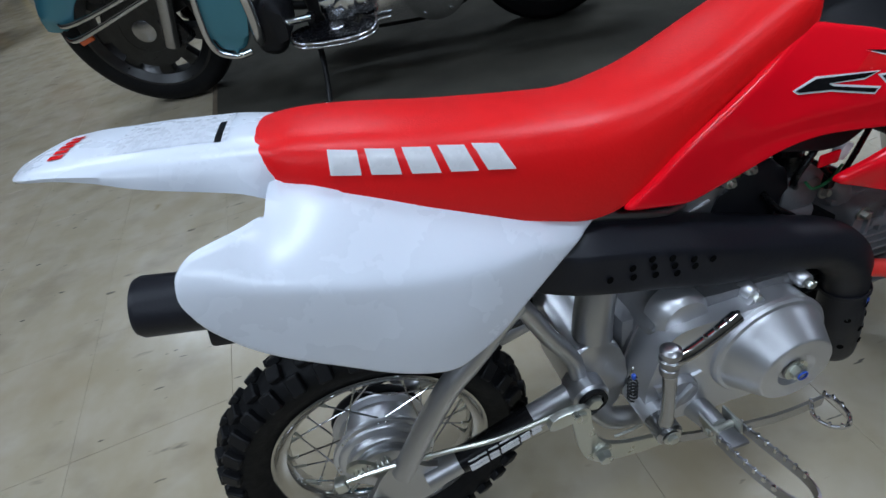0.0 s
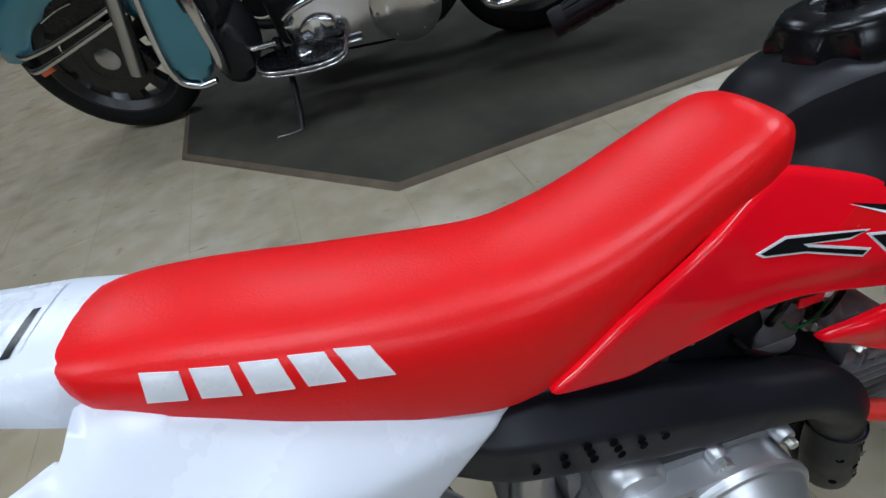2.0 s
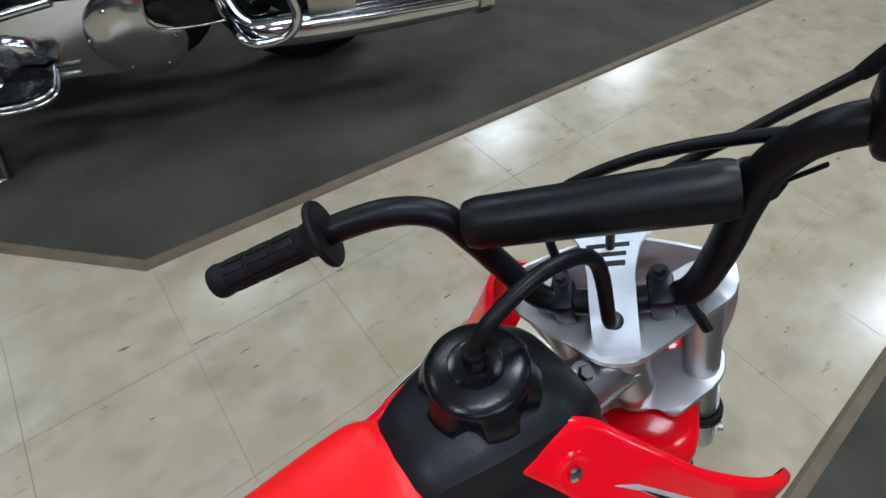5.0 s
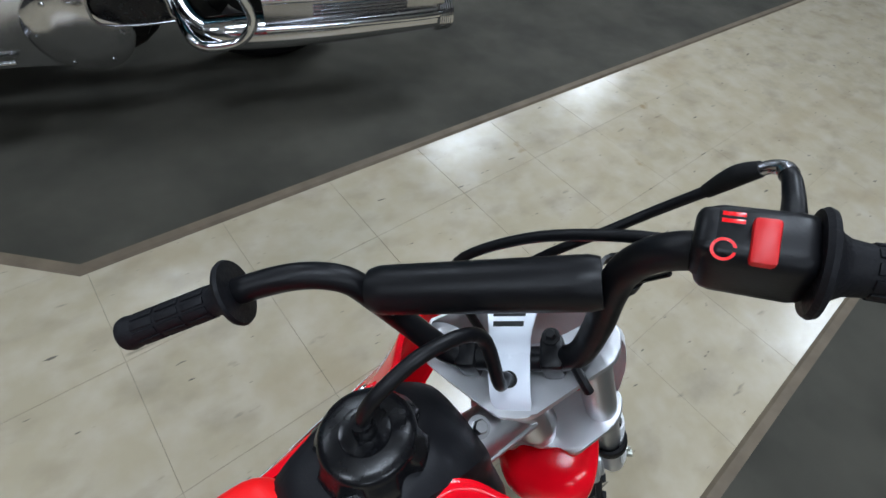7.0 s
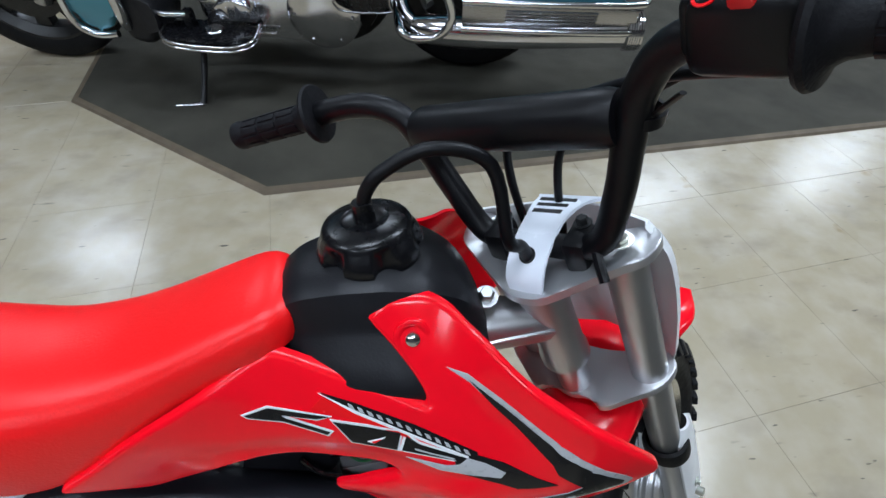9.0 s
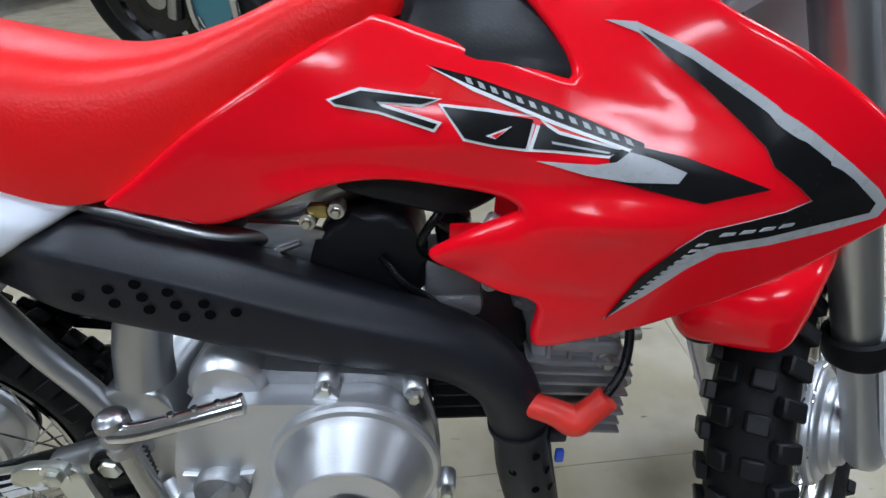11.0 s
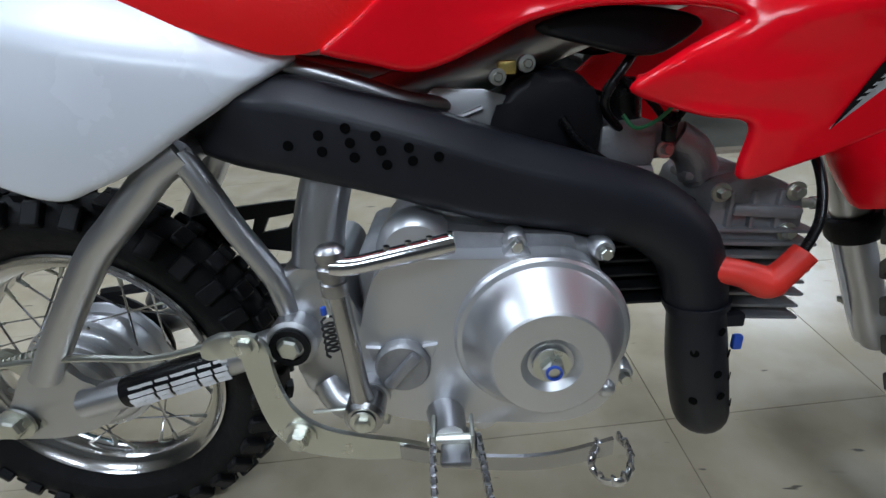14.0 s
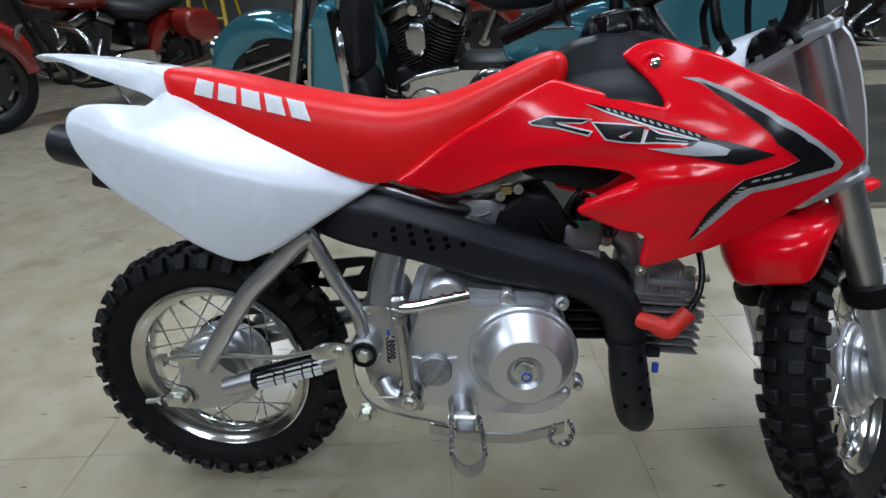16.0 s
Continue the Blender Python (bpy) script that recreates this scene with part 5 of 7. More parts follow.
for flip in (1, -1):
    sh = part("tank_shroud", shell(shroud_smooth, SHROUD_Y, 0.003, 0.0045, 0.008, flip=flip), RED, BIKE, "glossy red plastic tank shroud with black and silver graphics", angle=70)

    def decal(outline, material, lift, name, label="", rounds=0):
        pts = soften(outline, rounds) if rounds else [Vector(p) for p in outline]
        return sub(sh, name, shell(pts, SHROUD_Y, 0.0005, 0, 0.007, lift, flip), material, label)

    def grown(pts, by):
        p = [Vector(q) for q in pts]
        area = sum(a.x * b.y - b.x * a.y for a, b in zip(p, p[1:] + p[:1]))
        sg = 1 if area > 0 else -1
        out = []
        for i, b in enumerate(p):
            e1, e2 = (b - p[i - 1]).normalized(), (p[(i + 1) % len(p)] - b).normalized()
            n1, n2 = Vector((e1.y, -e1.x)) * sg, Vector((e2.y, -e2.x)) * sg
            bis = (n1 + n2).normalized()
            out.append(b + bis * by / max(0.55, bis.dot(n1)))
        return out

    # the maker's model mark: slanted black shapes rimmed with white
    marks = [[(0.4712, 0.5587), (0.4887, 0.5642), (0.5325, 0.5610), (0.5237, 0.5582), (0.4975, 0.5589), (0.5010, 0.5560), (0.5324, 0.5485), (0.5302, 0.5457), (0.4992, 0.5537), (0.4737, 0.5569)], [(0.5357, 0.5576), (0.5605, 0.5560), (0.5836, 0.5534), (0.5800, 0.5385), (0.5640, 0.5392), (0.5477, 0.5418)], [(0.5876, 0.5519), (0.5963, 0.5470), (0.6270, 0.5413), (0.6204, 0.5390), (0.5933, 0.5393), (0.5835, 0.5388)]]
    for q in marks:
        decal(grown(q, 0.0016), DECALWHITE, 0.0011, "mark_rim", "white rim of the model mark")
        decal(q, DECALBLACK, 0.0018, "mark_block", "black slanted block of the model mark")
    decal([(0.5590, 0.5440), (0.5725, 0.5495), (0.5640, 0.5425)], DECALWHITE, 0.0024, "mark_chip", "white chip in the model mark")
    decal([(0.5620, 0.5443), (0.5690, 0.5473), (0.5642, 0.5432)], DECALRED, 0.0029, "mark_chip", "red chip in the model mark")
    decal([(0.5926, 0.5435), (0.6204, 0.5406), (0.6199, 0.5398), (0.5931, 0.5424)], DECALGREY, 0.0024, "mark_line", "thin silver line in the model mark")
    decal([(0.5326, 0.5768), (0.5631, 0.5660), (0.5959, 0.5527), (0.6296, 0.5417), (0.6173, 0.5398), (0.5982, 0.5474), (0.5627, 0.5575), (0.5200, 0.5645)], DECALRED, 0.0007, "bright_red_flash")
    decal([(0.5288, 0.5778), (0.5526, 0.5728), (0.5941, 0.5606), (0.6370, 0.5451), (0.6367, 0.5386), (0.5936, 0.5518), (0.5524, 0.5668)], DECALBLACK, 0.0013, "upper_stripe", "black stripe with small print")
    decal([(0.5271, 0.5778), (0.5524, 0.5680), (0.5936, 0.5534), (0.6306, 0.5423), (0.6297, 0.5410), (0.5936, 0.5515), (0.5524, 0.5660)], DECALWHITE, 0.0019, "stripe_edge", "white edge of the black stripe")
    for i in range(13):
        x = 0.548 + 0.0066 * i
        z = 0.5730 - 0.318 * (x - 0.548)
        decal([(x, z), (x + 0.0030, z - 0.0011), (x + 0.0045, z - 0.0040), (x + 0.0012, z - 0.0030)], DECALGREY, 0.0024, "print_bar")
    decal([(0.6297, 0.5445), (0.6550, 0.5403), (0.6758, 0.5341), (0.6908, 0.5291), (0.6762, 0.5242), (0.6643, 0.5192), (0.6530, 0.5207), (0.6224, 0.5265), (0.6204, 0.5378)], DECALBLACK, 0.0012, "dart", "black dart of the graphic")
    decal([(0.5860, 0.5325), (0.6145, 0.5341), (0.6237, 0.5360), (0.6299, 0.5410), (0.6422, 0.5383), (0.6555, 0.5335), (0.6522, 0.5279), (0.6302, 0.5264), (0.6097, 0.5283)], DECALGREY, 0.0019, "silver_flash", "silver flash of the graphic")
    # the chevron round the shroud's nose
    outer = [(0.6201, 0.6006), (0.6337, 0.5999), (0.6560, 0.5889), (0.6798, 0.5727), (0.7043, 0.5555), (0.7238, 0.5419), (0.7419, 0.5294), (0.7508, 0.5208), (0.7490, 0.5139), (0.7288, 0.5069), (0.7007, 0.4983), (0.6777, 0.4922), (0.6664, 0.4800), (0.6524, 0.4585), (0.6330, 0.4350)]
    inner = [(0.6582, 0.4936), (0.6681, 0.5052), (0.6826, 0.5112), (0.7000, 0.5180), (0.7108, 0.5240), (0.7025, 0.5309), (0.6906, 0.5394), (0.6863, 0.5480), (0.6785, 0.5559), (0.6648, 0.5694), (0.6480, 0.5835)]
    decal(outer + inner + [(0.6347, 0.5948)], DECALGREY, 0.0009, "silver_chevron", "silver chevron edging the black one")
    black = [(0.6330, 0.4351), (0.6485, 0.4626), (0.6601, 0.4854), (0.6713, 0.4964), (0.6967, 0.5037), (0.7221, 0.5115), (0.7427, 0.5168), (0.7431, 0.5221), (0.7267, 0.5345), (0.7053, 0.5486), (0.6803, 0.5667), (0.6564, 0.5837), (0.6346, 0.5963)]
    decal(black[::-1] + [(0.6446, 0.4715)] + inner, DECALBLACK, 0.0016, "black_chevron", "black chevron of the graphic")
    for i in range(12):
        f = i / 11
        x, z = 0.6400 + 0.0250 * f, 0.4520 + 0.0440 * f
        decal([(x, z), (x + 0.0050, z + 0.0012), (x + 0.0056, z + 0.0024), (x + 0.0012, z + 0.0020)], DECALGREY, 0.0022, "print_bar")
    for i in range(4):
        x, z = 0.6740 + 0.0085 * i, 0.5030 + 0.0021 * i
        decal([(x, z), (x + 0.0060, z + 0.0014), (x + 0.0068, z + 0.0032), (x + 0.0015, z + 0.0024)], DECALGREY, 0.0022, "print_bar")
    s = flip
    sub(sh, "screw_well", lathe([(0.0145, -0.0010), (0.0135, 0.0012), (0.0118, 0.0018), (0.0095, 0.0012), (0.0075, -0.0006), (0, -0.0008)], (0.599, s * (SHROUD_Y(0.599, 0.615) + 0.001), 0.615), (-0.1, -s * 0.9, 0.42), 24), RED)
    sub(sh, "shroud_screw", lathe([(0.0055, 0), (0.0052, 0.0022), (0.003, 0.0034), (0, 0.0038)], (0.599, s * (SHROUD_Y(0.599, 0.615) - 0.0005), 0.615), (-0.1, -s * 0.9, 0.42), 18), CHROME, "domed steel screw")
    sub(sh, "inner_scoop", shell(soften([(0.455, 0.503), (0.50, 0.514), (0.54, 0.513), (0.583, 0.503), (0.570, 0.490), (0.545, 0.478), (0.50, 0.490)], 2), lambda x, z: -0.060, 0.004, 0.004, 0.010, flip=flip), TANK, "black inner panel")


def tank_bm():
    rows = [(0.490, 0.560, 0.606, 0.034), (0.500, 0.540, 0.626, 0.050), (0.52, 0.53, 0.642, 0.064), (0.55, 0.53, 0.650, 0.078), (0.585, 0.53, 0.652, 0.087), (0.615, 0.53, 0.646, 0.088), (0.640, 0.53, 0.630, 0.078), (0.655, 0.54, 0.612, 0.070), (0.664, 0.55, 0.590, 0.054)]
    rings = []
    for k in range(41):
        x = 0.490 + 0.174 * k / 40
        zb, zt, w = (float(np.interp(x, [r[0] for r in rows], [r[i] for r in rows])) for i in (1, 2, 3))
        h = zt - zb
        half = [(-0.97 * w, zb), (-w, zb + 0.20 * h), (-w, zb + 0.36 * h), (-0.95 * w, zb + 0.45 * h), (-0.82 * w, zb + 0.56 * h), (-0.67 * w, zb + 0.66 * h), (-0.62 * w, zb + 0.72 * h), (-0.585 * w, zb + 0.85 * h), (-0.53 * w, zb + 0.94 * h), (-0.40 * w, zt - 0.001), (0, zt + 0.002)]
        ring = [(x, y, z) for y, z in half] + [(x, -y, z) for y, z in reversed(half[:-1])]
        rings.append(ring)
    for _ in range(3):
        soft = [rings[0]]
        for a, b, c in zip(rings, rings[1:], rings[2:]):
            soft.append([tuple((Vector(p) + 2 * Vector(q) + Vector(r)) / 4) for p, q, r in zip(a, b, c)])
        rings = soft + [rings[-1]]
    return loft(rings)


tank = part("fuel_tank", tank_bm(), TANK, BIKE, "black plastic fuel tank", angle=30)
CAP = Vector((0.577, 0.004, 0.645))
CAPAX = Vector((-0.10, 0.02, 1)).normalized()
cu, cv, cw = basis(CAPAX)


def cap_bm():
    rings = []
    for r, h, d in ((0.034, -0.002, 0.0), (0.0405, 0.0, 0.25), (0.0415, 0.004, 0.28), (0.0410, 0.010, 0.28), (0.0385, 0.016, 0.22), (0.0362, 0.020, 0.10), (0.0350, 0.0225, 0.0), (0.0343, 0.0245, 0.0), (0.0325, 0.0268, 0.0), (0.027, 0.0288, 0.0), (0.0185, 0.030, 0.0), (0.017, 0.0288, 0.0), (0.009, 0.0288, 0.0)):
        ring = []
        for k in range(96):
            a = math.tau * k / 96
            n = max(0.0, math.cos(6 * a)) ** 0.8
            q = r * (1 - d * 0.62 * n)
            ring.append(CAP + cw * h + (cu * math.cos(a) + cv * math.sin(a)) * q)
        rings.append(ring)
    return loft(rings)


cap = part("fuel_cap", cap_bm(), GLOSSBLACK, BIKE, "glossy black scalloped fuel cap", angle=45)
sub(cap, "cap_spigot", lathe([(0, 0.026), (0.0085, 0.026), (0.0075, 0.044), (0, 0.044)], CAP, CAPAX, 16), GLOSSBLACK)
breather = part("breather_hose", sweep([CAP + cw * 0.032, CAP + cw * 0.050 + Vector((0.004, 0, 0)), Vector((0.590, 0.004, 0.712)), Vector((0.625, 0.003, 0.727)), Vector((0.668, 0.002, 0.711)), S(0.002, -0.016, 0.060), S(0.002, -0.005, 0.042), S(0.002, -0.001, 0.020)], 0.0054, 12), SATIN, BIKE, "black rubber breather hose looping from the cap")

# front end: built in the turned steering frame -------------------------
def turned_part(name, bm, material, parent=BIKE, label="", angle=38):
    return part(name, steered(bm), material, parent, label, angle)


top = soften([(-0.090, 0.050), (-0.088, 0.020), (-0.072, 0.008), (-0.026, -0.020), (-0.012, -0.028), (0.014, -0.028), (0.028, -0.020), (0.074, 0.010), (0.092, 0.022), (0.096, 0.050), (0.078, 0.062), (0.03, 0.040), (-0.03, 0.040), (-0.074, 0.062)], 2)
clamp = turned_part("top_clamp", prism(top, lambda a, b, h: (a, b, h - 0.001 + 0.015 * ramp((abs(a) - 0.005) / 0.085)), -0.004, 0.0045, 0.0015), ALU, label="silver top fork clamp")
low = soften([(-0.088, 0.044), (-0.086, 0.012), (-0.058, -0.008), (-0.036, -0.026), (-0.022, -0.012), (0, -0.020), (0.022, -0.012), (0.036, -0.026), (0.058, -0.008), (0.086, 0.012), (0.094, 0.044), (0.074, 0.060), (0.03, 0.044), (-0.03, 0.044), (-0.070, 0.060)], 2)
turned_part("lower_clamp", prism(low, lambda a, b, h: (a, b, h + 0.004 + 0.010 * ramp((abs(a) - 0.02) / 0.07)), -0.172, -0.164, 0.002), ALU, label="silver lower fork clamp")
turned_part("steering_stem", lathe([(0, -0.166), (0.017, -0.166), (0.017, 0.0), (0.0, 0.0)], (0, 0, 0), (0, 0, 1), 20), FRAME)
LEG_E = 0.031
for s in (-1, 1):
    leg_u = 0.068 if s > 0 else -0.058
    fork = turned_part("fork_leg", lathe([(0, 0.012), (0.0165, 0.012), (0.0178, 0.0), (0.0178, -0.305), (0, -0.305)], (leg_u, LEG_E, 0), (0, 0, 1), 28), FRAME, label="silver telescopic fork leg")
    steer_sub = lambda name, bm, material, label="": part(name, steered(bm), material, fork, label)
    steer_sub("fork_seal", lathe([(0.0212, -0.294), (0.0250, -0.296), (0.0262, -0.302), (0.0262, -0.318), (0.024, -0.323), (0.0, -0.323)], (leg_u, LEG_E, 0), (0, 0, 1), 28), RUBBER, "black rubber fork seal")
    steer_sub("fork_slider", lathe([(0.0155, -0.31), (0.0155, -0.40), (0.018, -0.42), (0.019, -0.455), (0.014, -0.468), (0, -0.468)], (leg_u, LEG_E, 0), (0, 0, 1), 24), ALU)
    steer_sub("fork_cap", hexbolt((leg_u, LEG_E, 0.024), (0, 0, 1), 0.0065, 0.004), ZINC)
    gl = []
    for k in range(13):
        a = -0.276 - 0.200 * k / 12
        w = float(np.interp(k, (0, 1, 3, 9, 11, 12), (0.010, 0.020, 0.024, 0.024, 0.019, 0.008)))
        gl.append([(leg_u + s * (0.014 + 0.010 * math.cos(t * 1.2)), LEG_E + 0.016 + w * math.sin(t * 1.2) * 1.2, a) for t in (-1, -0.6, -0.2, 0.2, 0.6, 1)] + [(leg_u + s * (0.011 + 0.010 * math.cos(t * 1.2)), LEG_E + 0.016 + w * math.sin(t * 1.2) * 1.15, a) for t in (1, 0.6, 0.2, -0.2, -0.6, -1)])
    steer_sub("fork_guard", loft(gl), CLEAR, "milky white plastic fork guard")
    steer_sub("guard_bolt", hexbolt((leg_u + s * 0.024, LEG_E + 0.010, -0.415), (s, 0, 0), 0.004, 0.004), ZINC)
turned_part("wheel_spacer", lathe([(0, 0.036), (0.0125, 0.036), (0.0105, 0.060), (0.007, 0.060), (0.007, 0.070), (0, 0.070)], (0, AX_E, AX_A), (1, 0, 0), 18), ALU)

# front fender: a beak over the tyre with a deep rear skirt
# each row: the middle's (e, a), the half width, the side edge's (e, a)
fender_rows = [(-0.067, -0.243, 0.036, -0.060, -0.2435), (-0.0695, -0.237, 0.043, -0.050, -0.2400), (-0.071, -0.224, 0.051, -0.030, -0.2270), (-0.070, -0.210, 0.057, -0.014, -0.2120), (-0.062, -0.194, 0.060, -0.004, -0.2060), (-0.044, -0.182, 0.061, 0.006, -0.2050), (-0.010, -0.177, 0.061, 0.018, -0.2055), (0.04, -0.178, 0.061, 0.045, -0.2060), (0.10, -0.188, 0.064, 0.10, -0.2110), (0.16, -0.206, 0.074, 0.155, -0.2200), (0.205, -0.224, 0.058, 0.205, -0.2280)]
fr = []
for mid, edge, wide in zip(spline([(0.001, r[0], r[1]) for r in fender_rows], 5), spline([(0, r[3], r[4]) for r in fender_rows], 5), spline([(r[2], 0, 0) for r in fender_rows], 5)):
    skin = []
    for q in (-1, -0.93, -0.82, -0.68, -0.5, -0.25, 0, 0.25, 0.5, 0.68, 0.82, 0.93, 1):
        th = abs(q) * math.pi / 2
        m = 1 - math.cos(th) ** 0.7 if abs(q) < 1 else 1.0
        u = math.copysign(wide.x * math.sin(th) ** 0.7, q) if q else 0.0
        skin.append(Vector((mid.x + u, mid.y + (edge.y - mid.y) * m, mid.z + (edge.z - mid.z) * m)))
    core = Vector((mid.x, max(mid.y, -0.02), -0.26))
    fr.append(skin + [p + (core - p).normalized() * 0.003 for p in reversed(skin)])
fend = turned_part("front_fender", loft(fr), RED, label="glossy red plastic front fender", angle=60)

# number plate board and its strap
np_rows = []
for k in range(15):
    a = 0.024 - 0.190 * k / 14
    w = float(np.interp(a, (-0.166, -0.140, -0.083, -0.045, -0.008, 0.012, 0.024), (0.083, 0.089, 0.096, 0.098, 0.097, 0.089, 0.081)))
    dip = 0.010 * max(0.0, (a + 0.02) / 0.044)
    outer_ = [(w * t, 0.090 - 0.032 * abs(t) ** 1.6, a - dip * (1 - t * t)) for t in (-1, -0.97, -0.7, -0.4, 0, 0.4, 0.7, 0.97, 1)]
    rim_ = [(w * t, 0.090 - 0.032 * abs(t) ** 1.6 - (0.003 if abs(t) < 1 else 0.010), a - dip * (1 - t * t)) for t in (1, 0.97, 0.7, 0.4, 0, -0.4, -0.7, -0.97, -1)]
    np_rows.append(outer_ + rim_)
board = turned_part("number_board", loft(np_rows), CLEAR, label="pale grey plastic front number board seen from behind", angle=50)
strap = []
strap_line = spline([(0.002, -0.018, -0.006), (0.002, -0.018, 0.006), (0.002, -0.012, 0.018), (0.002, 0.004, 0.028), (0.002, 0.034, 0.034), (0.002, 0.062, 0.030), (0.002, 0.086, 0.018)], 5)
for k, p in enumerate(strap_line):
    f = k / (len(strap_line) - 1)
    t = (strap_line[min(k + 1, len(strap_line) - 1)] - strap_line[max(k - 1, 0)]).normalized()
    nrm = Vector((0, -t.z, t.y))
    w = float(np.interp(f, (0, 0.10, 0.25, 0.5, 0.68, 0.88, 1), (0.011, 0.0145, 0.0175, 0.018, 0.0185, 0.025, 0.034)))
    strap.append([p + Vector((u * w, 0, 0)) + nrm * 0.003 for u in (-1, -0.5, 0, 0.5, 1)] + [p + Vector((u * w, 0, 0)) for u in (1, 0.5, 0, -0.5, -1)])
st = turned_part("number_board_strap", loft(strap), WHITE, label="white plastic strap with slots holding the number board")
# strap left uncut: dark plates on it paint the shade in its openings
for e, a, w in ((0.046, 0.0362, 0.014), (0.056, 0.0345, 0.015), (0.067, 0.0315, 0.018)):
    part("strap_slot", steered(box((0, e, a), (2 * w, 0.0055, 0.0012), 0.0004)), DARK, st)
part("strap_hole", steered(lathe([(0, 0), (0.0075, 0), (0.0075, 0.0008), (0, 0.0008)], (0.002, -0.002, 0.0290), (0, -0.6, 1), 18)), DARK, st)
part("strap_lip", steered(box((0.002, -0.0165, -0.002), (0.020, 0.006, 0.010), 0.002)), WHITE, st)

# handlebar
line = [(-0.274, -0.0225, 0.1710), (-0.240, -0.008, 0.1690), (-0.192, 0.013, 0.1665), (-0.140, 0.028, 0.1630), (-0.106, 0.034, 0.1460), (-0.090, 0.031, 0.1160), (-0.076, 0.027, 0.0770), (-0.056, 0.021, 0.0340), (-0.032, 0.019, 0.0235), (0.0, 0.019, 0.0230), (0.034, 0.019, 0.0235), (0.060, 0.019, 0.0350), (0.078, 0.024, 0.0780), (0.089, 0.029, 0.1180), (0.101, 0.030, 0.1520), (0.127, 0.023, 0.1790), (0.182, 0.009, 0.1840), (0.245, -0.007, 0.1825), (0.292, -0.019, 0.1810)]
bar = turned_part("handlebar", sweep(line, 0.0110, 16, 5), SATIN, label="satin black steel handlebar with a cross brace")
part("cross_brace", steered(sweep([(-0.092, 0.031, 0.1335), (0.092, 0.032, 0.1335)], 0.0065, 12, straight=True)), SATIN, bar)
padr_ = []
for k in range(23):
    u = -0.085 + 0.17 * k / 22
    q = 1.0 if 0 < k < 22 else 0.9
    padr_.append([(u, 0.0305 + 0.0195 * q * math.cos(t), 0.1335 + 0.0195 * q * math.sin(t)) for t in (math.tau * j / 26 for j in range(26))])
pad_ = part("bar_pad", steered(loft(padr_)), SATIN, bar, "black foam pad round the cross brace")
for s in (-1, 1):
    part("bar_clamp", steered(box((s * 0.038, 0.022, 0.020), (0.020, 0.032, 0.034), 0.005)), SATIN, bar)
    part("clamp_bolt", steered(hexbolt((s * 0.038, 0.034, 0.036), (0, 0, 1), 0.005, 0.006)), DARK, bar)
    g0, g1 = (Vector((0.181, 0.009, 0.1840)), Vector((0.292, -0.019, 0.1810))) if s > 0 else (Vector((-0.185, 0.015, 0.1665)), Vector((-0.284, -0.027, 0.1715)))
    d = (g1 - g0).normalized()
    long_ = 0.90 if s < 0 else 1.0
    grip = turned_part("hand_grip", lathe([(0.0110, 0), (0.0262, 0.0005), (0.0275, 0.003), (0.0265, 0.0055), (0.0205, 0.0075), (0.0165, 0.010), (0.0140, 0.014), (0.0126, 0.022), (0.0124, 0.090 * long_), (0.0136, 0.101 * long_), (0.0142, 0.106 * long_), (0.0132, 0.110 * long_), (0, 0.110 * long_)], g0, d, 30), GRIP, label="black ribbed rubber handlebar grip with a round flange")
    gu, gv, gw = basis(d)
    for i in range(10):
        a = math.tau * i / 10
        for j in range(3):
            c = g0 + d * (0.032 + 0.022 * j) + (gu * math.cos(a) + gv * math.sin(a)) * 0.0125
            rd = gu * math.cos(a) + gv * math.sin(a)
            tn = d.cross(rd)
            part("grip_rib", steered(box(c, (0.019, 0.0058, 0.0018), 0.0005, Matrix((d, tn, rd)).transposed().to_4x4())), GRIP, grip)
sw0 = Vector((0.168, 0.0125, 0.1845))
sd = (Vector((0.292, -0.019, 0.1810)) - sw0).normalized()
su = Vector((0, 0, 1))
sf = su.cross(sd)
SM = Matrix((sd, sf, sd.cross(sf))).transposed().to_4x4()


def swp(x, y, z):
    return sw0 + SM.to_3x3() @ Vector((x, y, z))


sw = turned_part("switch_housing", box(swp(-0.009, 0.0, 0.001), (0.052, 0.035, 0.040), 0.009, SM, segments=3), SATIN, label="black throttle and engine switch housing")
part("kill_switch", steered(box(swp(-0.0080, -0.006, 0.0190), (0.0115, 0.023, 0.010), 0.002, SM @ Matrix.Rotation(radians(16), 4, "X"))), KILL, sw, "red engine stop slider")
part("switch_pod", steered(box(swp(-0.0285, 0.000, 0.005), (0.018, 0.029, 0.031), 0.006, SM, segments=3)), SATIN, sw)
part("run_symbol", steered(ring_lathe([(0.0042, 0), (0.0056, 0), (0.0056, 0.0008), (0.0042, 0.0008)], swp(-0.0242, -0.0122, 0.0190), SM.to_3x3() @ Vector((0, -0.45, 1)), 22)), DECALRED, sw, "red ring symbol")
for i in range(2):
    part("print_bar", steered(box(swp(-0.0215, 0.0035 + 0.0042 * i, 0.0207), (0.010, 0.0026, 0.0008), 0.0002, SM)), DECALRED, sw, "short bar of red print")
part("throttle_guide", steered(sweep([swp(0.004, 0.012, 0.010), Vector((0.181, 0.042, 0.189)), Vector((0.184, 0.058, 0.187)), Vector((0.1845, 0.0655, 0.1845))], [0.0066, 0.0054, 0.0048, 0.0045], 12)), SATIN, sw, "elbow of the throttle cable")
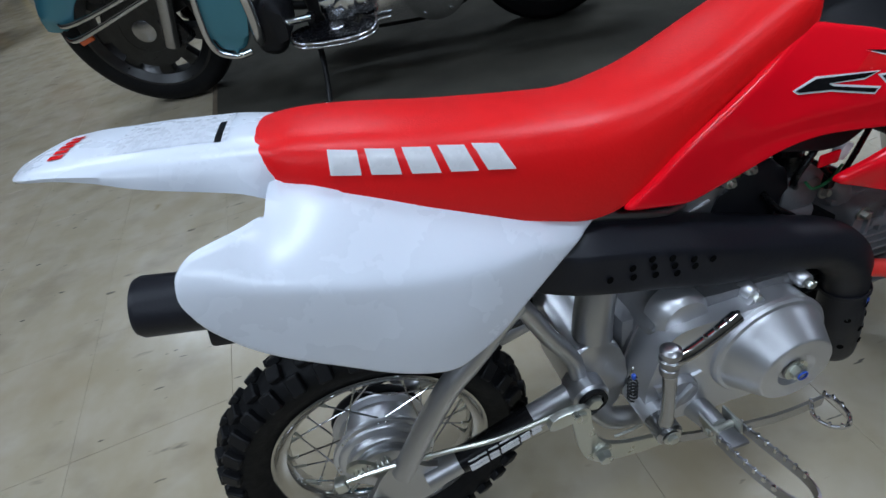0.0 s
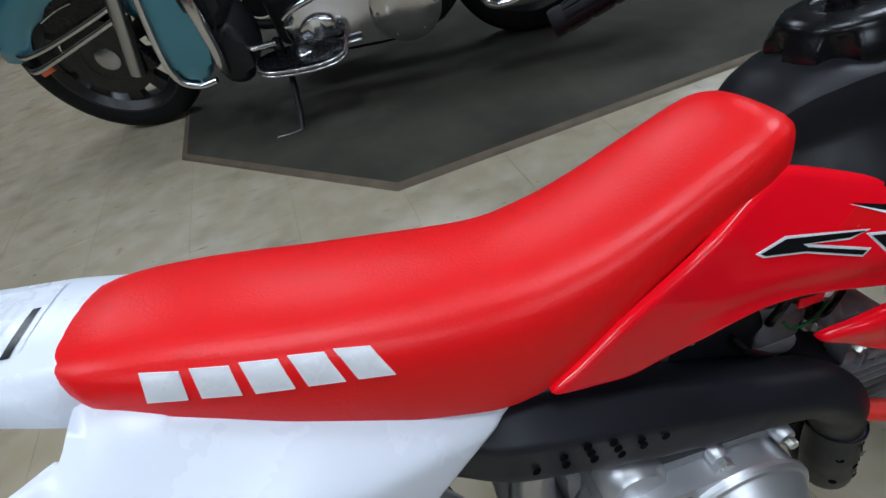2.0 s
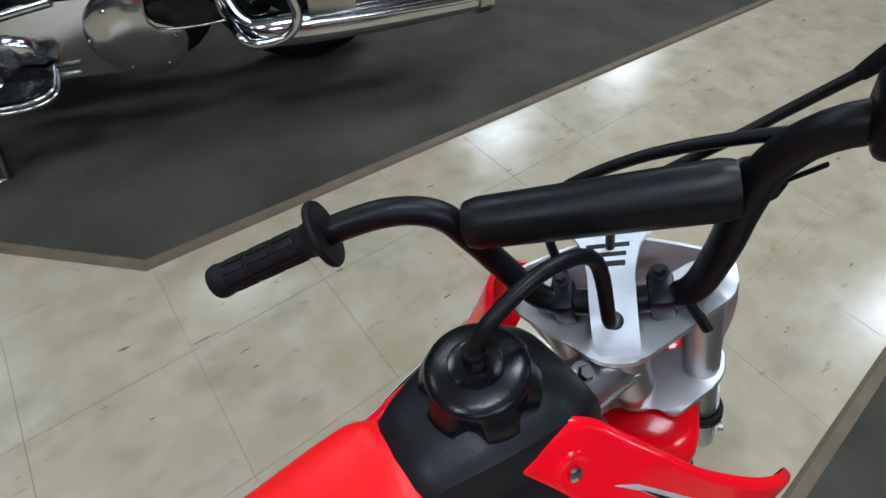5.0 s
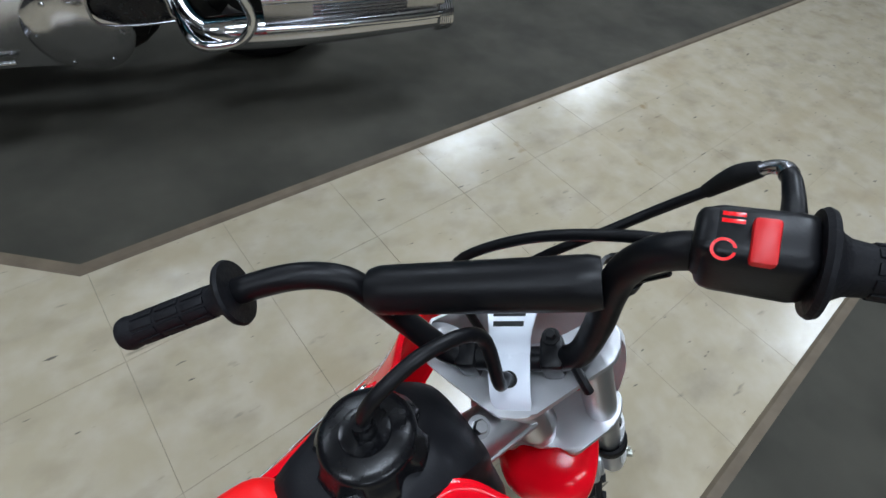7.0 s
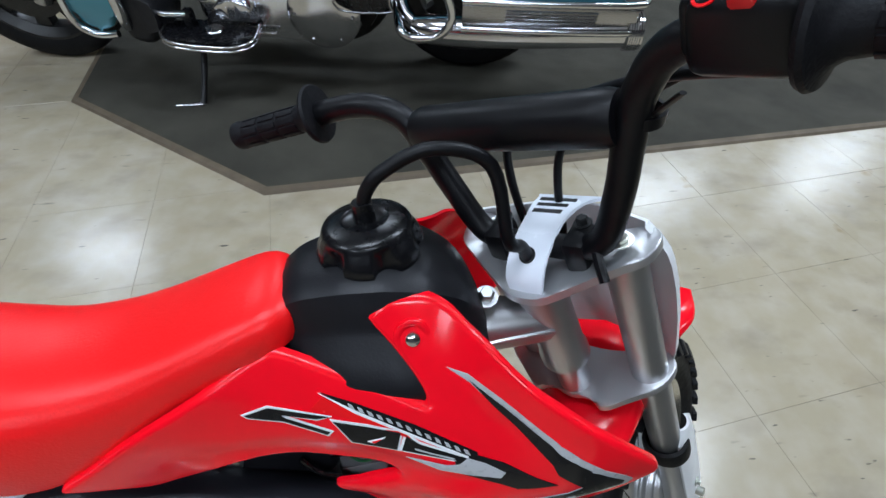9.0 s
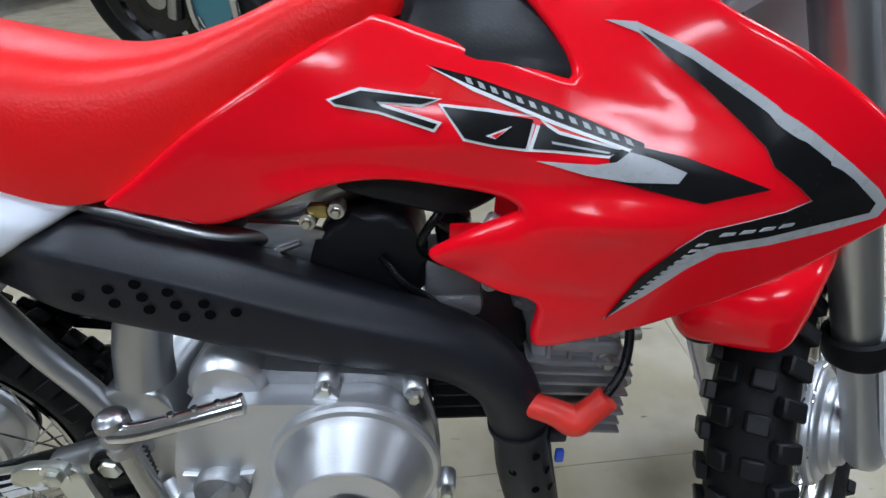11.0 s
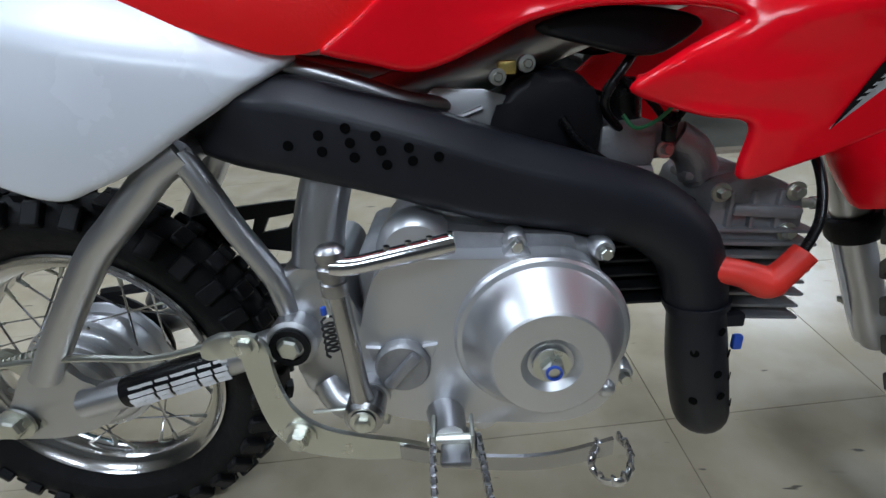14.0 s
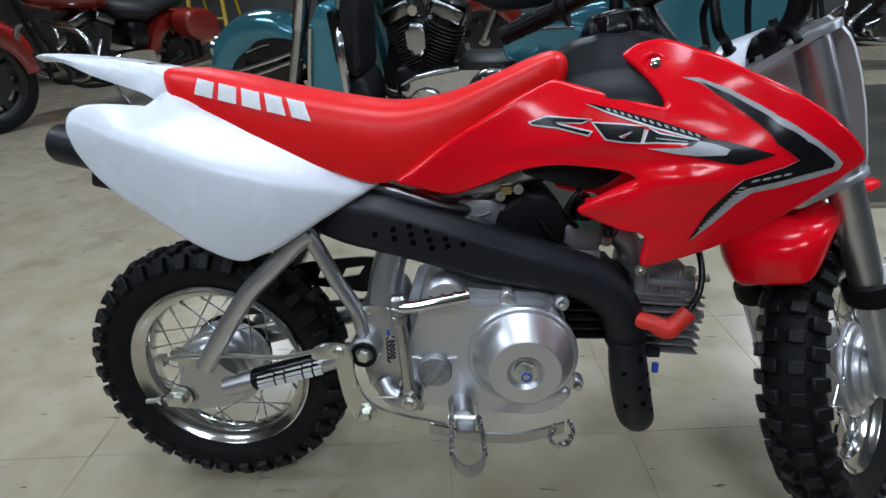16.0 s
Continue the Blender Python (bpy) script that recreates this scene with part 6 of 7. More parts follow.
part("guide_elbow", steered(sweep([Vector((0.1845, 0.064, 0.1850)), Vector((0.1840, 0.0705, 0.1830)), Vector((0.1795, 0.0745, 0.1805)), Vector((0.1740, 0.0760, 0.1775))], [0.0052, 0.0046, 0.0042, 0.0040], 12)), DULLCHROME, sw, "bent metal cable end")
part("cable_boot", steered(sweep([Vector((0.1750, 0.0757, 0.1785)), Vector((0.1640, 0.0790, 0.1705)), Vector((0.1500, 0.0810, 0.1560))], [0.0050, 0.0066, 0.0046], 12)), RUBBER, sw)
cables = turned_part("throttle_cable", sweep([Vector((0.152, 0.0805, 0.158)), Vector((0.120, 0.082, 0.138)), Vector((0.088, 0.078, 0.124)), Vector((0.045, 0.072, 0.108)), Vector((0.016, 0.070, 0.085)), Vector((0.004, 0.066, 0.045)), Vector((0.0, 0.06, 0.0)), Vector((-0.004, 0.04, -0.05))], 0.0038, 10), SATIN, label="black control cable")
turned_part("brake_cable", sweep([Vector((0.150, 0.040, 0.152)), Vector((0.10, 0.060, 0.143)), Vector((0.03, 0.078, 0.122)), Vector((-0.035, 0.080, 0.092)), Vector((-0.048, 0.074, 0.045)), Vector((-0.046, 0.07, -0.04))], 0.0045, 10), SATIN, label="black control cable")
tie = turned_part("cable_tie", ring_lathe([(0.0125, -0.004), (0.0150, -0.004), (0.0150, 0.004), (0.0125, 0.004)], (0.096, 0.037, 0.132), (0.35, 0.05, 1), 20), SATIN, label="black strap round the bar")
part("tie_tail", steered(sweep([(0.106, 0.030, 0.134), (0.114, 0.028, 0.141), (0.124, 0.026, 0.149)], 0.0030, 8, flat=0.5)), SATIN, tie)
part("tie_tail", steered(sweep([(0.056, 0.012, 0.030), (0.063, 0.000, 0.022), (0.067, -0.006, 0.015)], 0.0042, 8)), SATIN, tie)

# ---- large parked motorcycles: x ahead, y to their left, z up ----
def road_wheel(root, x, r, width, spokes, steer=0.0, off=0.0):
    turn = Matrix.Translation((x, off, r)) @ Matrix.Rotation(steer, 4, "Z")

    def put(bm):
        bm.transform(turn)
        return bm

    w = width
    prof = [(r - 0.085, -w * 0.40), (r - 0.06, -w * 0.49), (r - 0.03, -w * 0.5), (r - 0.010, -w * 0.40), (r - 0.002, -w * 0.2), (r, 0), (r - 0.002, w * 0.2), (r - 0.010, w * 0.40), (r - 0.03, w * 0.5), (r - 0.06, w * 0.49), (r - 0.085, w * 0.40)]
    tyre = part("tyre", put(ring_lathe(prof, (0, 0, 0), (0, 1, 0), 72)), RUBBER, root, "black road tyre")
    rr = r - 0.085
    rim = part("rim", put(ring_lathe([(rr + 0.006, -w * 0.42), (rr + 0.006, -w * 0.36), (rr - 0.012, -w * 0.30), (rr - 0.02, 0), (rr - 0.012, w * 0.30), (rr + 0.006, w * 0.36), (rr + 0.006, w * 0.42), (rr - 0.004, w * 0.42), (rr - 0.032, w * 0.24), (rr - 0.036, 0), (rr - 0.032, -w * 0.24), (rr - 0.004, -w * 0.42)], (0, 0, 0), (0, 1, 0), 64)), DARKALLOY, root, "dark polished alloy wheel")
    for i in range(spokes):
        a = math.tau * i / spokes
        d, t = Vector((math.cos(a), 0, math.sin(a))), Vector((-math.sin(a), 0, math.cos(a)))
        out = [(0.04, -0.016), (rr - 0.03, -0.030), (rr - 0.02, 0.030), (0.04, 0.016)]
        part("wheel_spoke", put(prism([(p, q) for p, q in out], lambda p, q, h: d * p + t * q + Vector((0, h, 0)), -0.018, 0.026, 0.006)), DARKALLOY, rim)
    hub = part("hub", put(lathe([(0, -0.06), (0.045, -0.06), (0.05, -0.04), (0.05, 0.04), (0.042, 0.062), (0.02, 0.07), (0, 0.07)], (0, 0, 0), (0, 1, 0), 32)), DULLCHROME, root)
    disc = part("brake_disc", put(ring_lathe([(0.085, 0.052), (0.145, 0.052), (0.145, 0.058), (0.085, 0.058)], (0, 0, 0), (0, 1, 0), 48)), DARKALLOY, hub)
    part("disc_carrier", put(lathe([(0, 0.050), (0.09, 0.050), (0.088, 0.056), (0, 0.060)], (0, 0, 0), (0, 1, 0), 32)), DARKALLOY, hub)
    return put


DARKALLOY = mat("dark_alloy", (0.05, 0.05, 0.05), 0.35, metal=0.8, vary=0.15, scale=30)


def arch(x, z, r, a0, a1, widths, drop, thick=0.004, n=36):
    """A mudguard: an arc of radius r about (x, z) from a0 to a1 degrees."""
    rings = []
    for k in range(n + 1):
        f = k / n
        th = radians(a0 + (a1 - a0) * f)
        rad = Vector((math.cos(th), 0, math.sin(th)))
        c = Vector((x, 0, z)) + rad * r
        w = float(np.interp(f, *widths))
        d = float(np.interp(f, *drop))
        prof = [(-w, -d), (-w, -d * 0.45), (-w * 0.92, -d * 0.14), (-w * 0.7, -0.010), (-w * 0.35, -0.001), (0, 0.002), (w * 0.35, -0.001), (w * 0.7, -0.010), (w * 0.92, -d * 0.14), (w, -d * 0.45), (w, -d)]
        rings.append([c + Vector((0, u, 0)) + rad * h for u, h in prof] + [c + Vector((0, u * 0.96, 0)) + rad * (h - thick) for u, h in reversed(prof)])
    return loft(rings)


def left(a, b, h):
    return (a, h, b)


def v_twin(root, x, z, y_face):
    eng = part("engine", box((x, 0, z - 0.10), (0.30, 0.20, 0.20), 0.04, segments=3), ENGBLACK, root, "black and chrome V-twin engine")
    for tilt, name in ((22, "front"), (-22, "rear")):
        rot = Matrix.Rotation(radians(tilt), 4, "Y")
        base = Vector((x, 0, z - 0.06))

        def put(bm):
            bm.transform(Matrix.Translation(base) @ rot)
            return bm

        cylinder_ = part("cylinder", put(lathe([(0, 0.02), (0.062, 0.02), (0.062, 0.28), (0, 0.28)], (0, 0, 0), (0, 0, 1), 28)), ENGBLACK, root, "black finned cylinder")
        for k in range(13):
            w = 0.150 + 0.022 * math.sin(k / 12 * 2.4)
            fin = prism(soften([(-w / 2, -0.085), (w / 2, -0.085), (w / 2, 0.085), (-w / 2, 0.085)], 2), lambda a, b, h: (a, b, h), 0.060 + 0.0150 * k, 0.0650 + 0.0150 * k)
            part("cooling_fin", put(fin), ENGFIN, cylinder_)
        part("rocker_box", put(box((0, 0, 0.300), (0.155, 0.165, 0.07), 0.018, segments=3)), DARKCHROME, root, "dark chrome rocker box")
        part("push_rod_tube", put(sweep([(0.02 if tilt > 0 else -0.02, -0.085, 0.0), (0, -0.08, 0.28)], 0.010, 12, straight=True)), CHROME, root)
    return eng


DARKCHROME = mat("dark_chrome", (0.22, 0.22, 0.225), 0.2, metal=1.0, vary=0.06, scale=10)
ENGFIN = mat("machined_fin", (0.075, 0.072, 0.068), 0.4, metal=0.6, vary=0.2, scale=40)


def touring_bike():
    root = thing("touring_motorcycle", pose(0.143, 1.853, 0.004, -8, 0, 167.4), "teal touring motorcycle with chrome engine and saddlebags parked on the mat", "motorcycle")
    BACK = Matrix.Translation((-0.08, 0, 0))
    put = road_wheel(root, 0.705, 0.315, 0.130, 9, radians(3))
    road_wheel(root, -0.90, 0.315, 0.150, 9, 0.0, -0.09)
    P = lambda name, bm, m, label="", angle=38: part(name, bm, m, root, label, angle)
    # front mudguard with its bumper rails
    mg = P("front_fender", arch(0.785, 0.315, 0.352, 12, 150, ([0, 0.08, 0.5, 0.9, 1], [0.075, 0.098, 0.104, 0.100, 0.085]), ([0, 0.1, 0.5, 0.75, 1], [0.08, 0.13, 0.15, 0.13, 0.10])), TEAL, "metallic teal valanced front fender", 60)
    for s in (-1, 1):
        part("fender_recess", prism(soften([(0.60, 0.560), (0.78, 0.560), (0.86, 0.500), (0.88, 0.455), (0.78, 0.462), (0.60, 0.510)], 2), lambda a, b, h: (a, s * h, b), 0.094, 0.1065), GLOSSBLACK, mg, "black recess panel")
        part("fender_script", sweep([(0.86, s * 0.1085, 0.50), (0.78, s * 0.1095, 0.525), (0.72, s * 0.1095, 0.535)], 0.004, 8), CHROME, mg)
        for dz, dy in ((0.0, 0.0), (-0.035, 0.006)):
            part("bumper_rail", sweep([(1.075 - dz * 0.4, 0, 0.415 + dz * 1.6), (1.06 - dz * 0.3, s * 0.06, 0.412 + dz * 1.6), (1.01, s * (0.112 + dy), 0.408 + dz * 1.5), (0.90, s * (0.122 + dy), 0.425 + dz * 1.2), (0.72, s * (0.122 + dy), 0.468 + dz), (0.56, s * (0.118 + dy), 0.512 + dz)], 0.0105, 12), CHROME, mg, "chrome fender rail")
        part("amber_reflector", box((0.965, s * 0.124, 0.352), (0.06, 0.014, 0.024), 0.005, Matrix.Rotation(0.25, 4, "Y")), AMBER, mg, "amber side reflector")
    part("front_lamp", box((1.105, 0, 0.475), (0.035, 0.06, 0.10), 0.014), AMBER, mg, "orange lamp on the fender's tip")
    part("lamp_bezel", ring_lathe([(0.042, -0.005), (0.052, -0.005), (0.052, 0.012), (0.042, 0.012)], (1.095, 0, 0.50), (1, 0, 0.3), 24), CHROME, mg)
    for piece in [mg] + list(mg.children):
        piece.data.transform(BACK)
    for s in (-1, 1):
        fork = P("fork_leg", sweep([(0.735, s * 0.118, 0.27), (0.64, s * 0.118, 0.50), (0.50, s * 0.118, 0.86)], [0.030, 0.031, 0.028], 20, straight=True), DULLCHROME, "silver fork leg")
        part("fork_shroud", sweep([(0.60, s * 0.118, 0.60), (0.50, s * 0.118, 0.86)], 0.038, 20, straight=True), CHROME, fork)
        part("brake_caliper", box((0.70, s * 0.085, 0.315), (0.07, 0.05, 0.12), 0.014, Matrix.Rotation(0.35, 4, "Y")), GLOSSBLACK, fork)
        for piece in [fork] + list(fork.children):
            piece.data.transform(Matrix.Translation((-0.14, 0, 0)))
        # leg fairings
        lf = P("leg_fairing", prism(soften([(0.300, 0.62), (0.345, 0.42), (0.352, 0.315), (0.310, 0.283), (0.245, 0.288), (0.205, 0.37), (0.165, 0.50), (0.165, 0.70), (0.25, 0.74)], 2), lambda a, b, h: (a, s * h, b), 0.20, 0.315, 0.02, 3), TEAL, "teal lower leg fairing with chrome edge")
        part("fairing_trim", sweep([(0.29, s * 0.318, 0.64), (0.345, s * 0.320, 0.43), (0.353, s * 0.320, 0.32), (0.30, s * 0.320, 0.279), (0.235, s * 0.315, 0.281)], 0.012, 12), CHROME, lf)
        part("vent_cover", box((0.185, s * 0.295, 0.60), (0.05, 0.06, 0.20), 0.015), GLOSSBLACK, lf)
        gd = P("engine_guard", sweep([(0.20, s * 0.12, 0.27), (0.19, s * 0.30, 0.30), (0.165, s * 0.345, 0.42), (0.16, s * 0.34, 0.58), (0.20, s * 0.20, 0.74)], 0.019, 14), CHROME, "chrome engine guard bar")
        part("guard_cover", prism(soften([(0.115, 0.24), (0.215, 0.26), (0.20, 0.36), (0.165, 0.44), (0.10, 0.46), (0.075, 0.34)], 2), lambda a, b, h: (a, s * h, b), 0.14, 0.325, 0.03, 3), LEATHER, gd, "black leather guard chap")
        part("upper_chap", prism(soften([(0.17, 0.44), (0.165, 0.75), (0.06, 0.78), (0.085, 0.60), (0.10, 0.44)], 2), lambda a, b, h: (a, s * h, b), 0.16, 0.33, 0.03, 3), LEATHER, gd)
        fb = P("floorboard", prism(soften([(0.075, 0.245), (0.085, 0.335), (0.05, 0.375), (-0.16, 0.385), (-0.215, 0.355), (-0.215, 0.245)], 2), lambda a, b, h: (a, s * b, h), 0.292, 0.306, 0.004), GLOSSBLACK, "black floorboard with chrome edge")
        for zz in (0.286, 0.300):
            part("board_edge", sweep([(0.080, s * 0.30, zz + 0.012), (0.072, s * 0.352, zz + 0.010), (0.03, s * 0.383, zz + 0.003), (-0.08, s * 0.389, zz - 0.003), (-0.17, s * 0.386, zz), (-0.217, s * 0.352, zz + 0.004), (-0.218, s * 0.27, zz + 0.008)], 0.0052, 10), CHROME, fb)
        part("heel_shifter", sweep([(0.22, s * 0.27, 0.375), (0.10, s * 0.30, 0.352), (0.0, s * 0.29, 0.345)], 0.011, 10), CHROME, fb)
        part("shifter_boss", box((0.0, s * 0.28, 0.325), (0.03, 0.04, 0.06), 0.008), GLOSSBLACK, fb)
        part("board_badge", lathe([(0, 0), (0.03, 0), (0.026, 0.004), (0, 0.004)], (-0.08, s * 0.30, 0.306), (0, 0, 1), 24), DULLCHROME, fb)
    stand = P("side_stand", sweep([(0.03, 0.18, 0.24), (0.02, 0.26, 0.17), (0.02, 0.33, 0.105), (0.025, 0.372, 0.064)], [0.013, 0.011, 0.010, 0.011], 12), DARK, "dark steel side stand holding the motorcycle up")
    part("stand_foot", sweep([(0.015, 0.366, 0.062), (0.06, 0.378, 0.061), (0.115, 0.386, 0.061)], [0.009, 0.008, 0.007], 10), CHROME, stand)
    # engine and primary
    v_twin(root, -0.09, 0.42, 0.1)
    ac = P("air_cleaner_cover", prism(soften([(-0.055, 0.62), (-0.125, 0.62), (-0.132, 0.57), (-0.125, 0.490), (-0.09, 0.475), (-0.055, 0.490), (-0.048, 0.57)], 2), left, 0.10, 0.165, 0.02, 3), DULLCHROME, "chrome teardrop horn cover")
    part("horn_mount", lathe([(0.02, 0), (0.02, 0.05), (0, 0.05)], (-0.09, 0.12, 0.665), (0, 1, 0), 18), CHROME, ac)
    pr = P("primary_cover", prism(soften([(-0.02, 0.345), (-0.06, 0.415), (-0.16, 0.455), (-0.40, 0.462), (-0.52, 0.43), (-0.56, 0.355), (-0.53, 0.285), (-0.46, 0.252), (-0.30, 0.258), (-0.10, 0.262), (-0.04, 0.285)], 2), left, 0.14, 0.255, 0.028, 4), CHROME, "polished chrome primary cover")
    part("derby_cover", lathe([(0.118, 0), (0.115, 0.018), (0.105, 0.026), (0.05, 0.030), (0, 0.031)], (-0.435, 0.250, 0.355), (0, 1, 0), 44), CHROME, pr)
    part("inspection_cover", prism(soften([(-0.07, 0.335), (-0.10, 0.385), (-0.19, 0.385), (-0.21, 0.345), (-0.17, 0.32)], 2), left, 0.25, 0.275, 0.008, 3), CHROME, pr)
    part("shift_link", sweep([(-0.05, 0.27, 0.405), (-0.12, 0.28, 0.44), (-0.30, 0.28, 0.475)], 0.011, 12), CHROME, pr)
    part("link_end", sweep([(-0.20, 0.275, 0.285), (-0.27, 0.275, 0.287)], 0.006, 10, straight=True), CHROME, pr)
    for a in range(6):
        th = math.tau * a / 6
        part("derby_screw", lathe([(0.006, 0), (0.004, 0.004), (0, 0.004)], (-0.435 + 0.092 * math.cos(th), 0.277, 0.355 + 0.092 * math.sin(th)), (0, 1, 0), 10), DULLCHROME, pr)
    P("gearbox", box((-0.40, 0, 0.36), (0.34, 0.22, 0.20), 0.04), ENGBLACK)
    P("belt_guard", prism(soften([(-0.52, 0.30), (-0.56, 0.36), (-0.60, 0.37), (-0.60, 0.33), (-0.56, 0.27)], 1), left, 0.12, 0.20, 0.01), ENGBLACK)
    P("frame_tube", sweep([(0.42, 0, 0.80), (0.28, 0.09, 0.50), (0.20, 0.13, 0.24), (-0.10, 0.14, 0.215), (-0.50, 0.14, 0.225), (-0.66, 0.14, 0.40)], 0.019, 14), ENGBLACK, "black frame tube")
    P("frame_tube", sweep([(0.42, 0, 0.80), (0.28, -0.09, 0.50), (0.20, -0.13, 0.24), (-0.10, -0.14, 0.215), (-0.50, -0.14, 0.225), (-0.66, -0.14, 0.40)], 0.019, 14), ENGBLACK)
    # passenger board
    pb = P("passenger_footboard", prism(soften([(-0.475, 0.475), (-0.480, 0.385), (-0.65, 0.382), (-0.66, 0.41), (-0.635, 0.475)], 2), left, 0.24, 0.30, 0.014, 3), GLOSSBLACK, "black passenger footboard with grey outline")
    loop_ = [(-0.487, 0.302, 0.470), (-0.492, 0.302, 0.393), (-0.645, 0.302, 0.390), (-0.650, 0.302, 0.412), (-0.630, 0.302, 0.470)]
    part("board_outline", sweep(loop_ + loop_[:1], 0.0035, 8, n=4), DULLCHROME, pb)
    # exhaust, bag guard, saddlebags
    for s in (-1, 1):
        ex = P("muffler", sweep([(-0.72, s * 0.27, 0.335), (-0.80, s * 0.285, 0.335), (-1.05, s * 0.29, 0.345), (-1.38, s * 0.29, 0.368)], [0.034, 0.046, 0.050, 0.050], 24), CHROME, "long chrome muffler")
        part("muffler_tip", lathe([(0.050, 0), (0.056, 0.006), (0.056, 0.05), (0.046, 0.05), (0.042, 0.0)], (-1.37, s * 0.29, 0.367), (-1, 0, 0.07), 28), CHROME, ex)
        for k in range(6):
            part("tip_band", ring_lathe([(0.056, 0), (0.059, 0.001), (0.056, 0.003)], (-1.375 - 0.007 * k, s * 0.29, 0.3675 + 0.0005 * k), (-1, 0, 0.07), 24), DULLCHROME, ex)
        part("bag_guard", sweep([(-0.66, s * 0.20, 0.36), (-0.68, s * 0.31, 0.345), (-0.72, s * 0.325, 0.325), (-0.80, s * 0.325, 0.338), (-0.84, s * 0.325, 0.40), (-0.80, s * 0.325, 0.52), (-0.76, s * 0.26, 0.60)], 0.014, 12), CHROME, ex)
        bag = P("saddlebag", prism(soften([(-0.86, 0.47), (-0.84, 0.62), (-0.80, 0.78), (-0.86, 0.82), (-1.30, 0.80), (-1.38, 0.74), (-1.40, 0.50), (-1.32, 0.44), (-0.95, 0.42)], 2), lambda a, b, h: (a, s * h, b), 0.14, 0.325, 0.03, 4), TEAL, "metallic teal hard saddlebag")
        for zz in (0.455, 0.372):
            part("bag_rail", sweep([(-0.87, s * 0.33, zz - 0.005), (-1.10, s * 0.338, zz + 0.003), (-1.37, s * 0.335, zz + 0.012), (-1.405, s * 0.30, zz + 0.015)], 0.011, 12), CHROME, bag)
        part("bag_rail_panel", box((-1.13, s * 0.322, 0.415), (0.52, 0.012, 0.07), 0.004), DULLCHROME, bag)
        for k in range(4):
            part("panel_slat", sweep([(-1.00, s * 0.331, 0.398 + 0.010 * k), (-1.27, s * 0.331, 0.404 + 0.010 * k)], 0.003, 8, straight=True), CHROME, bag)
        sc = P("side_cover", prism(soften([(-0.46, 0.46), (-0.45, 0.56), (-0.50, 0.60), (-0.74, 0.61), (-0.78, 0.57), (-0.66, 0.46)], 2), lambda a, b, h: (a, s * h, b), 0.10, 0.19, 0.02, 3), TEAL, "teal side cover")
        part("cover_trim", sweep([(-0.48, s * 0.188, 0.575), (-0.60, s * 0.190, 0.592), (-0.72, s * 0.190, 0.595)], 0.006, 8), CHROME, sc)
        P("grip_bar", sweep([(0.36, s * 0.10, 1.02), (0.28, s * 0.26, 1.08), (0.10, s * 0.40, 1.06)], 0.016, 12), CHROME)
    P("exhaust_header", sweep([(-0.02, -0.12, 0.52), (0.10, -0.20, 0.42), (0.02, -0.22, 0.30), (-0.30, -0.24, 0.27), (-0.72, -0.27, 0.335)], 0.027, 14), CHROME, "chrome exhaust header")
    P("exhaust_header", sweep([(-0.66, 0.16, 0.42), (-0.69, 0.24, 0.36), (-0.74, 0.275, 0.335)], 0.024, 14), CHROME)
    P("fuel_tank", loft([[Vector((x, w * math.cos(a) * (0.85 if math.sin(a) < 0 else 1), z + h * math.sin(a))) for a in (math.tau * k / 28 for k in range(28))] for x, w, h, z in ((0.40, 0.03, 0.03, 0.86), (0.37, 0.10, 0.09, 0.86), (0.25, 0.145, 0.125, 0.86), (0.05, 0.155, 0.125, 0.85), (-0.15, 0.13, 0.10, 0.82), (-0.27, 0.07, 0.06, 0.79), (-0.29, 0.02, 0.02, 0.78))]), TEAL, "teal fuel tank", 60)
    P("seat", loft([[Vector((x, w * math.cos(a), z + h * math.sin(a))) for a in (math.tau * k / 28 for k in range(28))] for x, w, h, z in ((-0.24, 0.04, 0.03, 0.75), (-0.28, 0.13, 0.07, 0.75), (-0.42, 0.18, 0.085, 0.71), (-0.60, 0.18, 0.09, 0.73), (-0.75, 0.16, 0.10, 0.77), (-0.95, 0.14, 0.08, 0.79), (-1.02, 0.04, 0.03, 0.78))]), LEATHER, "black leather seat", 60)
    P("rear_fender", arch(-0.83, 0.315, 0.37, 170, 20, ([0, 0.1, 0.5, 1], [0.09, 0.115, 0.12, 0.11]), ([0, 0.5, 1], [0.08, 0.14, 0.12])), TEAL, "teal rear fender", 60)
    fa = P("fairing", prism(soften([(0.60, 0.86), (0.70, 0.98), (0.66, 1.14), (0.52, 1.24), (0.46, 1.10), (0.46, 0.90)], 2), lambda a, b, h: (a, h, b), -0.30, 0.30, 0.08, 4), TEAL, "teal handlebar fairing")
    part("headlamp", lathe([(0.09, 0), (0.085, 0.02), (0.05, 0.035), (0, 0.04)], (0.69, 0, 1.0), (1, 0, 0), 30), CHROME, fa)
    P("fork_yoke", box((0.50, 0, 0.87), (0.12, 0.30, 0.06), 0.02), GLOSSBLACK)
    return root


touring_bike()

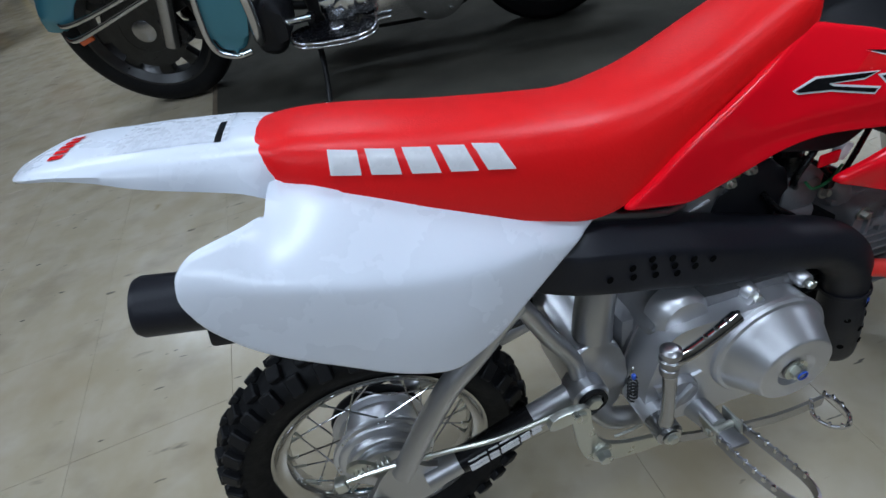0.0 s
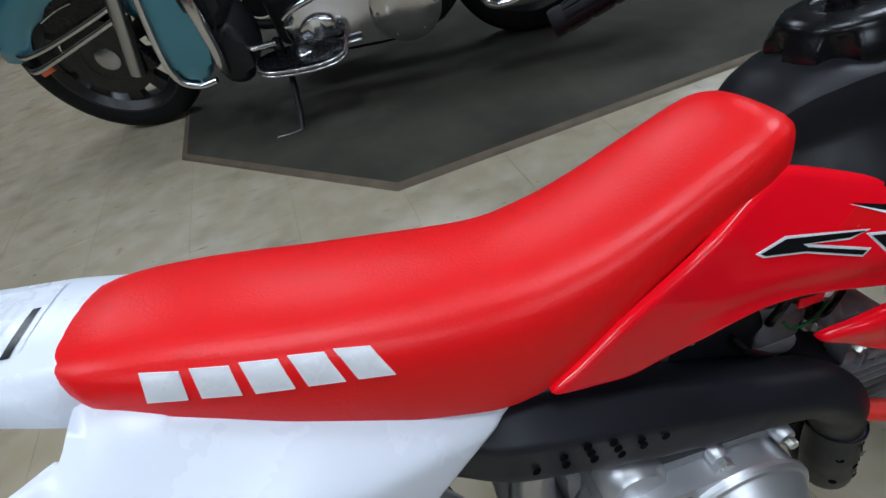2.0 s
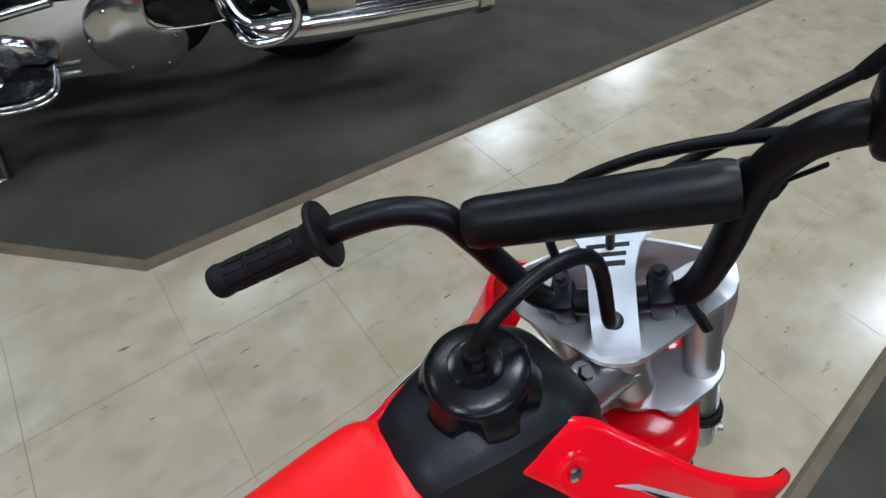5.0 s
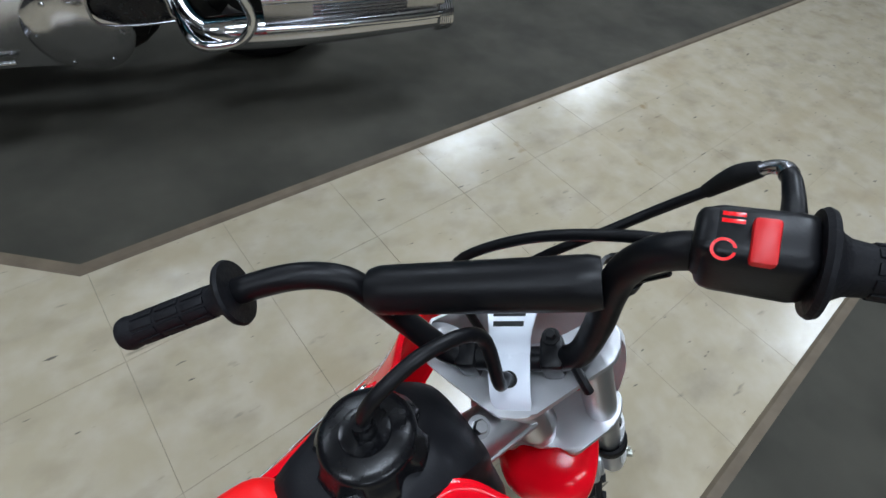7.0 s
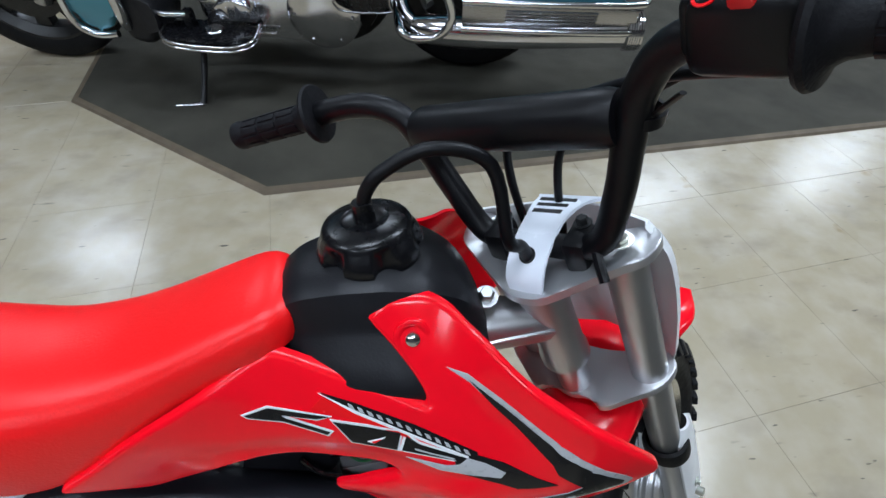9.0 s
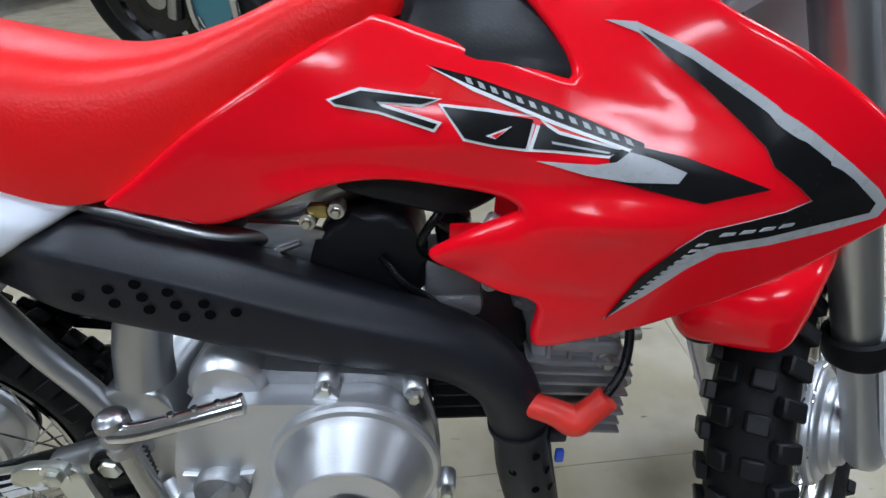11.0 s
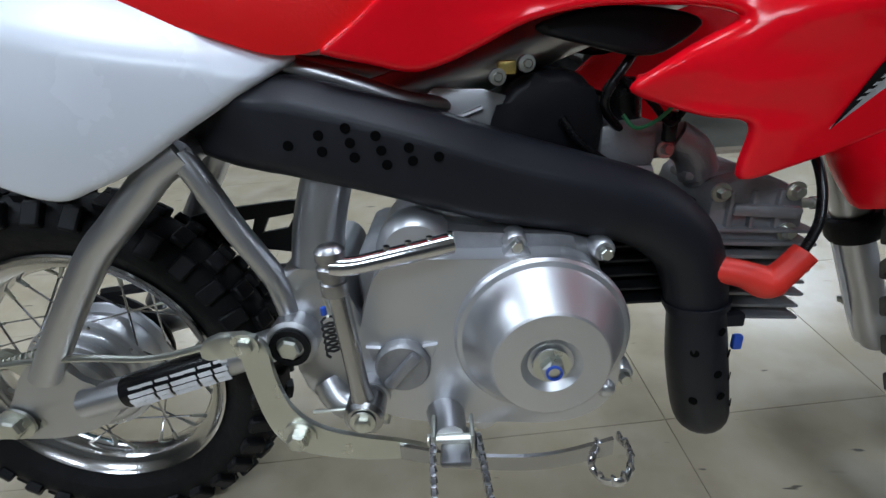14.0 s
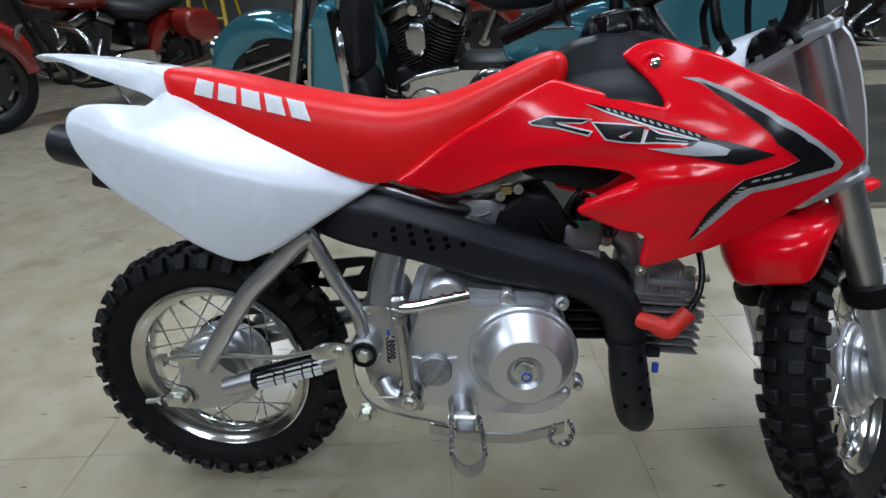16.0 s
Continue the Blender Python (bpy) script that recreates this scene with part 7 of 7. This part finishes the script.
# ---- other machines further off ----
def cruiser(m, paint, label, fork_mat=None):
    root = thing("cruiser_motorcycle", m, label, "motorcycle", group="parked cruisers")
    road_wheel(root, 0.80, 0.33, 0.10, 9)
    road_wheel(root, -0.80, 0.31, 0.15, 9)
    P = lambda name, bm, mm, lab="", angle=38: part(name, bm, mm, root, lab, angle)
    P("front_fender", arch(0.80, 0.33, 0.355, 40, 178, ([0, 0.1, 0.5, 1], [0.06, 0.075, 0.08, 0.07]), ([0, 0.2, 0.6, 1], [0.05, 0.10, 0.12, 0.10])), paint, "painted front fender", 60)
    P("rear_fender", arch(-0.80, 0.31, 0.36, 170, 10, ([0, 0.1, 0.5, 1], [0.07, 0.10, 0.11, 0.10]), ([0, 0.5, 1], [0.08, 0.12, 0.10])), paint, "painted rear fender", 60)
    for s in (-1, 1):
        f = P("fork_leg", sweep([(0.82, s * 0.10, 0.33), (0.70, s * 0.10, 0.62), (0.56, s * 0.10, 0.98)], [0.030, 0.028, 0.026], 16, straight=True), DULLCHROME, "chrome fork leg")
        part("axle_nut", hexbolt((0.82, s * 0.125, 0.33), (0, s, 0), 0.016, 0.014), CHROME, f)
        P("exhaust_pipe", sweep([(0.02, s * 0.14, 0.50), (0.14, s * 0.20, 0.36), (0.02, s * 0.22, 0.25), (-0.40, s * 0.24, 0.24), (-1.00, s * 0.25, 0.28)], [0.022, 0.024, 0.026, 0.036, 0.042], 16), CHROME, "chrome exhaust pipe")
        P("floorboard", box((0.10, s * 0.28, 0.27), (0.28, 0.11, 0.02), 0.006), GLOSSBLACK)
        P("handlebar", sweep([(0.50, s * 0.06, 1.02), (0.46, s * 0.20, 1.12), (0.30, s * 0.38, 1.08)], 0.014, 12), CHROME)
        P("turn_signal", lathe([(0.02, 0), (0.03, 0.02), (0.026, 0.05), (0, 0.06)], (0.60, s * 0.22, 0.86), (1, 0, 0), 16), AMBER, "amber turn signal")
        P("engine_guard", sweep([(0.30, s * 0.10, 0.62), (0.27, s * 0.28, 0.58), (0.27, s * 0.33, 0.44), (0.28, s * 0.24, 0.30), (0.28, s * 0.08, 0.26)], 0.017, 12), CHROME, "chrome engine guard")
    v_twin(root, -0.02, 0.42, 0.1)
    P("primary_cover", prism(soften([(0.05, 0.36), (-0.05, 0.42), (-0.36, 0.42), (-0.46, 0.36), (-0.36, 0.26), (0.0, 0.26)], 2), left, 0.12, 0.22, 0.02, 3), CHROME, "chrome primary cover")
    P("headlamp", lathe([(0, -0.11), (0.06, -0.10), (0.085, -0.04), (0.09, 0.0), (0.08, 0.02), (0, 0.03)], (0.70, 0, 0.93), (1, 0, 0), 28), CHROME, "round chrome headlamp")
    P("frame_tube", sweep([(0.46, 0, 0.84), (0.30, 0.08, 0.40), (0.24, 0.10, 0.22), (-0.20, 0.12, 0.20), (-0.60, 0.12, 0.26), (-0.80, 0.12, 0.31)], 0.018, 12), ENGBLACK)
    P("frame_tube", sweep([(0.46, 0, 0.84), (0.30, -0.08, 0.40), (0.24, -0.10, 0.22), (-0.20, -0.12, 0.20), (-0.60, -0.12, 0.26), (-0.80, -0.12, 0.31)], 0.018, 12), ENGBLACK)
    P("fuel_tank", loft([[Vector((x, w * math.cos(a), z + h * math.sin(a))) for a in (math.tau * k / 24 for k in range(24))] for x, w, h, z in ((0.42, 0.02, 0.02, 0.82), (0.38, 0.09, 0.08, 0.82), (0.22, 0.14, 0.115, 0.82), (0.0, 0.14, 0.11, 0.80), (-0.18, 0.08, 0.07, 0.76), (-0.22, 0.02, 0.02, 0.75))]), paint, "painted fuel tank", 60)
    P("seat", loft([[Vector((x, w * math.cos(a), z + h * math.sin(a))) for a in (math.tau * k / 24 for k in range(24))] for x, w, h, z in ((-0.18, 0.04, 0.03, 0.70), (-0.24, 0.14, 0.07, 0.69), (-0.45, 0.17, 0.08, 0.67), (-0.65, 0.14, 0.07, 0.72), (-0.90, 0.11, 0.06, 0.75), (-0.96, 0.03, 0.02, 0.74))]), LEATHER, "black leather seat", 60)
    P("oil_tank", box((-0.36, 0, 0.52), (0.20, 0.26, 0.20), 0.05), GLOSSBLACK)
    P("saddlebag", prism(soften([(-0.70, 0.44), (-0.66, 0.70), (-1.05, 0.70), (-1.12, 0.44)], 2), left, 0.16, 0.32, 0.03, 3), paint)
    P("side_stand", sweep([(0.02, 0.14, 0.22), (0.02, 0.26, 0.06), (0.05, 0.30, 0.035)], 0.012, 10), DULLCHROME)
    return root


def at_contact(x, y, rz, lean=-6):
    """Placed by where its front wheel touches the floor."""
    f = Vector((math.cos(radians(rz)), math.sin(radians(rz)), 0)) * 0.80
    return pose(x - f.x, y - f.y, 0.002, lean, 0, rz)


cruiser(at_contact(-2.68, 2.42, 257), MAROON, "dark red cruiser motorcycle with chrome trim parked on the tiles")
cruiser(at_contact(-4.3, 4.2, 232), SIGNRED, "red cruiser motorcycle parked in the row behind")
cruiser(at_contact(2.95, 2.30, 200), GLOSSBLACK, "black cruiser motorcycle parked further along the mat")
cruiser(at_contact(0.55, 4.05, 168), MAROON, "dark red cruiser motorcycle parked behind the teal one")
cruiser(at_contact(2.9, 4.3, 170), GLOSSBLACK, "black cruiser motorcycle in the back row")
cruiser(at_contact(-0.9, 5.8, 168), GLOSSBLACK, "black cruiser motorcycle by the back wall")


def step_ladder():
    t = thing("step_ladder", pose(-3.2, 6.75, 0, 0, 0, 5), "yellow steel step ladder standing open in the back row", "ladder")
    for s in (-1, 1):
        part("rail", sweep([(s * 0.26, -0.45, 0), (s * 0.18, 0.0, 1.7)], 0.030, 8, straight=True), YELLOW, t)
        part("rail", sweep([(s * 0.26, 0.45, 0), (s * 0.18, 0.0, 1.7)], 0.022, 8, straight=True), YELLOW, t)
    for k in range(6):
        f = (k + 1) / 6.5
        part("tread", box((0, -0.45 * (1 - f), 1.7 * f), (2 * (0.26 - 0.08 * f), 0.09, 0.025), 0.004), YELLOW, t)


step_ladder()

# ---- floor tiles, each its own piece near the bike ----
def tiles():
    floor = bpy.data.objects["floor"]
    step, gap = 0.316, 0.0003
    me = finish("tile", prism([(-step / 2 + gap, -step / 2 + gap), (step / 2 - gap, -step / 2 + gap), (step / 2 - gap, step / 2 - gap), (-step / 2 + gap, step / 2 - gap)], lambda a, b, h: (a, b, h), -0.003, 0.0, 0.0004, 1), TILE)
    far_v, far_f = [], []
    x0, y0 = 0.368 + step / 2, 0.357 + step / 2
    for i in range(-26, 26):
        for j in range(-20, 24):
            gx, gy = x0 + i * step, y0 + j * step
            x, y = turned(gx, gy)
            if not (ROOM_X0 + 0.1 < x < ROOM_X1 - 0.1 and ROOM_Y0 + 0.1 < y < ROOM_Y1 - 0.1):
                continue
            if -3.0 < gx < 2.6 and -1.3 < gy < 2.9:
                t = new("tile", me)
                t.parent = floor
                t.matrix_basis = pose(x, y, 0.0, 0.05 * math.sin(7.1 * i + 3 * j), 0.05 * math.sin(5.3 * j + i), 4.3)
            else:
                k = len(far_v)
                s = step / 2 - gap
                far_v += [(*turned(gx + a * s, gy + b * s), 0.0) for a, b in ((-1, -1), (1, -1), (1, 1), (-1, 1))]
                far_f.append((k, k + 1, k + 2, k + 3))
    me2 = bpy.data.meshes.new("far_tiles")
    me2.from_pydata(far_v, [], far_f)
    me2.materials.append(TILE)
    ob = new("far_tiles", me2)
    ob.parent = floor
    tagged(ob, "beige vinyl floor tiles further off", kind="stuff")


tiles()
